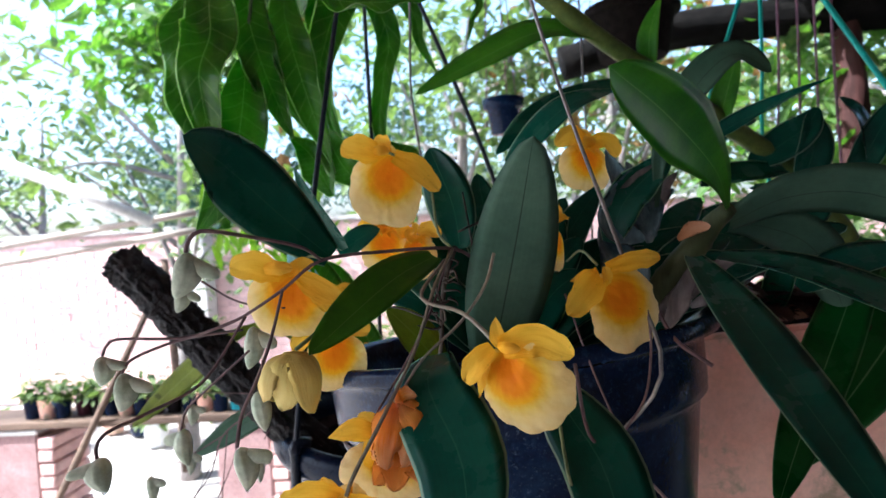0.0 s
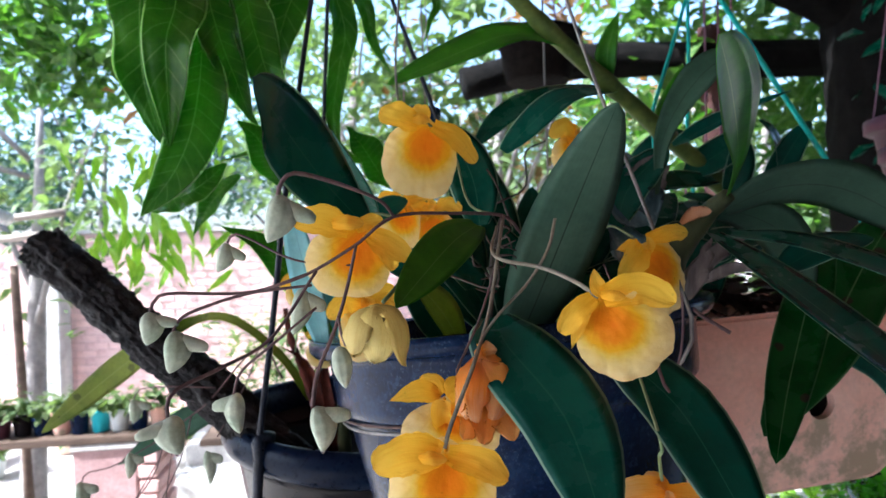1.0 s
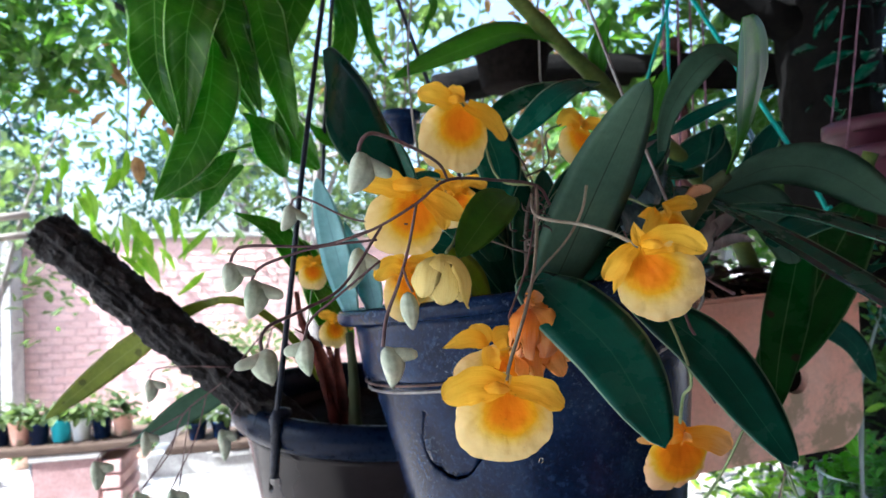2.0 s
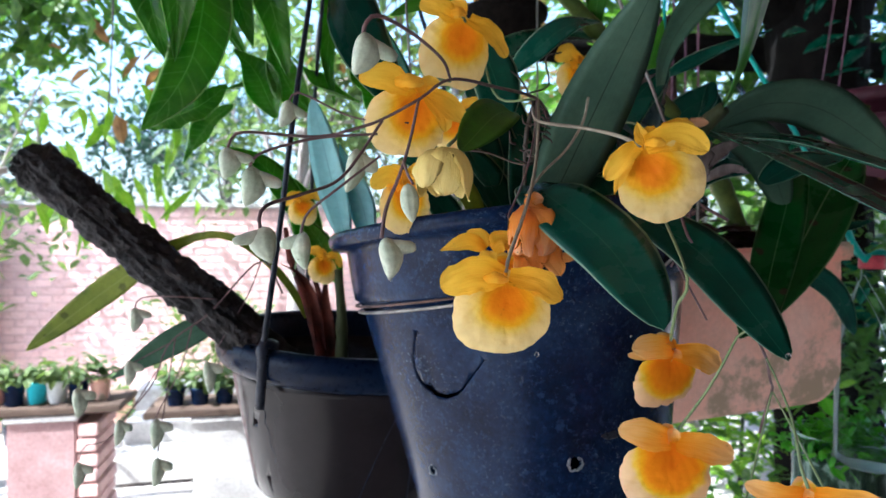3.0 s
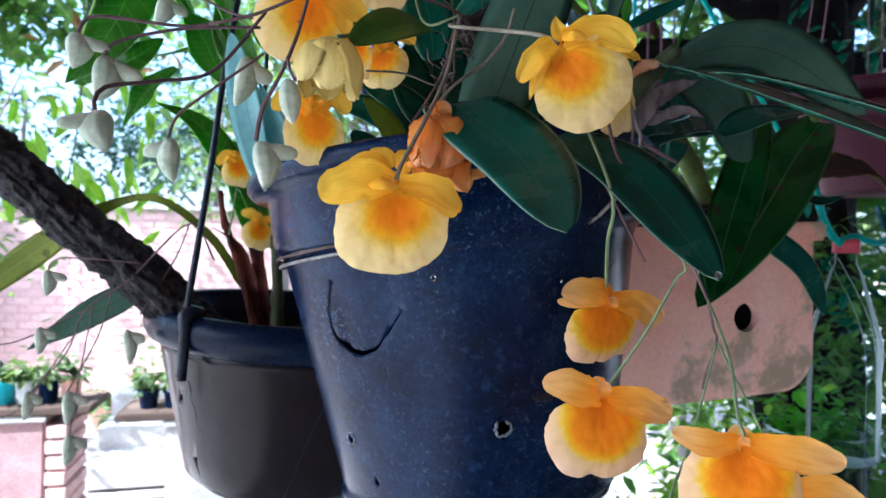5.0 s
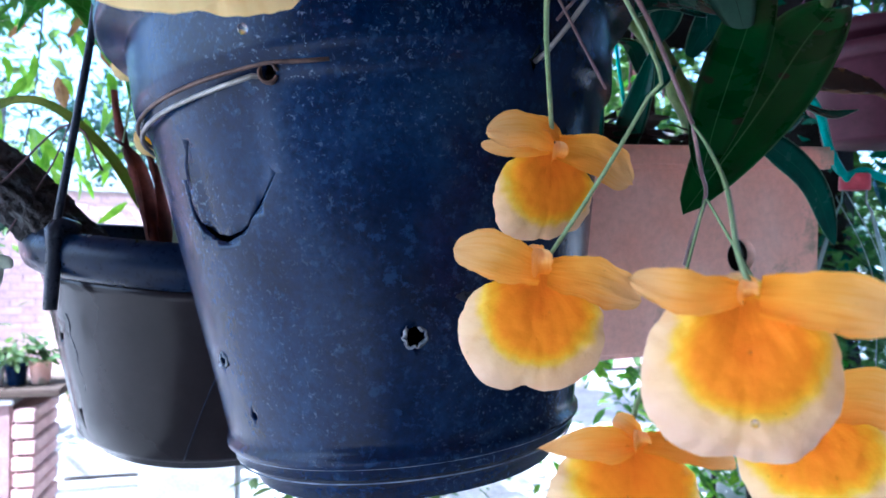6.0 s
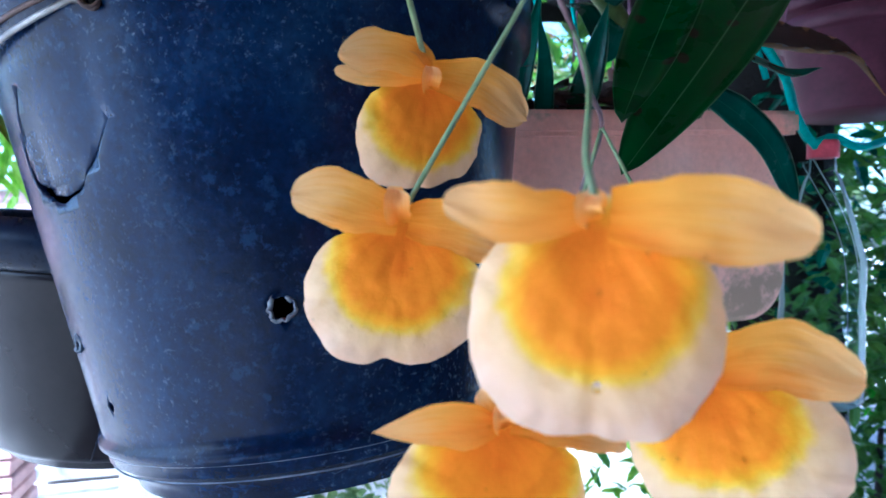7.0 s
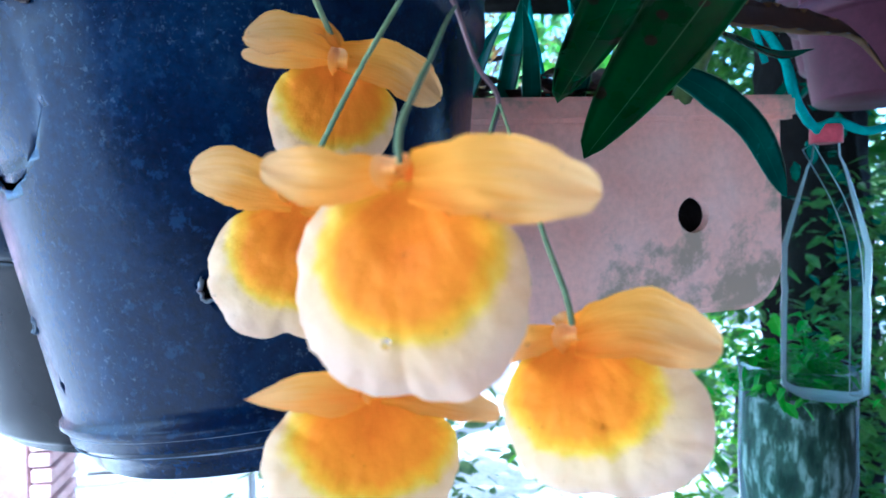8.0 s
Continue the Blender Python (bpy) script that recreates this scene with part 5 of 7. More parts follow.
flower(orchid, (-0.0662, 0.2975, 1.4767), (-6.0, 14.2, -1.9), (-7.2, -16.8, 21.1, 18.0), [(265, -0.05, 12), (300, 0.07, 20)], (-1.5, -12.0, 15.0, 14.4), [("petal", [(-4.5, 0.5, 0.9), (-17.1, -2.5, 7.2), (-30.7, -0.5, 6.6)], 14.1, "tepal", 0.2), ("petal", [(3.9, 0.5, -0.6), (14.1, -2.5, -6.6), (24.4, -0.5, -16.2)], 10.8, "tepal", 0.3), ("sepal", [(5.1, 0.5, -2.4), (12.9, 1, -12.0), (15.3, 2, -21.7)], 9.0, "tepal", 0.2), ("sepal", [(-1.5, 0.5, 0.6), (4.5, 3, 3.6), (12.0, 5, 3.6)], 7.2, "tepal", 0.2)], (-4.5, 4.8, 15.6, 7.8), 2)
stem(orchid, [(-0.0662, 0.2990, 1.4772), (-0.0588, 0.3050, 1.4850), (-0.0478, 0.3000, 1.4833)], 0.0012, 0.0010, STEM_GREEN)
flower(orchid, (0.0353, 0.2465, 1.4435), (-25.8, 9.3, 1.7), (9.5, -17.4, 20.7, 19.1), [(320, -0.1, 16), (268, 0.05, 16), (20, 0.03, 14)], (5.7, -11.4, 14.2, 12.5), [("petal", [(-2.5, 0.5, 0.5), (-9.0, -2.5, -4.9), (-16.6, -0.5, -15.8)], 9.8, "tepal", 0.3), ("petal", [(1.4, 0.5, 0.5), (16.3, 2, 4.9), (30.8, 4, -1.6)], 13.1, "tepal", 0.25), ("sepal", [(-4.1, 0.5, -1.4), (-9.0, 1, -10.9), (-12.3, 2, -23.4)], 7.1, "lance", 0.2), ("sepal", [(0.8, 0.5, 1.1), (-1.4, 3, 6.5), (-2.7, 6, 12.3)], 6.5, "lance", 0.2)], (5.7, 2.5, 10.3, 5.4), 3)
flower(orchid, (0.0938, 0.325, 1.4665), (23.5, -4.6, 2.5), (15.2, -21.0, 21.7, 22.2), [(300, -0.1, 12), (258, 0.05, 20)], (11.6, -14.4, 14.5, 15.0), [("petal", [(-1.4, 0.5, -1.8), (-10.9, -2.5, -7.8), (-22.8, -0.5, -21.0)], 15.0, "tepal", 0.35), ("petal", [(3.6, 0.5, 1.8), (19.9, -2.5, 6.0), (37.7, -0.5, 8.1)], 10.2, "tepal", 0.2), ("sepal", [(-2.9, 0.5, -0.6), (-8.0, 3, -1.8), (-16.3, 6, -3.6)], 7.2, "lance", 0.2)], (0.7, -3.0, 6.6, 10.8), 4)
stem(orchid, [(0.0940, 0.3400, 1.4701), (0.0886, 0.3600, 1.4775), (0.0814, 0.3700, 1.4709)], 0.0012, 0.0010, STEM_GREEN)
plain_flower(orchid, (0.0767, 0.4000, 1.4966), 0.020, 60, -6, 0, seed=5)
flower(orchid, (-0.0334, 0.2475, 1.3828), (-13.5, -1.8, -1.0), (-2.4, -18.6, 22.8, 18.9), [(215, 0.04, 20), (305, -0.03, 16)], (0.3, -13.9, 14.2, 11.6), [("petal", [(-1.8, 0.5, -0.8), (-16.5, -2.5, -0.8), (-30.7, -0.5, -6.0)], 15.8, "tepal", 0.2), ("petal", [(1.3, 0.5, -1.3), (15.0, -2.5, -4.5), (25.5, -0.5, -12.3)], 11.6, "tepal", 0.3), ("sepal", [(5.5, 0.5, -2.4), (15.8, 1, -7.6), (23.9, 2, -13.9)], 7.4, "tepal", 0.2), ("sepal", [(-1.3, 0.5, 0.3), (-7.9, 3, 2.4), (-14.4, 6, 5.8)], 7.9, "tepal", 0.2)], (-5.0, -2.1, 12.1, 6.3), 6)
flower(orchid, (-0.0264, 0.297, 1.3897), (-7.6, -14.3, 1.7), (3.4, -13.2, 24.7, 15.1), [(200, 0.06, 20)], (7.6, -8.4, 13.5, 10.1), [("petal", [(-2.0, 0.5, 4.5), (-13.2, -2.5, 5.6), (-27.2, -0.5, 1.7)], 11.2, "lance", 0.3), ("petal", [(1.4, 0.5, 3.6), (7.0, -2.5, 7.8), (14.0, -0.5, 5.0)], 12.3, "tepal", 0.2), ("sepal", [(-1.4, 0.5, 4.5), (-5.6, 1, 9.5), (-13.2, 2, 11.2)], 9.5, "tepal", 0.2)], (-0.8, -5.6, 11.2, 12.9), 7)
plain_flower(orchid, (-0.0364, 0.4200, 1.4973), 0.018, 20, -10, 0, seed=8)
plain_flower(orchid, (-0.0148, 0.4200, 1.4918), 0.018, -30, -10, 0, seed=18)
plain_flower(orchid, (0.1203, 0.5000, 1.5563), 0.023, 15, -6, 10, seed=9)
plain_flower(orchid, (-0.0633, 0.3600, 1.4347), 0.020, 25, 0, -10, seed=10)
flower(orchid, (0.0967, 0.3125, 1.3306), (3.0, 12.1, 1.4), (-1.3, -21.8, 21.2, 18.2), [(305, -0.06, 14), (230, 0.05, 20), (15, 0.06, 14), (270, -0.04, 10)], (0.4, -13.3, 17.7, 16.7), [("petal", [(-0.9, 0.5, 0.0), (-13.7, -2.5, 3.2), (-30.0, -0.5, 1.6)], 14.7, "tepal", 0.3), ("petal", [(0.7, 0.5, -1.2), (19.4, -2.5, -4.0), (35.7, -0.5, -13.5)], 15.5, "tepal", 0.25), ("sepal", [(-2.6, 0.5, -2.4), (-15.4, 1, -3.2), (-30.7, 2, -3.0)], 6.7, "tepal", 0.2), ("sepal", [(0.7, 0.5, 0.8), (-4.4, 1, 6.0), (-12.6, 3, 8.5)], 7.1, "tepal", 0.3)], (0.0, -3.6, 7.1, 7.9), 11, True)
flower(orchid, (0.0841, 0.292, 1.2823), (-11.9, -0.1, -0.1), (-3.6, -23.0, 26.3, 20.7), [(264, -0.1, 8), (290, 0.05, 16), (240, 0.03, 16)], (-1.3, -14.4, 19.2, 17.5), [("petal", [(-1.6, 0.5, -0.4), (-17.9, -2.5, 5.0), (-32.8, -0.5, 6.8)], 16.4, "tepal", 0.2), ("petal", [(1.3, 0.5, -1.1), (18.1, -2.5, -3.6), (34.6, -0.5, -10.0)], 15.0, "tepal", 0.25), ("sepal", [(0.0, 0.5, 0.4), (-2.7, 2, 3.9), (-6.0, 4, 7.8)], 8.2, "tepal", 0.4)], (-1.6, 1.8, 8.2, 9.6), 12, True)
flower(orchid, (0.1022, 0.2118, 1.2816), (-28.5, 4.7, 0.7), (-0.9, -22.2, 23.5, 21.2), [(272, -0.06, 9), (296, 0.05, 16), (245, 0.03, 16)], (0.5, -14.7, 16.0, 14.4), [("petal", [(-1.8, 0.5, -0.5), (-14.3, -2.5, -0.7), (-28.0, -0.5, 1.9)], 9.5, "tepal", 0.25), ("petal", [(2.0, 0.5, -0.7), (17.9, -2.5, -1.1), (35.0, -0.5, -4.4)], 13.2, "tepal", 0.25), ("sepal", [(5.4, 0.5, -3.3), (12.5, 3, -7.3), (21.5, 5, -9.6)], 4.4, "lance", 0.2), ("sepal", [(0.0, 0.5, 0.0), (-0.9, 3, 1.5), (-1.8, 5, 2.6)], 4.4, "tepal", 0.3)], (-1.3, 0.0, 5.3, 4.7), 13, True)
flower(orchid, (0.102, 0.259, 1.2323), (-5.9, -13.3, 2.0), (-2.9, -19.5, 24.7, 17.5), [(268, -0.06, 10)], (-0.1, -12.6, 19.5, 13.8), [("petal", [(-0.7, 0.5, -2.6), (-17.2, -2.5, -2.6), (-32.3, -0.5, -3.7)], 10.6, "lance", 0.3), ("petal", [(2.2, 0.5, -2.0), (18.7, -2.5, -4.3), (32.0, -0.5, -8.0)], 9.5, "tepal", 0.3), ("sepal", [(0.0, 0.5, 0.0), (-2.2, 3, 3.2), (-5.0, 6, 5.0)], 6.6, "tepal", 0.3)], (-0.1, -1.4, 6.3, 5.7), 14, True)
flower(orchid, (0.148, 0.243, 1.2463), (-31.6, -8.7, -1.2), (7.5, -20.6, 24.8, 18.5), [(268, -0.07, 10), (235, 0.05, 20)], (2.1, -13.4, 17.8, 14.3), [("petal", [(1.3, 0.5, -0.7), (17.0, -2.5, 1.8), (34.1, -0.5, -3.7)], 16.0, "tepal", 0.25), ("petal", [(-1.1, 0.5, -1.0), (-10.2, -2.5, -3.4), (-19.2, -0.5, -8.4)], 9.1, "tepal", 0.3), ("sepal", [(0.0, 0.5, 0.0), (-1.8, 3, 2.6), (-3.9, 6, 4.1)], 5.5, "tepal", 0.3)], (0.0, -1.8, 6.3, 5.5), 15, True)


def half_open(parent, top, size):
    m = Matrix.Translation(top)
    head = part("flower", lathe([(0.0, 0.02), (0.2, 0.0), (0.32, -0.25), (0.25, -0.6), (0.0, -0.75)], 12, m @ Matrix.Scale(size, 4)), PETAL_PALE, parent, "pale yellow half-open flower")
    for k, (turn, out, drop, wide) in enumerate(((-100, 0.62, 1.30, 1.05), (-35, 0.80, 1.42, 1.00), (30, 0.72, 1.30, 0.95), (95, 0.70, 1.25, 1.0), (150, 0.72, 1.30, 0.95), (215, 0.80, 1.10, 0.95))):
        c, s = math.cos(radians(turn)), math.sin(radians(turn))
        pts = [(0.04 * c, 0.04 * s, 0.02), (0.50 * c, 0.50 * s, -0.12), (out * c, out * s, -0.62), (out * 0.92 * c, out * 0.92 * s, -drop)]
        part("petal", blade([m @ (Vector(p) * size) for p in pts], wide * size, (c, s, 0.15), "tepal", -0.42, 0.0003, 0.05, (-1) ** k * 12, 16, 10, crinkle=0.12), PETAL_PALE, head)


def withered(parent, top):
    """A collapsed flower: pale folded petals hang together over the bright crumpled lip."""
    top = Vector(top)
    head = part("flower", lathe([(0.0, 0.002), (0.0012, 0.001), (0.0020, -0.003), (0.0018, -0.007), (0.0, -0.008)], 12, Matrix.Translation(top)), PETAL_WITHERED, parent, "crumpled withered peach-orange flower")
    for k, (via, tip, wide) in enumerate((
            ((-0.0198, 0.2680, 1.4069), (-0.0215, 0.2638, 1.3909), 0.009), ((-0.0145, 0.2638, 1.4045), (-0.0174, 0.2598, 1.3901), 0.010), ((-0.0074, 0.2659, 1.4062), (-0.0101, 0.2608, 1.3905), 0.012),
            ((-0.0010, 0.2740, 1.4107), (0.0026, 0.2731, 1.4043), 0.007), ((-0.0103, 0.2761, 1.4170), (-0.0041, 0.2751, 1.4196), 0.008))):
        part("petal", blade([top, top.lerp(Vector(via), 0.6) + Vector((0, -0.002, 0.001)), via, tip], wide * 1.35, (-0.1 + 0.05 * k, -1, 0.2), "tepal", -0.30, 0.0002, 0.25, (-1) ** k * 30, 20, 10, crinkle=0.30), PETAL_WITHERED, head)
    for k, (via, tip, wide) in enumerate((
            ((-0.0182, 0.2659, 1.3899), (-0.0235, 0.2618, 1.3827), 0.013), ((-0.0130, 0.2638, 1.3910), (-0.0146, 0.2598, 1.3801), 0.016),
            ((-0.0049, 0.2669, 1.3930), (-0.0001, 0.2618, 1.3805), 0.014), ((-0.0004, 0.2689, 1.3911), (0.0099, 0.2669, 1.3884), 0.008))):
        part("lip_fold", blade([top + Vector((0, 0.001, -0.008)), Vector(via) + Vector((0, 0, 0.004)), via, tip], wide * 1.15, (0, -1, 0.3), "petal", -0.25, 0.0003, 0.45, (-1) ** k * 14, 20, 12, crinkle=0.22), PETAL_OLD, head)


half_open(orchid, (-0.0590, 0.2680, 1.4430), 0.0185)
withered(orchid, (-0.0121, 0.2751, 1.4147))
stem(orchid, [(-0.0430, 0.3000, 1.4563), (-0.0501, 0.2800, 1.4494), (-0.0565, 0.2680, 1.4442)], 0.0012, 0.0014, STEM_GREEN)
for neck, toe, size, turn in (
        ((-0.0972, 0.2560, 1.4915), (-0.1034, 0.2520, 1.4717), 0.0165, 0), ((-0.1609, 0.2875, 1.4424), (-0.1624, 0.2875, 1.4272), 0.0135, 0), ((-0.1493, 0.2865, 1.4336), (-0.1528, 0.2865, 1.4141), 0.0155, 0),
        ((-0.1420, 0.2510, 1.4041), (-0.1391, 0.2489, 1.3886), 0.0150, -160), ((-0.1254, 0.2940, 1.4022), (-0.1242, 0.2940, 1.3827), 0.0125, 170), ((-0.0870, 0.2710, 1.3994), (-0.0846, 0.2704, 1.3789), 0.0150, 0),
        ((-0.0763, 0.2695, 1.4256), (-0.0739, 0.2695, 1.4065), 0.0120, 90), ((-0.0959, 0.3220, 1.4485), (-0.1019, 0.3254, 1.4241), 0.0145, 0), ((-0.1325, 0.3200, 1.4730), (-0.1376, 0.3200, 1.4582), 0.0115, 0)):
    bud(orchid, neck, toe, size, turn)

# drops of rain that hang from petals, buds and leaf tips
for at, r in (((-0.0168, 0.2510, 1.3437), 0.0012), ((-0.0848, 0.2700, 1.3800), 0.0011), ((0.0812, 0.2030, 1.3479), 0.0013), ((0.0693, 0.3150, 1.3391), 0.0008), ((0.0983, 0.2050, 1.2522), 0.0009), ((-0.0846, 0.2700, 1.3791), 0.0009), ((0.0639, 0.2470, 1.4255), 0.0007)):
    tagged(part("water_drop", droplet(at, r), WATER), "clear hanging drop of rain water", "water drop", group="rain drops")


def beads(name, sources, count, seed, label, least=0.00022, most=0.0007):
    """Small beads of rain lying on the given parts, in one mesh."""
    rng = random.Random(seed)
    bm = bmesh.new()
    bpy.context.view_layer.update()
    for k in range(count):
        ob = rng.choice(sources)
        v = rng.choice(ob.data.polygons)
        p = ob.matrix_world @ v.center
        n = v.normal.copy()
        if n.y > 0.1:
            n = -n
        r = rng.uniform(least, most) * (1.5 if rng.random() < 0.08 else 1)
        bmesh.ops.create_icosphere(bm, subdivisions=1, radius=r, matrix=Matrix.Translation(p + n * r * 0.3))
    tagged(part(name, bm, WATER), label, "rain", kind="stuff")


def parts_of(thing_, names):
    return [o for o in thing_.children_recursive if o.name.split(".")[0] in names]


beads("rain_beads", parts_of(orchid, ("lip", "petal")), 150, 5, "fine beads of rain on the yellow petals")
beads("rain_beads", [o for o in parts_of(orchid, ("leaf",))] + parts_of(orchid, ("bud",)), 200, 6, "fine beads of rain on leaves and buds")


# ---- the plant in the grey pot ----
second = thing("orchid_plant", POT2_M @ Vector((0, 0, -0.004)), "small orchid with strap leaves and drooping bud sprays", "orchid")
leaf(second, [(-0.1188, 0.6500, 1.3139), (-0.1506, 0.6500, 1.3623), (-0.2033, 0.6700, 1.3988), (-0.2592, 0.7000, 1.3882), (-0.3294, 0.7300, 1.3438), (-0.4224, 0.7450, 1.2709)], 0.032, (0.45, -0.85, 0.35), [LEAF_YELLOW, LEAF_YELLOW], shape="paddle", cup=0.15, count=30, label="yellowing strap leaf on a narrow arched base")
leaf(second, [(-0.2026, 0.6600, 1.3148), (-0.2598, 0.6700, 1.2854), (-0.3195, 0.6800, 1.2493)], 0.030, (0.35, -0.85, 0.5), [LEAF_UNDER, LEAF_YELLOW], shape="lance", cup=0.2)
leaf(second, [(-0.1196, 0.6600, 1.4096), (-0.1610, 0.6600, 1.4701), (-0.2075, 0.6700, 1.4950)], 0.035, (0, -0.6, 0.8), [LEAF_BROAD, LEAF_BROAD], shape="lance", cup=0.2)
leaf(second, [(-0.1091, 0.6800, 1.3602), (-0.1334, 0.6800, 1.4474), (-0.1824, 0.7000, 1.4729)], 0.035, (0, -0.6, 0.8), [LEAF_BROAD, LEAF_BROAD], shape="lance", cup=0.2)
leaf(second, [(-0.0855, 0.6600, 1.3488), (-0.1093, 0.6700, 1.3979), (-0.1334, 0.6800, 1.4226)], 0.028, (0, -0.8, 0.5), [LEAF_BROAD, LEAF_BROAD], shape="lance", cup=0.2)
part("cane", tube([(-0.0985, 0.6400, 1.2420), (-0.1090, 0.6400, 1.2900), (-0.1215, 0.6450, 1.3330), (-0.1370, 0.6500, 1.3760), (-0.1419, 0.6500, 1.4080)], 0.0064, 0.0024, 12, 40, 0.22, knots=((0.2, 0.25), (0.4, 0.3), (0.6, 0.35), (0.8, 0.4))), SHEATH_RED, second, "tapering cane in reddish dry sheaths")
part("cane", tube([(-0.0860, 0.6400, 1.2420), (-0.0956, 0.6400, 1.2950), (-0.1090, 0.6380, 1.3440), (-0.1171, 0.6400, 1.3720)], 0.0054, 0.0022, 12, 30, 0.22, knots=((0.3, 0.3), (0.6, 0.35))), SHEATH_RED, second, "tapering cane in reddish dry sheaths")
part("cane", tube([(-0.0840, 0.6220, 1.2420), (-0.0851, 0.6200, 1.2950), (-0.0865, 0.6200, 1.3350), (-0.0890, 0.6200, 1.3650)], 0.0075, 0.0040, 12, 24, 0.2, knots=((0.5, 0.25),)), CANE_DULL, second, "short dark green cane")
for foot, mid, tip, w in (((-0.098, 0.640, 1.250), (-0.118, 0.636, 1.345), (-0.148, 0.640, 1.372), 0.012), ((-0.090, 0.632, 1.250), (-0.102, 0.626, 1.340), (-0.094, 0.626, 1.372), 0.012)):
    part("sheath", blade([foot, mid, tip], w, (-0.2, -0.9, 0.3), "lance", 0.5, 0.0003, 0.3, 30, 14, 8), SHEATH_RED, second, "torn reddish-brown sheath")
stem(second, [(-0.1332, 0.6400, 1.3568), (-0.1274, 0.6400, 1.3979), (-0.1227, 0.6400, 1.4274)], 0.0014, 0.001, STEM_GREEN)
plain_flower(second, (-0.1239, 0.6300, 1.4374), 0.016, 10, -6, 0, seed=21)
plain_flower(second, (-0.1022, 0.6200, 1.3779), 0.016, 20, -6, 10, seed=22)
SPRAY = [(-0.1443, 0.6300, 1.3403), (-0.1648, 0.6200, 1.3743), (-0.2140, 0.6200, 1.3230), (-0.2504, 0.6200, 1.2948), (-0.2659, 0.6200, 1.2559), (-0.2937, 0.6200, 1.2220)]
stem(second, SPRAY, 0.0014, 0.0009)
stem(second, [(-0.1648, 0.6200, 1.3743), (-0.1767, 0.6200, 1.3418), (-0.1983, 0.6200, 1.3030), (-0.2063, 0.6200, 1.2893)], 0.0010, 0.0009)
stem(second, [(-0.2297, 0.6200, 1.3106), (-0.2402, 0.6200, 1.2712), (-0.2584, 0.6200, 1.2335), (-0.2651, 0.6200, 1.2202)], 0.0009, 0.0009)
stem(second, [(-0.2060, 0.6200, 1.3367), (-0.2501, 0.6200, 1.3403), (-0.2754, 0.6200, 1.3392), (-0.2814, 0.6200, 1.3301)], 0.0009, 0.0009)
stem(second, [(-0.2504, 0.6200, 1.2948), (-0.3007, 0.6200, 1.2685), (-0.3252, 0.6200, 1.2632), (-0.3301, 0.6200, 1.2538)], 0.0009, 0.0008)
stem(second, [(-0.2597, 0.6200, 1.2721), (-0.3012, 0.6200, 1.2089), (-0.3257, 0.6200, 1.1998), (-0.3307, 0.6200, 1.1867)], 0.0008, 0.0008)
stem(second, [(-0.2452, 0.6200, 1.2990), (-0.2585, 0.6200, 1.2115), (-0.2623, 0.6200, 1.1814)], 0.0008, 0.0008)
for neck, toe, w in (
        ((-0.2814, 0.6200, 1.3302), (-0.2826, 0.6200, 1.3068), 0.016),
        ((-0.3318, 0.6200, 1.2556), (-0.3310, 0.6200, 1.2267), 0.017),
        ((-0.2954, 0.6200, 1.2234), (-0.2986, 0.6200, 1.1974), 0.013),
        ((-0.2634, 0.6200, 1.2224), (-0.2651, 0.6200, 1.1925), 0.017),
        ((-0.2622, 0.6200, 1.1843), (-0.2654, 0.6200, 1.1550), 0.016),
        ((-0.3313, 0.6200, 1.1848), (-0.3335, 0.6200, 1.1593), 0.014),
        ((-0.2869, 0.6200, 1.2797), (-0.2881, 0.6200, 1.2547), 0.014),
        ((-0.2168, 0.6200, 1.2764), (-0.2140, 0.6200, 1.2437), 0.015)):
    bud(second, Vector(neck), Vector(toe), w, 0)


# ---- the plants in the trough ----
third = thing("orchid_plant", (0.40, 0.70, 1.36), "tall leafy orchid with long canes rooted in the clay trough", "orchid")
part("cane", tube([(0.47, 0.70, 1.35), (0.44, 0.725, 1.46), (0.385, 0.724, 1.537), (0.278, 0.688, 1.608), (0.154, 0.646, 1.689), (0.06, 0.62, 1.76)], 0.013, 0.008, 12, 60, 0.03, knots=((0.2, 0.2), (0.36, 0.2), (0.52, 0.22), (0.68, 0.22), (0.84, 0.2))), CANE, third, "long jointed green cane")
leaf(third, [(0.165, 0.650, 1.684), (0.1066, 0.6500, 1.6940), (0.0408, 0.6500, 1.6701), (-0.0304, 0.6600, 1.6406)], 0.048, (0.15, -0.7, 0.7), FRESH, shape="oval", cup=0.15)
leaf(third, [(0.235, 0.672, 1.640), (0.1493, 0.6500, 1.6267), (0.0939, 0.6300, 1.6039), (0.0498, 0.6000, 1.5637)], 0.036, (0.15, -0.6, 0.8), [LEAF, LEAF_FRESH], shape="oval", cup=0.2)
leaf(third, [(0.2188, 0.6700, 1.6466), (0.2181, 0.6600, 1.6851), (0.2317, 0.6600, 1.7247)], 0.026, (-0.7, -0.7, 0.2), FRESH, shape="lance", cup=0.3)
leaf(third, [(0.2933, 0.6900, 1.5847), (0.3036, 0.6800, 1.6305), (0.3172, 0.6800, 1.6712)], 0.03, (-0.7, -0.7, 0.2), FRESH, shape="lance", cup=0.3)
leaf(third, [(0.3357, 0.7100, 1.5471), (0.3871, 0.7000, 1.5795), (0.4060, 0.7000, 1.6027)], 0.04, (0.2, -0.8, 0.4), [LEAF, LEAF], shape="oval", cup=0.2)
leaf(third, [(0.3894, 0.7100, 1.5183), (0.3983, 0.7000, 1.5602), (0.3970, 0.7000, 1.6003)], 0.045, (0.2, -0.9, 0.3), [LEAF, LEAF], shape="oval", cup=0.2)
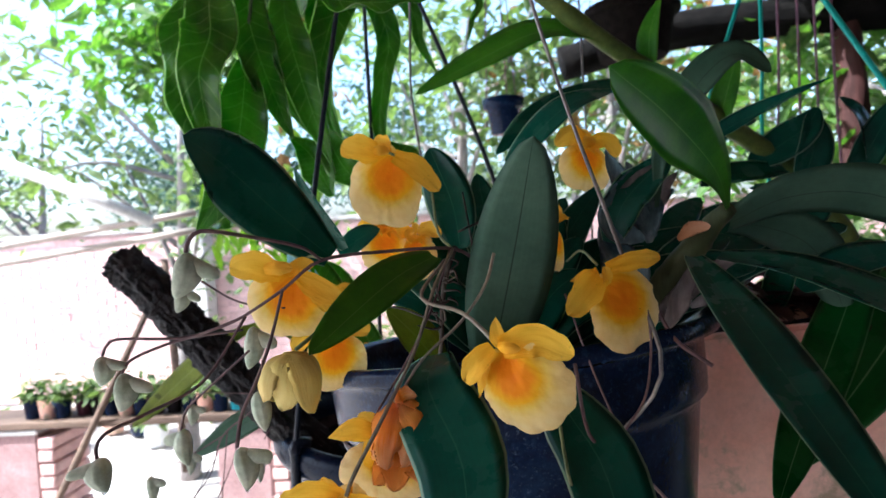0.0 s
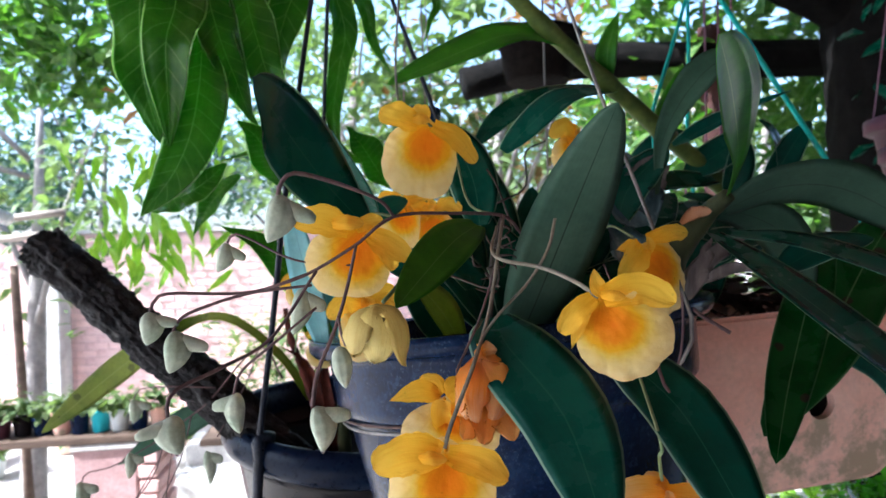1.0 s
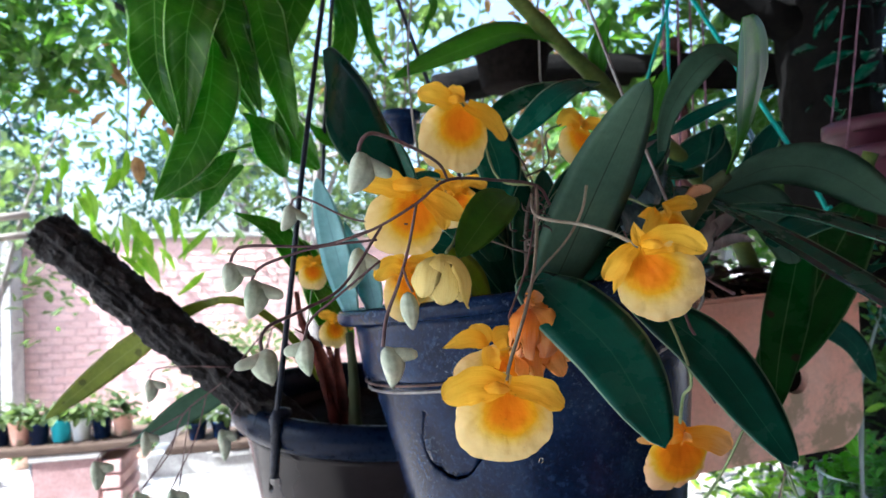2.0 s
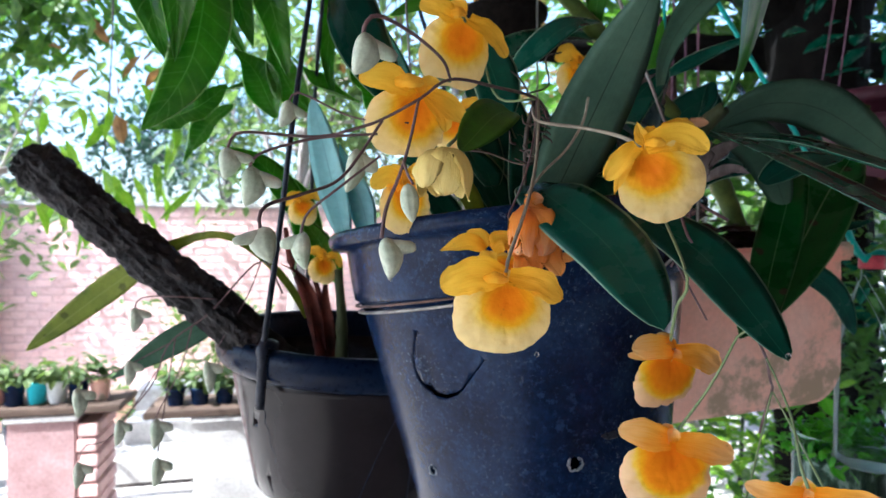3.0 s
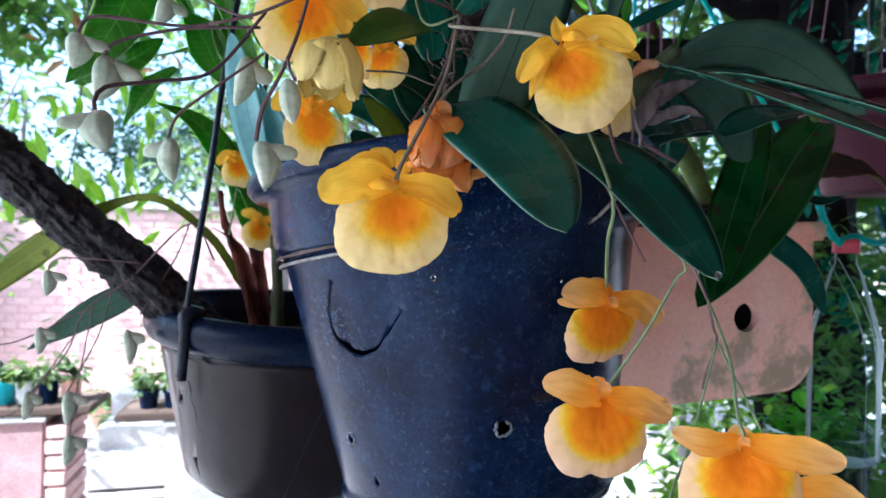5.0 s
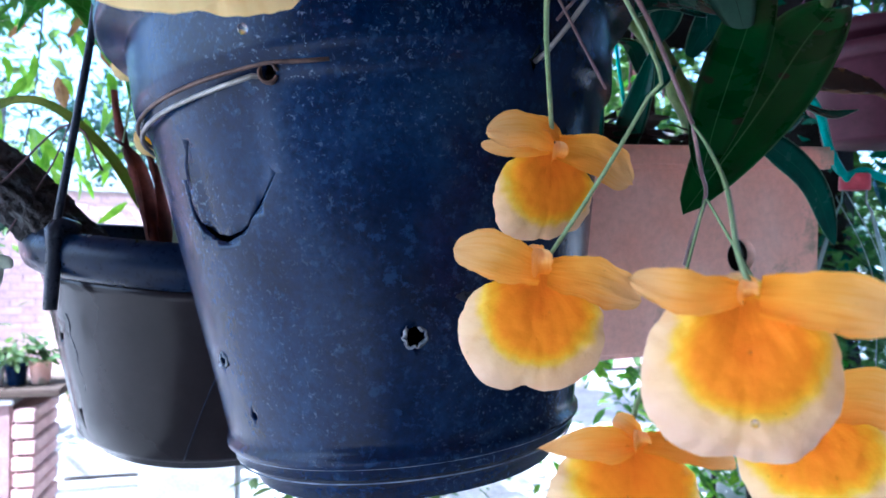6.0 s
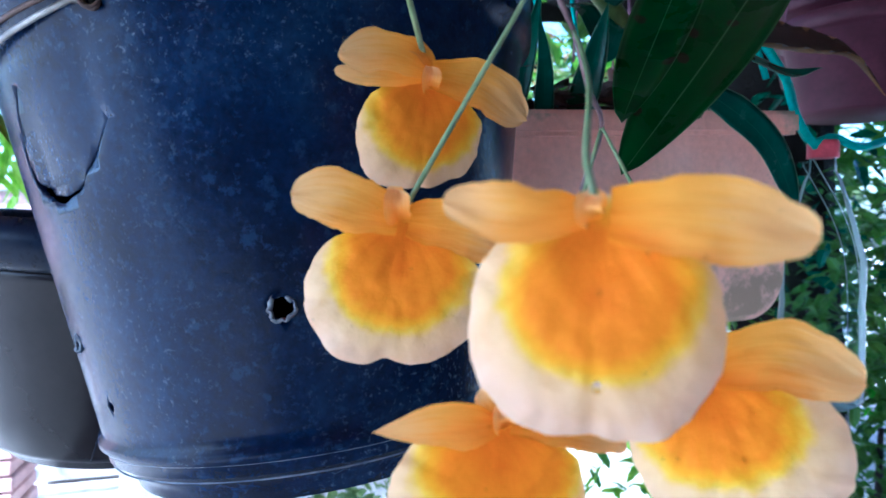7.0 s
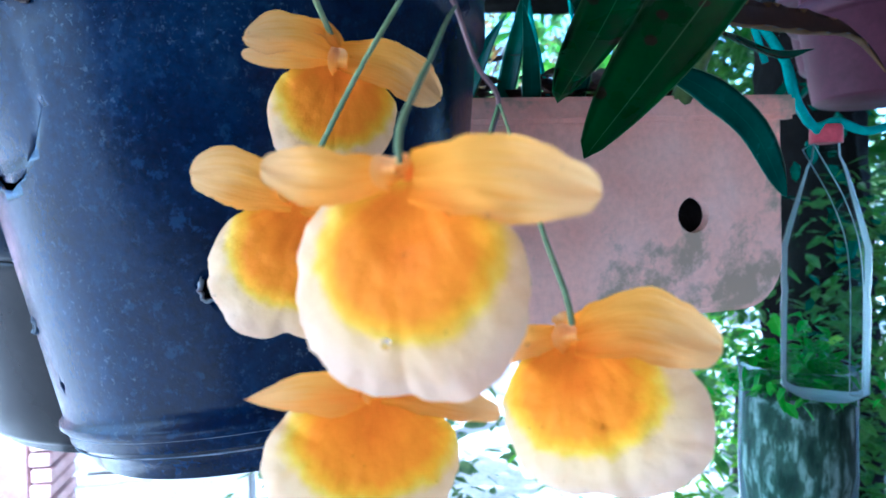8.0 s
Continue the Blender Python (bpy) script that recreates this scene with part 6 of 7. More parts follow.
leaf(third, [(0.3673, 0.7000, 1.5377), (0.3049, 0.6800, 1.5340), (0.2620, 0.6600, 1.5235)], 0.04, (0.1, -0.6, 0.8), [LEAF, LEAF], shape="oval", cup=0.2)
for foot, tip in (((0.2717, 0.7400, 1.5479), (0.3437, 0.7100, 1.5959)), ((0.4561, 0.7400, 1.5156), (0.5041, 0.7100, 1.6116)), ((0.4815, 0.7400, 1.5337), (0.4335, 0.7100, 1.6137)), ((0.2526, 0.7400, 1.5294), (0.2046, 0.7100, 1.4814)), ((0.3480, 0.7400, 1.5229), (0.3800, 0.7100, 1.4669)), ((0.4243, 0.7400, 1.5046), (0.3843, 0.7100, 1.4566))):
    p, q = Vector(foot), Vector(tip)
    leaf(third, [p, (p + q) / 2 + Vector((0, -0.01, 0.015)), q], 0.035, (0.1, -0.7, 0.6), [LEAF, LEAF], shape="oval", cup=0.2)
fourth = thing("orchid_plant", (0.42, 0.66, 1.36), "orchid with black-spotted drooping leaves rooted in the clay trough", "orchid")
SPOT = [LEAF_SPOTTED, LEAF_SPOTTED]
leaf(fourth, [(0.408, 0.490, 1.480), (0.363, 0.471, 1.443), (0.305, 0.449, 1.382), (0.243, 0.4394, 1.312)], 0.056, (-0.55, -0.75, 0.35), SPOT, shape="oval", cup=0.45, label="broad dark leaf with black spots")
leaf(fourth, [(0.300, 0.440, 1.470), (0.265, 0.415, 1.420), (0.225, 0.385, 1.365), (0.190, 0.351, 1.325)], 0.034, (-0.55, -0.75, 0.35), SPOT, shape="oval", cup=0.2)
leaf(fourth, [(0.3305, 0.5000, 1.3830), (0.3580, 0.4900, 1.3666), (0.4036, 0.5000, 1.3409), (0.4531, 0.5250, 1.2949)], 0.025, (-0.30, -0.92, 0.15), [LEAF, LEAF], shape="strap", cup=0.15, count=24)
leaf(fourth, [(0.395, 0.53, 1.42), (0.4630, 0.5500, 1.4119), (0.5010, 0.5500, 1.4192)], 0.022, (0.1, -0.7, 0.7), [LEAF, LEAF], shape="lance", cup=0.2)
leaf(fourth, [(0.41, 0.56, 1.44), (0.5165, 0.6000, 1.4513), (0.6049, 0.6200, 1.4553), (0.6551, 0.6200, 1.4187)], 0.05, (0.1, -0.7, 0.7), [LEAF_DEAD, LEAF_RUSTY], shape="lance", cup=0.5, wave=0.05, count=28, across=10, label="curled dead brown leaf")
part("cane", tube([(0.42, 0.64, 1.36), (0.405, 0.56, 1.42), (0.402, 0.505, 1.47), (0.41, 0.48, 1.53)], 0.010, 0.007, 10, 24, 0.05, knots=((0.3, 0.2), (0.6, 0.2))), CANE, fourth, "yellowing jointed cane")
for p, q, w in (((0.24, 0.68, 1.36), (0.21, 0.66, 1.50), 0.022), ((0.27, 0.70, 1.36), (0.30, 0.68, 1.52), 0.02), ((0.30, 0.68, 1.36), (0.27, 0.62, 1.47), 0.018), ((0.22, 0.66, 1.37), (0.25, 0.60, 1.45), 0.018), ((0.34, 0.7, 1.37), (0.36, 0.66, 1.5), 0.03)):
    leaf(fourth, [p, (Vector(p) + Vector(q)) / 2 + Vector((0.0, -0.01, 0.01)), q], w, (-0.4, -0.8, 0.2), [LEAF, LEAF_FRESH], shape="lance", cup=0.3)
litter = scatter_leaves(240, lambda g: Vector((g.uniform(0.20, 0.46), g.uniform(0.675, 0.715), 1.385 + abs(g.normal(0, 0.018)))), 0.040, 61, 0.25, 0.4, "leaf_litter", LEAF_DEAD)
tagged(litter, "dark dead leaves and roots heaped on the trough's soil", "leaf litter", kind="stuff")


# ---- broad leaves of the tree at the shelter's edge ----
twig = thing("tree_branch", (-0.20, 0.68, 1.98), "leafy tree twig with large broad hanging green leaves", "tree branch")
part("twig", tube([(-0.30, 0.70, 2.63), (-0.22, 0.69, 2.1), (-0.20, 0.68, 1.95), (-0.12, 0.70, 1.86)], 0.007, 0.004, 8, 20, 0.1), BARK, twig)
BROAD = [LEAF_BROAD, LEAF_BROAD]
for pts, w, face in (
        ([(-0.2717, 0.70, 1.8156), (-0.2768, 0.675, 1.7542), (-0.2779, 0.660, 1.6991), (-0.2742, 0.655, 1.6396), (-0.2580, 0.660, 1.5760)], 0.060, (-0.35, -0.9, 0.15)),
        ([(-0.2544, 0.70, 1.8148), (-0.2456, 0.655, 1.7536), (-0.2306, 0.615, 1.7068), (-0.2317, 0.585, 1.6638), (-0.2372, 0.600, 1.6379), (-0.2429, 0.625, 1.6041), (-0.2474, 0.640, 1.5721)], 0.057, (0.12, -0.95, 0.25)),
        ([(-0.2257, 0.70, 1.7080), (-0.2256, 0.675, 1.6409), (-0.2353, 0.665, 1.5845), (-0.2553, 0.665, 1.5433), (-0.2863, 0.670, 1.5062)], 0.060, (0.25, -0.95, 0.1)),
        ([(-0.2138, 0.72, 1.8219), (-0.2194, 0.70, 1.7606), (-0.2091, 0.695, 1.7057), (-0.1902, 0.690, 1.6507), (-0.1769, 0.700, 1.6074)], 0.048, (0.45, -0.9, 0.1)),
        ([(-0.1785, 0.72, 1.8113), (-0.1806, 0.71, 1.7534), (-0.1656, 0.70, 1.6871), (-0.1500, 0.70, 1.6282), (-0.1388, 0.72, 1.5804)], 0.046, (0.30, -0.9, 0.1)),
        ([(-0.2910, 0.7100, 1.5156), (-0.2571, 0.6900, 1.5258), (-0.2254, 0.6800, 1.5405), (-0.2026, 0.6900, 1.5637)], 0.036, (0.2, -0.8, 0.5)),
        ([(-0.18, 0.70, 1.92), (-0.2017, 0.7300, 1.7923), (-0.1910, 0.7300, 1.7349), (-0.1772, 0.7400, 1.6866), (-0.1629, 0.7600, 1.6555)], 0.048, (-0.3, -0.9, 0.2)),
        ([(-0.14, 0.71, 1.88), (-0.1268, 0.7800, 1.8168), (-0.1447, 0.7700, 1.7504), (-0.1596, 0.7700, 1.6955), (-0.1525, 0.7800, 1.6361)], 0.052, (0.4, -0.85, 0.2)),
        ([(-0.13, 0.71, 1.87), (-0.0766, 0.8000, 1.7627), (-0.0828, 0.8000, 1.6979), (-0.0918, 0.8000, 1.6332), (-0.0823, 0.8000, 1.5684)], 0.034, (0.3, -0.95, 0.1)),
        ([(-0.14, 0.71, 1.88), (-0.1670, 0.8200, 1.8322), (-0.1564, 0.8200, 1.7421), (-0.1593, 0.8200, 1.6675), (-0.1375, 0.8200, 1.5945)], 0.046, (-0.3, -0.9, 0.2)),
        ([(-0.12, 0.71, 1.87), (-0.2293, 0.8600, 1.7826), (-0.2343, 0.8600, 1.7122), (-0.1917, 0.8600, 1.6302)], 0.05, (0.3, -0.9, 0.1)),
        ([(-0.1462, 0.5000, 1.7209), (-0.0915, 0.5000, 1.6924), (-0.0456, 0.5000, 1.6812), (0.0078, 0.5000, 1.6858)], 0.055, (0, -0.5, 0.9)),
        ([(-0.13, 0.71, 1.87), (0.0340, 0.8000, 1.8001), (0.0350, 0.8000, 1.7571), (0.0261, 0.8000, 1.7292)], 0.02, (0.1, -0.9, 0.1)),
        ([(-0.12, 0.70, 1.86), (-0.0505, 0.8600, 1.8082), (-0.0366, 0.8600, 1.7542), (-0.0147, 0.8600, 1.7077)], 0.03, (0.1, -0.9, 0.1)),
        ([(-0.2084, 0.8000, 1.5629), (-0.2386, 0.8000, 1.5363), (-0.2670, 0.8000, 1.4881)], 0.03, (0.1, -0.8, 0.5)),
        ([(-0.1147, 0.8000, 1.5759), (-0.1797, 0.8200, 1.5923), (-0.2399, 0.8400, 1.5862)], 0.030, (0.1, -0.6, 0.7)),
        ([(-0.0504, 0.8000, 1.5745), (-0.0995, 0.8000, 1.5919), (-0.1395, 0.8000, 1.6302)], 0.045, (0.1, -0.6, 0.7)),
        ([(-0.1143, 0.7800, 1.5554), (-0.1400, 0.7800, 1.5851), (-0.1637, 0.7800, 1.6388)], 0.045, (-0.4, -0.8, 0.4)),
        ([(-0.1552, 0.7800, 1.5460), (-0.1805, 0.7800, 1.6016), (-0.2065, 0.7800, 1.6258)], 0.045, (-0.4, -0.8, 0.4)),
        ([(-0.0281, 0.7000, 1.5364), (-0.0584, 0.7000, 1.5812), (-0.0735, 0.7000, 1.6035)], 0.05, (0.1, -0.8, 0.4))):
    leaf(twig, pts, w, face, BROAD, shape="leaflet", cup=0.30, wave=0.22, twist=-14 if w > 0.055 else 26, count=44, across=16, crinkle=0.12)


for base in [(-0.2717, 0.70, 1.8156), (-0.2544, 0.70, 1.8148), (-0.2257, 0.70, 1.7080), (-0.2138, 0.72, 1.8219), (-0.1785, 0.72, 1.8113)]:
    base = Vector(base)
    part("petiole", tube([(-0.18, 0.69, 1.93), base.lerp(Vector((-0.18, 0.69, 1.93)), 0.5) + Vector((0, 0, 0.015)), base], 0.0022, 0.0018, 7, 12), STEM_GREEN, twig)


# ---- hanging things at the right ----
def hanging_pot(at, r, high, mat, label, rim=0.008):
    at = Vector(at)
    pot = thing("hanging_pot", at - Vector((0, 0, high)), label, "pot", group="small hanging pots")
    prof = [(0, -high), (r * 0.72, -high), (r * 0.76, -high * 0.97), (r * 0.93, -0.03), (r + rim * 0.2, -0.028), (r + rim, -0.024), (r + rim, -0.002), (r + rim * 0.5, 0.0), (r - 0.002, -0.002), (r * 0.70, -high * 0.93), (0, -high * 0.93)]
    part("body", lathe(prof, 40, Matrix.Translation(at)), mat, pot)
    bm = lathe([(0, -0.012), (r * 0.5, -0.01), (r * 0.94, -0.016), (r * 0.8, -0.05), (0, -0.05)], 24, Matrix.Translation(at))
    for v in bm.verts:
        v.co.z += 0.012 * noise.noise(v.co * 60)
    part("soil", bm, SOIL, pot)
    for k in range(3):
        a = radians(120 * k + 40)
        part("cord", tube([at + Vector((r * math.cos(a), r * math.sin(a), -0.006)), at + Vector((0, 0, 2.63 - at.z))], 0.0016, 0.0016, 6, 4), PURPLE_CORD, pot, "thin dark hanging cord")
    return pot


hanging_pot((1.0314, 1.0200, 1.6847), 0.125, 0.14, CLAY_RED, "reddish clay pot hanging on thin cords")
hanging_pot((0.5123, 1.9000, 2.1168), 0.13, 0.15, SOIL, "small black pot hanging under the beam")
hanging_pot((0.1057, 1.6000, 1.8182), 0.045, 0.09, POT_BLACK, "small black pot hanging in the distance")
hanging_pot((0.9564, 0.9200, 1.6160), 0.115, 0.15, CLAY_RED, "dark red plastic pot hanging beside the trough")


def cord(points, mat, label, r=0.0032):
    tagged(part("cord", tube(points, r, r, 8, 30), mat), label, "cord", group="hanging cords")


cord([(0.122, 1.090, 2.64), (0.42, 0.785, 1.81), (0.446, 0.759, 1.739), (0.498, 0.705, 1.593), (0.516, 0.687, 1.545), (0.535, 0.672, 1.49), (0.548, 0.665, 1.44)], TEAL, "taut teal plastic cord")
cord([Vector((0.3349, 0.7200, 1.7317)) + (Vector((0.3349, 0.7200, 1.7317)) - Vector((0.3110, 0.7100, 1.6742))) * 15.5, (0.3349, 0.7200, 1.7317), (0.3110, 0.7100, 1.6742), (0.2918, 0.7100, 1.5942), (0.33, 0.70, 1.38)], TEAL, "taut teal plastic cord", 0.0024)
cord([Vector((0.3933, 0.8000, 1.7555)) + Vector((0, 0, 0.84)), (0.3933, 0.8000, 1.7555), (0.3887, 0.8000, 1.5808), (0.40, 0.76, 1.38)], TEAL, "taut teal plastic cord", 0.0024)
cord([(0.5276, 0.6600, 1.4892), (0.5677, 0.6600, 1.4402), (0.5727, 0.6500, 1.3981), (0.5930, 0.6500, 1.3730), (0.6203, 0.6500, 1.3794), (0.6692, 0.6600, 1.3723), (0.7390, 0.6800, 1.3877)], TEAL, "knotted teal plastic cord", 0.0045)
cord([(0.5677, 0.6600, 1.4402), (0.5585, 0.6400, 1.4067), (0.5783, 0.6450, 1.3831), (0.6041, 0.6530, 1.3662)], TEAL, "knotted teal plastic cord", 0.0040)
for k in (-0.25, 0.10, 0.40, 0.70):
    p, q = Vector((0.5289, 1.0000, 1.8159)), Vector((0.5212, 1.0000, 1.6427))
    s = Vector((0.6127, 1.0000, 1.8088)) - p
    a = p + s * k
    cord([Vector((a.x, a.y, 2.64)), a, a + (q - p) * 1.6 + s * (0.05 + k / 4)], PURPLE_CORD, "thin purple hanging cord", 0.0020)


def bottle(top, r, long, label, open_top=False, name="plastic_bottle"):
    top = Vector(top)
    ob = thing(name, top - Vector((0, 0, long)), label, "bottle")
    if open_top:
        prof = [(r, 0), (r * 0.98, -long * 0.3), (r * 1.0, -long * 0.6), (r * 0.96, -long * 0.9), (r * 0.8, -long), (0, -long), (0, -long + 0.001), (r * 0.79, -long + 0.0012), (r * 0.95, -long * 0.9), (r * 0.98, -long * 0.6), (r * 0.965, -long * 0.3), (r * 0.985, 0), (r, 0)]
    else:
        prof = [(0.012, 0), (0.013, -0.02), (0.018, -0.03), (r * 0.75, -0.075), (r, -0.115), (r, -long * 0.55), (r * 0.97, -long * 0.6), (r, -long * 0.65), (r * 0.98, -long * 0.97), (r * 0.7, -long), (0, -long)]
    part("body", lathe(prof, 32, Matrix.Translation(top)), CLEAR, ob, "clear scuffed plastic")
    if open_top:
        part("cut_rim", lathe([(r * 0.97, 0.0), (r * 1.03, 0.001), (r * 1.02, 0.006), (r * 0.98, 0.005), (r * 0.97, 0.0)], 32, Matrix.Translation(top)), CLEAR, ob, "curled cut plastic edge")
    if not open_top:
        part("cap", lathe([(0, 0.012), (0.014, 0.012), (0.0155, 0.009), (0.0155, -0.006), (0, -0.006)], 20, Matrix.Translation(top)), CAP_RED, ob, "faded red screw cap")
    return ob


b1 = bottle((0.6128, 0.6550, 1.3638), 0.041, 0.27, "clear plastic bottle with a red cap hanging from a teal cord")
part("tube", tube([(0.5682, 0.6300, 1.3498), (0.5887, 0.6100, 1.2880), (0.6056, 0.6100, 1.2278), (0.6070, 0.6100, 1.1062)], 0.006, 0.006, 10, 30), CLEAR, b1, "clear drip tube")
bottle((0.6639, 0.7500, 1.1011), 0.065, 0.20, "cut clear plastic bottle filled with moss and fern", True)
bm = lathe([(0, -0.02), (0.03, -0.025), (0.060, -0.035), (0.061, -0.12), (0.05, -0.19), (0, -0.19)], 24, Matrix.Translation((0.6639, 0.7500, 1.1011)))
for v in bm.verts:
    v.co += v.normal * 0.0 + Vector((0, 0, 0.012 * noise.noise(v.co * 70)))
moss = tagged(part("moss", bm, MOSS), "damp green moss and roots filling the cut bottle", "moss", kind="stuff")
moss_at = Vector((0.6638, 0.7500, 1.1080))
scatter_leaves(520, lambda g: moss_at + Vector((g.normal(0, 0.034), g.normal(0, 0.034), -0.035 + abs(g.normal(0, 0.030)))), 0.021, 5, 0.9, 0.6, "fern", LEAF_FRESH)
tagged(bpy.data.objects["fern"], "small green fern leaves growing from the cut bottle", "fern", kind="stuff")


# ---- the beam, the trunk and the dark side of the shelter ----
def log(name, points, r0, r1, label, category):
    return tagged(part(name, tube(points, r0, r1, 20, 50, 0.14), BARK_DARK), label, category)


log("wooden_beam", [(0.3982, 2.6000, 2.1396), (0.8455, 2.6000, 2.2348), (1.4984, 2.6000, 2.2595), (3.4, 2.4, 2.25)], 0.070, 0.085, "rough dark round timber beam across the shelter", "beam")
shade_tree = thing("tree", (2.19, 2.30, GROUND_Z), "thick dark shade tree at the shelter's edge", "tree", group="garden trees")
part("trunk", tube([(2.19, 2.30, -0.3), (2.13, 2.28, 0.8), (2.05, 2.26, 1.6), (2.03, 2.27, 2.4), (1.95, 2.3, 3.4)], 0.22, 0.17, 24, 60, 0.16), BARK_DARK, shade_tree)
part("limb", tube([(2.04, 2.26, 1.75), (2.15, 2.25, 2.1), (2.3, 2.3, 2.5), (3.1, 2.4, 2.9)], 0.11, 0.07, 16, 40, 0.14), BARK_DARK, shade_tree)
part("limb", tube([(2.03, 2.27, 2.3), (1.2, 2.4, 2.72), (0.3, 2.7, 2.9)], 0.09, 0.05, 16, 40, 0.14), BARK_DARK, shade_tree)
scatter_leaves(220, lambda g: Vector((g.uniform(1.75, 2.5), g.uniform(1.75, 2.1), g.uniform(0.9, 2.5))), 0.11, 78, 1.0, 0.4, "ivy", LEAF, shade_tree)
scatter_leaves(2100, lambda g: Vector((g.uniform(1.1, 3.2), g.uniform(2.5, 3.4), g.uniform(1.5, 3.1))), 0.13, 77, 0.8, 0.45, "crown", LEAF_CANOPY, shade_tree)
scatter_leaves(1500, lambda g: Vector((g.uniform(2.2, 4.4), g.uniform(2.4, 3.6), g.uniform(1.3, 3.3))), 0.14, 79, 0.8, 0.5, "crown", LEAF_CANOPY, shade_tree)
post_top = Vector((1.5123, 2.6000, 2.2313))
tagged(part("log", tube([Vector((post_top.x + 0.03, 2.6, 1.50)), Vector((post_top.x + 0.02, 2.6, 1.9)), Vector((post_top.x, 2.6, 2.40))], 0.062, 0.05, 14, 30, 0.2), WOOD_RED), "weathered reddish log hanging under the timber beam", "log")


# ---- the garden wall, of bricks ----
def build_wall():
    length, high = 14.0, 1.93
    x0 = -9.5
    wall = tagged(part("wall_north", block((length, 0.16, high), (x0 + length / 2, WALL_Y + 0.10, GROUND_Z + high / 2), 0.01), MORTAR, smooth=False), "pinkish brick garden wall with pale mortar joints", "wall", kind="structure")
    tagged(part("trim", block((length + 0.05, 0.26, 0.05), (x0 + length / 2, WALL_Y + 0.10, GROUND_Z + high + 0.025), 0.01), CONCRETE, smooth=False), "weathered concrete coping on the garden wall", "coping", kind="structure")
    bl, bh, joint = 0.21, 0.065, 0.014
    one = block((bl, 0.05, bh), (0, 0, 0), 0.003)
    mesh = bpy.data.meshes.new("brick")
    one.to_mesh(mesh)
    one.free()
    mesh.materials.append(BRICK)
    rng = random.Random(3)
    near, far = 0, bmesh.new()
    for row in range(int(high / (bh + joint))):
        z = GROUND_Z + joint + bh / 2 + row * (bh + joint)
        for col in range(int(length / (bl + joint))):
            x = x0 + bl / 2 + col * (bl + joint) + (row % 2) * (bl + joint) / 2
            y = WALL_Y + 0.038 + rng.uniform(-0.003, 0.003)
            if x + bl / 2 > x0 + length:
                continue
            if -4.4 < x < -0.9 and z > 0.30 and near < 300:
                ob = new("brick", mesh)
                ob.parent = wall
                ob.location = (x, y, z)
                ob.rotation_euler = (0, 0, rng.uniform(-0.01, 0.01))
                near += 1
            else:
                far.from_mesh(mesh)
                fresh = far.verts[-len(mesh.vertices):]
                for v in fresh:
                    v.co += Vector((x, y, z))
    ob = part("bricks", far, BRICK, wall, smooth=False)
    tagged(ob, "rows of pinkish fired bricks", kind="stuff")


build_wall()


def build_post(at, high, size, mat, label):
    tagged(part("post", block((size, size, high), (at[0], at[1], GROUND_Z + high / 2), 0.01), mat, smooth=False), label, "post", group="garden posts")


build_post(((-3.1598, 6.8600, 0.9436)), 2.0, 0.26, CONCRETE, "pale grey concrete post against the garden wall")


# ---- low piers with planks and pot plants ----
def build_pier(x0, x1, y, top, mat, label, brick_end):
    pier = thing("brick_pier", ((x0 + x1) / 2, y + 0.15, GROUND_Z), label, "pier", group="low piers")
    part("body", block((x1 - x0, 0.30, top - GROUND_Z), ((x0 + x1) / 2, y + 0.15, (top + GROUND_Z) / 2), 0.01), mat, pier, smooth=False)
    part("cap", block((x1 - x0 + 0.02, 0.33, 0.03), ((x0 + x1) / 2, y + 0.15, top - 0.018), 0.006), CONCRETE, pier, smooth=False)
    if brick_end:
        one = block((0.09, 0.32, 0.062), (0, 0, 0), 0.006)
        mesh = bpy.data.meshes.new("brick")
        one.to_mesh(mesh)
        one.free()
        mesh.materials.append(BRICK)
        k = 0
        z = GROUND_Z + 0.035
        while z < top - 0.02:
            ob = new("brick", mesh)
            ob.parent = pier
            ob.location = Vector((x1 + 0.047 + 0.006 * (k % 2), y + 0.15, z)) - origin(pier)
            z += 0.074
            k += 1
    return pier


PIER_Y = 3.3
P1, P2, P3, P4 = Vector((-2.6025, 3.3000, 0.5708)), Vector((-1.4842, 3.3000, 0.5323)), Vector((-1.1805, 3.3000, 0.5135)), Vector((-0.6547, 3.3000, 0.4836))
build_pier(P2.x, P3.x, PIER_Y, P2.z, SHADED_PLASTER, "low pink plastered pier with a brick end", True)
build_pier(P4.x, P4.x + 0.45, PIER_Y, P4.z, CONCRETE, "low grey concrete pier under a plank", False)
build_pier(P1.x - 0.3, P1.x + 0.1, PIER_Y, P2.z, SHADED_PLASTER, "low pink plastered pier", True)
tagged(part("plank", block((P3.x - P1.x + 0.6, 0.34, 0.035), ((P1.x - 0.3 + P3.x + 0.1) / 2, PIER_Y + 0.15, P2.z + 0.018), 0.006), WOOD, smooth=False), "dark weathered plank shelf on low piers", "plank", group="shelf planks")
tagged(part("plank", block((0.75, 0.34, 0.035), (P4.x + 0.15, PIER_Y + 0.15, P4.z + 0.018), 0.006), WOOD, smooth=False), "dark weathered plank shelf on low piers", "plank", group="shelf planks")


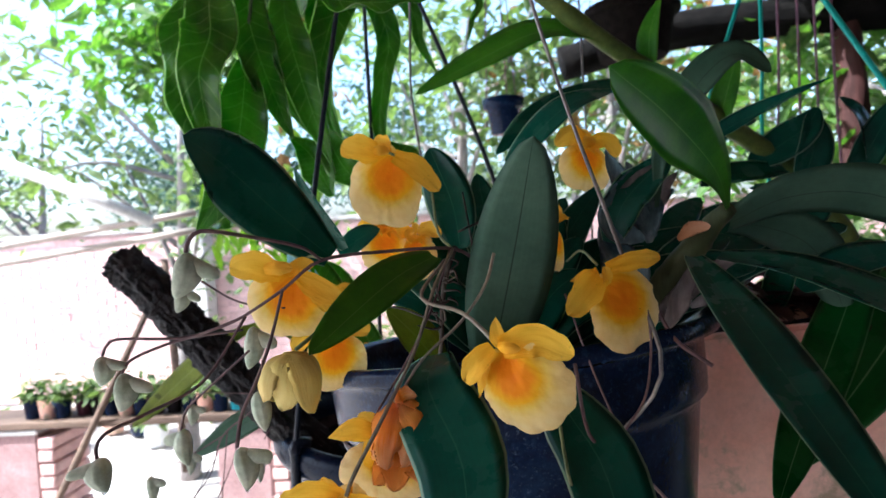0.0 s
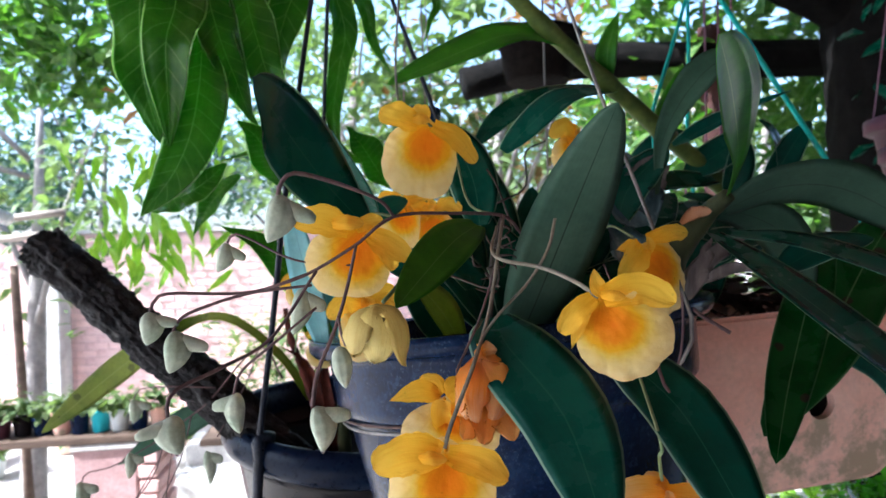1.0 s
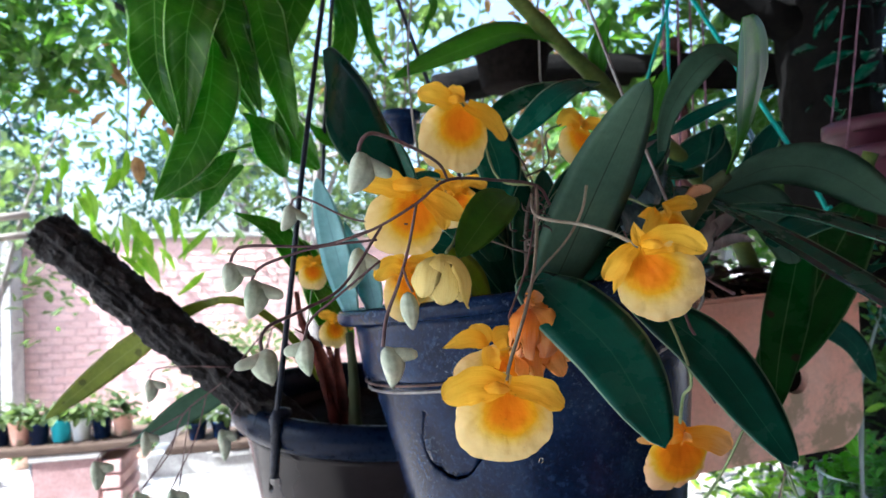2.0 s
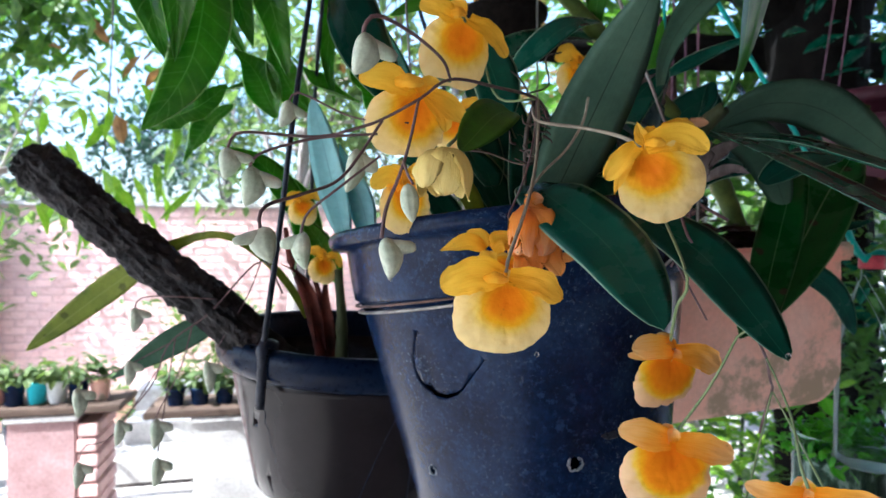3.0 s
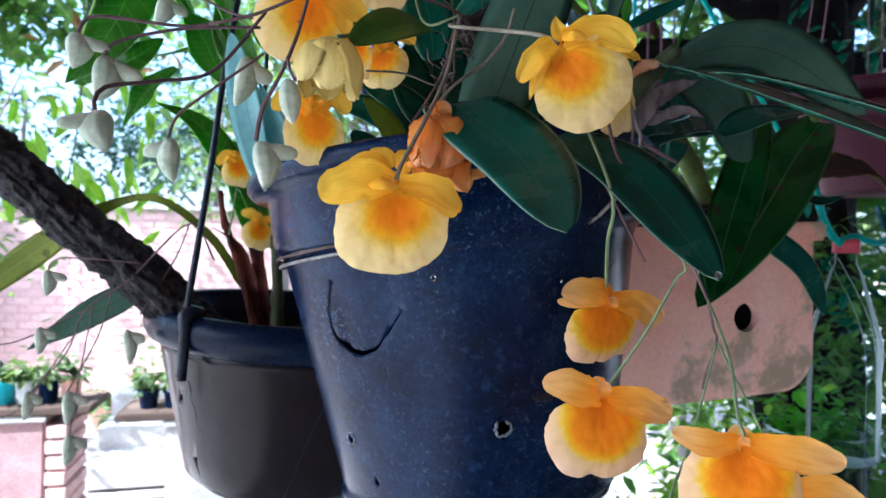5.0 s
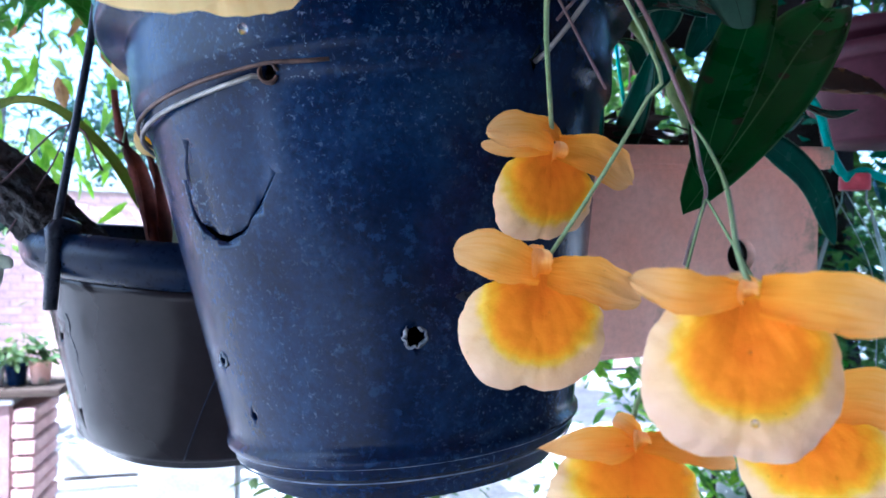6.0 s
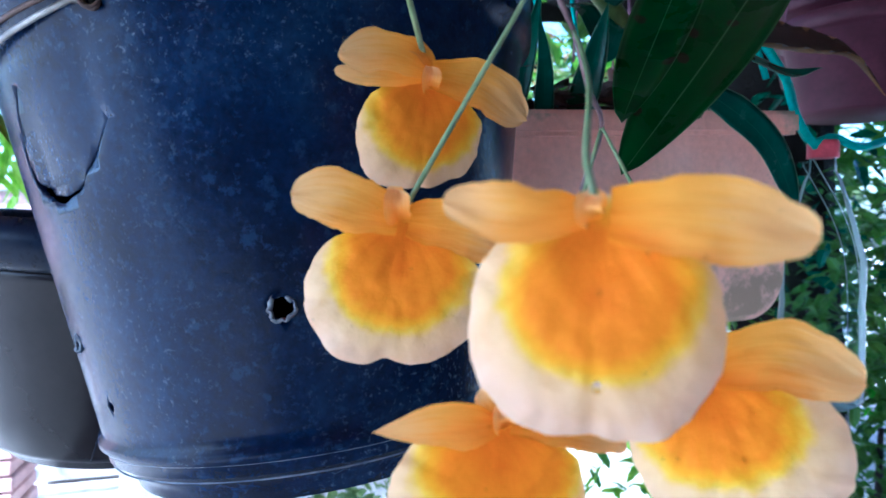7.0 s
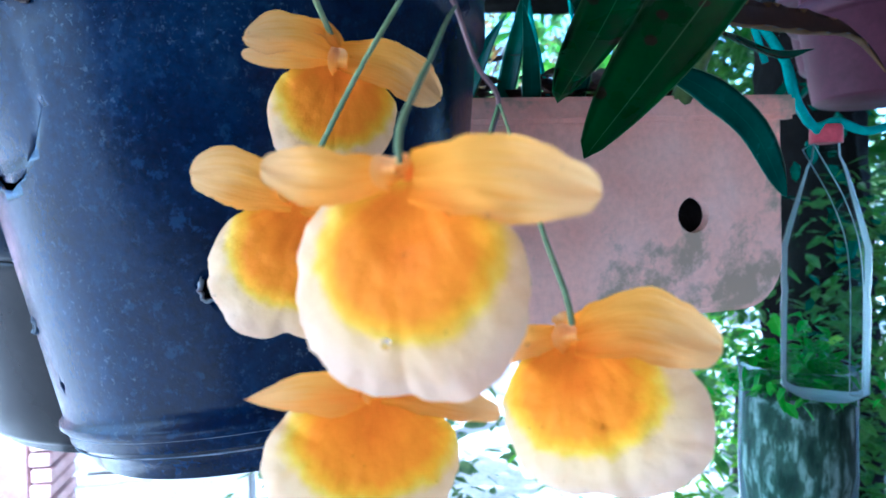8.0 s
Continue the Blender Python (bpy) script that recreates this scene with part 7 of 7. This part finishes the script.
def pot_plant(x, y, z, r, high, mat, leafy, label, seed, size=0.07):
    pot = thing("pot_plant", (x, y, z), label, "pot plant", group="pot plants on the planks")
    m = Matrix.Translation((x, y, z))
    part("pot", lathe([(0, 0), (r * 0.75, 0), (r * 0.78, 0.004), (r, high - 0.014), (r * 1.06, high - 0.012), (r * 1.06, high), (r * 0.95, high), (r * 0.9, high * 0.85), (0, high * 0.85)], 20, m), mat, pot)
    scatter_leaves(70, lambda g: Vector((x + g.normal(0, r * 0.6), y + g.normal(0, r * 0.6), z + high + abs(g.normal(0, 0.05)))), size, seed, 0.5, 0.4, "foliage", leafy, pot)


rng = random.Random(8)
for k in range(17):
    x = P1.x + 0.02 + (P3.x - P1.x + 0.05) * k / 16
    mat = [POT_BLACK, CLAY, POT_BLACK, CLAY_RED, POT_GREY][k % 5]
    near_blue = x - Vector((-1.4276, 3.3000, 0.6129)).x
    if abs(near_blue) < 0.045:
        mat = CUP_BLUE
    elif abs(near_blue - 0.11) < 0.05:
        mat = CUP_WHITE
    what = {CUP_BLUE: "turquoise plastic", CUP_WHITE: "white plastic", CLAY: "clay", CLAY_RED: "dark red"}.get(mat, "black plastic")
    pot_plant(x, PIER_Y + 0.10 + rng.uniform(-0.02, 0.04), P2.z + 0.036, 0.048, rng.uniform(0.09, 0.12), mat, LEAF_FAR, "small leafy plant in a " + what + " pot on a plank", 100 + k)
for k in range(5):
    pot_plant(P4.x - 0.10 + k * 0.12, PIER_Y + 0.12, P4.z + 0.036, 0.05, 0.09, POT_BLACK, LEAF_FAR, "small leafy plant in a black plastic pot on a plank", 140 + k)
for k in range(14):
    pot_plant(-4.6 + k * 0.33, 5.6 + 0.3 * math.sin(k * 2.3), GROUND_Z, 0.11, 0.22, [CLAY, POT_BLACK, CUP_WHITE][k % 3], LEAF_FAR, "bushy plant in a pot standing along the garden wall", 160 + k, 0.13)


# ---- steps, poles ----
for k in range(3):
    tagged(part("step", block((1.6, 0.34, 0.16 + 0.15 * k), (-0.55, 4.6 + 0.34 * k, GROUND_Z + (0.16 + 0.15 * k) / 2), 0.01), CONCRETE, smooth=False), "pale sunlit concrete garden step", "step", group="garden steps")
tagged(part("white_pole", tube([(-3.0889, 2.6000, 2.4035), (-1.3908, 2.6200, 1.6117)], 0.027, 0.026, 12, 6), WHITE_PIPE), "white plastic pole slanting across the garden", "pole")
for a, b in (((-3.2505, 2.6500, 1.4198), (-1.2089, 2.6600, 1.6401)), ((-3.3443, 2.7200, 1.3438), (-1.2429, 2.7200, 1.5630))):
    tagged(part("rail", tube([a, b], 0.017, 0.015, 10, 12, 0.1), WOOD_PALE), "pale peeled wooden garden rail", "rail", group="garden rails")
fence_end = Vector((-3.2527, 2.7000, 1.4466))
tagged(part("post", tube([Vector((fence_end.x, 2.70, GROUND_Z - 0.1)), Vector((fence_end.x, 2.70, 2.3))], 0.05, 0.045, 12, 12, 0.1), WOOD), "rough wooden post carrying the garden rails", "post", group="garden posts")
tagged(part("wooden_pole", tube([(-1.8641, 3.4000, 1.1532), Vector((-1.8641, 3.4000, 1.1532)) + (Vector((-2.0582, 3.3000, 0.7326)) - Vector((-1.8641, 3.4000, 1.1532))) * 3.6], 0.018, 0.02, 10, 10, 0.1), WOOD), "thin leaning wooden garden pole", "pole")
tagged(part("wooden_pole", tube([(-2.2686, 4.4000, 1.4127), Vector((-2.2429, 4.4000, 0.6037)) + Vector((0.02, 0, -0.75))], 0.025, 0.03, 10, 10, 0.1), WOOD), "thin upright wooden garden pole", "pole")


# ---- trees and shrubs ----
def tree(at, high, spread, leaves, size, mat, seed, label, low=0.45, limbs=7):
    at = Vector(at)
    rng = np.random.default_rng(seed)
    ob = thing("tree", at, label, "tree", group="garden trees")
    top = at + Vector((0.1 * spread, 0, high * 0.8))
    part("trunk", tube([at - Vector((0, 0, 0.1)), at + Vector((0.05, 0, high * 0.3)), top], 0.05 * high ** 0.5, 0.02, 10, 14, 0.1), BARK_PALE, ob)
    ends = []
    for k in range(limbs):
        a = rng.uniform(0, 2 * math.pi)
        start = at + Vector((0.05, 0, high * rng.uniform(0.35, 0.7)))
        end = at + Vector((math.cos(a) * spread * rng.uniform(0.5, 1), math.sin(a) * spread * rng.uniform(0.5, 1), high * rng.uniform(low, 1.0)))
        part("limb", tube([start, (start + end) / 2 + Vector((0, 0, 0.15)), end], 0.012 * high ** 0.5, 0.005, 7, 8), BARK_PALE, ob)
        ends += [end, (start + end) / 2 + Vector((0, 0, 0.1)), start.lerp(end, 0.8)]
    clumps = [(e, rng.uniform(0.18, 0.42) * spread) for e in ends]

    def place(g):
        e, r = clumps[g.integers(len(clumps))]
        return e + Vector((g.normal(0, r * 0.55), g.normal(0, r * 0.55), g.normal(0, r * 0.5)))

    scatter_leaves(leaves, place, size, seed, 0.7, 0.48, "crown", mat, ob)


tree((-3.4, 8.6, GROUND_Z), 4.2, 1.9, 4600, 0.11, LEAF_HEDGE, 1, "leafy green garden tree behind the wall")
tree((-1.2, 9.2, GROUND_Z), 4.6, 2.0, 5200, 0.11, LEAF_HEDGE, 2, "leafy green garden tree behind the wall")
tree((1.2, 8.4, GROUND_Z), 4.4, 1.9, 4200, 0.12, LEAF_FAR, 3, "leafy green garden tree behind the wall")
tree((3.8, 8.6, GROUND_Z), 4.6, 2.1, 2600, 0.16, LEAF_FAR, 4, "leafy green garden tree behind the wall")
tree((6.8, 9.0, GROUND_Z), 4.6, 2.2, 2200, 0.18, LEAF_FAR, 5, "leafy green garden tree behind the wall")
tree((-6.6, 9.0, GROUND_Z), 4.6, 2.2, 2600, 0.12, LEAF_HEDGE, 6, "leafy green garden tree behind the wall")
tree((-2.3, 4.6, GROUND_Z), 3.4, 1.3, 1000, 0.11, LEAF_FAR, 7, "slender garden tree with light hanging leaves", 0.5)
tree((-0.2, 5.4, GROUND_Z), 4.2, 1.6, 2200, 0.14, LEAF_FAR, 9, "leafy garden tree with rusty young leaves", 0.5)
tree((0.9, 4.6, GROUND_Z), 3.8, 1.3, 600, 0.12, LEAF_RUSTY, 10, "garden tree with rusty brown leaves", 0.52)

tree((2.9, 4.4, GROUND_Z), 3.4, 1.6, 1700, 0.13, LEAF_FAR, 8, "shady garden tree beside the shelter", 0.3)


over = thing("tree", (-4.3, 3.5, GROUND_Z), "garden tree with dense drooping leaves near the shelter", "tree", group="garden trees")
part("trunk", tube([(-4.3, 3.5, -0.35), (-4.2, 3.5, 1.5), (-3.6, 3.4, 2.8), (-2.0, 3.2, 3.1), (-1.1, 3.05, 2.85)], 0.07, 0.025, 12, 20, 0.12), BARK, over)
part("limb", tube([(-1.9, 3.2, 3.1), (-1.2, 3.0, 2.7), (-0.7, 2.9, 2.45)], 0.025, 0.012, 8, 12, 0.12), BARK, over)
CROWN_AT = Vector((-1.3138, 3.0000, 2.5267))
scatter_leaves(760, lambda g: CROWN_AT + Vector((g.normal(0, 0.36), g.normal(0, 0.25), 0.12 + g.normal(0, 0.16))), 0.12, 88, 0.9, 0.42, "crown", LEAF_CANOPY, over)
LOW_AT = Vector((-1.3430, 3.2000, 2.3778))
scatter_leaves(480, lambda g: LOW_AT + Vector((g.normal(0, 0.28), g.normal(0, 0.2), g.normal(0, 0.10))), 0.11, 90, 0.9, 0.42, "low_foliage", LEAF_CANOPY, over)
scatter_leaves(16, lambda g: Vector((-0.85 + g.normal(0, 0.16), 3.0 + g.normal(0, 0.25), 2.25 + g.normal(0, 0.20))), 0.12, 89, 0.9, 0.42, "dry_foliage", LEAF_RUSTY, over)


# a hanging spray of lime-green leaves in the sun
spray = thing("tree_branch", (-0.8130, 2.3500, 3.0067), "sunlit twig with drooping lime-green leaves", "tree branch")
part("twig", tube([(-0.8130, 2.3500, 3.0067), (-0.7534, 2.3500, 2.3558), (-0.7762, 2.3500, 1.7585), (-0.8239, 2.3500, 1.4813)], 0.006, 0.002, 6, 16, 0.1), BARK, spray)
for k in range(64):
    g = random.Random(900 + k)
    f = g.random() ** 0.7
    p = Vector((-0.7754, 2.3500, 1.8577)).lerp(Vector((-0.8243, 2.3500, 1.4221)), f) + Vector((g.gauss(0, 0.12), g.gauss(0, 0.12), g.gauss(0, 0.03)))
    q = p + Vector((g.gauss(0, 0.03), g.gauss(0, 0.03), -g.uniform(0.07, 0.13)))
    leaf(spray, [p, p.lerp(q, 0.5) + Vector((0.012, -0.012, 0.006)), q], g.uniform(0.020, 0.034), (g.gauss(0, 0.5), -1, 0.3), [LEAF_LIME], shape="leaflet", cup=0.2, count=8, across=4, thin=True)


def shrub(at, spread, high, leaves, size, mat, seed, label):
    at = Vector(at)
    ob = thing("shrub", at, label, "shrub", group="garden shrubs")
    part("stem", tube([at - Vector((0, 0, 0.05)), at + Vector((0.02, 0, high * 0.5))], 0.02, 0.01, 7, 5, 0.1), BARK, ob)
    scatter_leaves(leaves, lambda g: at + Vector((g.normal(0, spread * 0.5), g.normal(0, spread * 0.35), high * g.beta(1.6, 1.3))), size, seed, 0.6, 0.42, "foliage", mat, ob)


shrub((1.05, 1.75, GROUND_Z), 0.45, 1.35, 300, 0.075, LEAF_LIME, 31, "loose bright green shrub beside the shelter")
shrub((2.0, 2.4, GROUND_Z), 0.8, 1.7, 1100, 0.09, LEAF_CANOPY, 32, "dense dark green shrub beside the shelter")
shrub((0.35, 2.6, GROUND_Z), 0.5, 0.9, 600, 0.09, LEAF_FAR, 33, "low bright green shrub in the sun")
shrub((3.2, 3.2, GROUND_Z), 0.9, 1.8, 1000, 0.1, LEAF_CANOPY, 34, "dense dark green shrub beside the shelter")
shrub(((2.5882, 3.4000, 0.0536)[0], 3.4, GROUND_Z), 0.5, 1.2, 700, 0.09, LEAF_LIME, 36, "low bright green shrub in the sun")
shrub(((3.8741, 3.6000, -0.1078)[0], 3.6, GROUND_Z), 0.6, 1.5, 700, 0.09, LEAF_FAR, 37, "low bright green shrub in the sun")
shrub(((1.9927, 1.7500, 1.1782)[0], 1.75, GROUND_Z), 0.32, 1.75, 1600, 0.075, LEAF_CANOPY, 38, "dense dark green shrub beside the shelter")
shrub((-0.9, 6.3, GROUND_Z), 0.6, 1.1, 500, 0.12, LEAF_FAR, 35, "low bright green shrub in the sun")
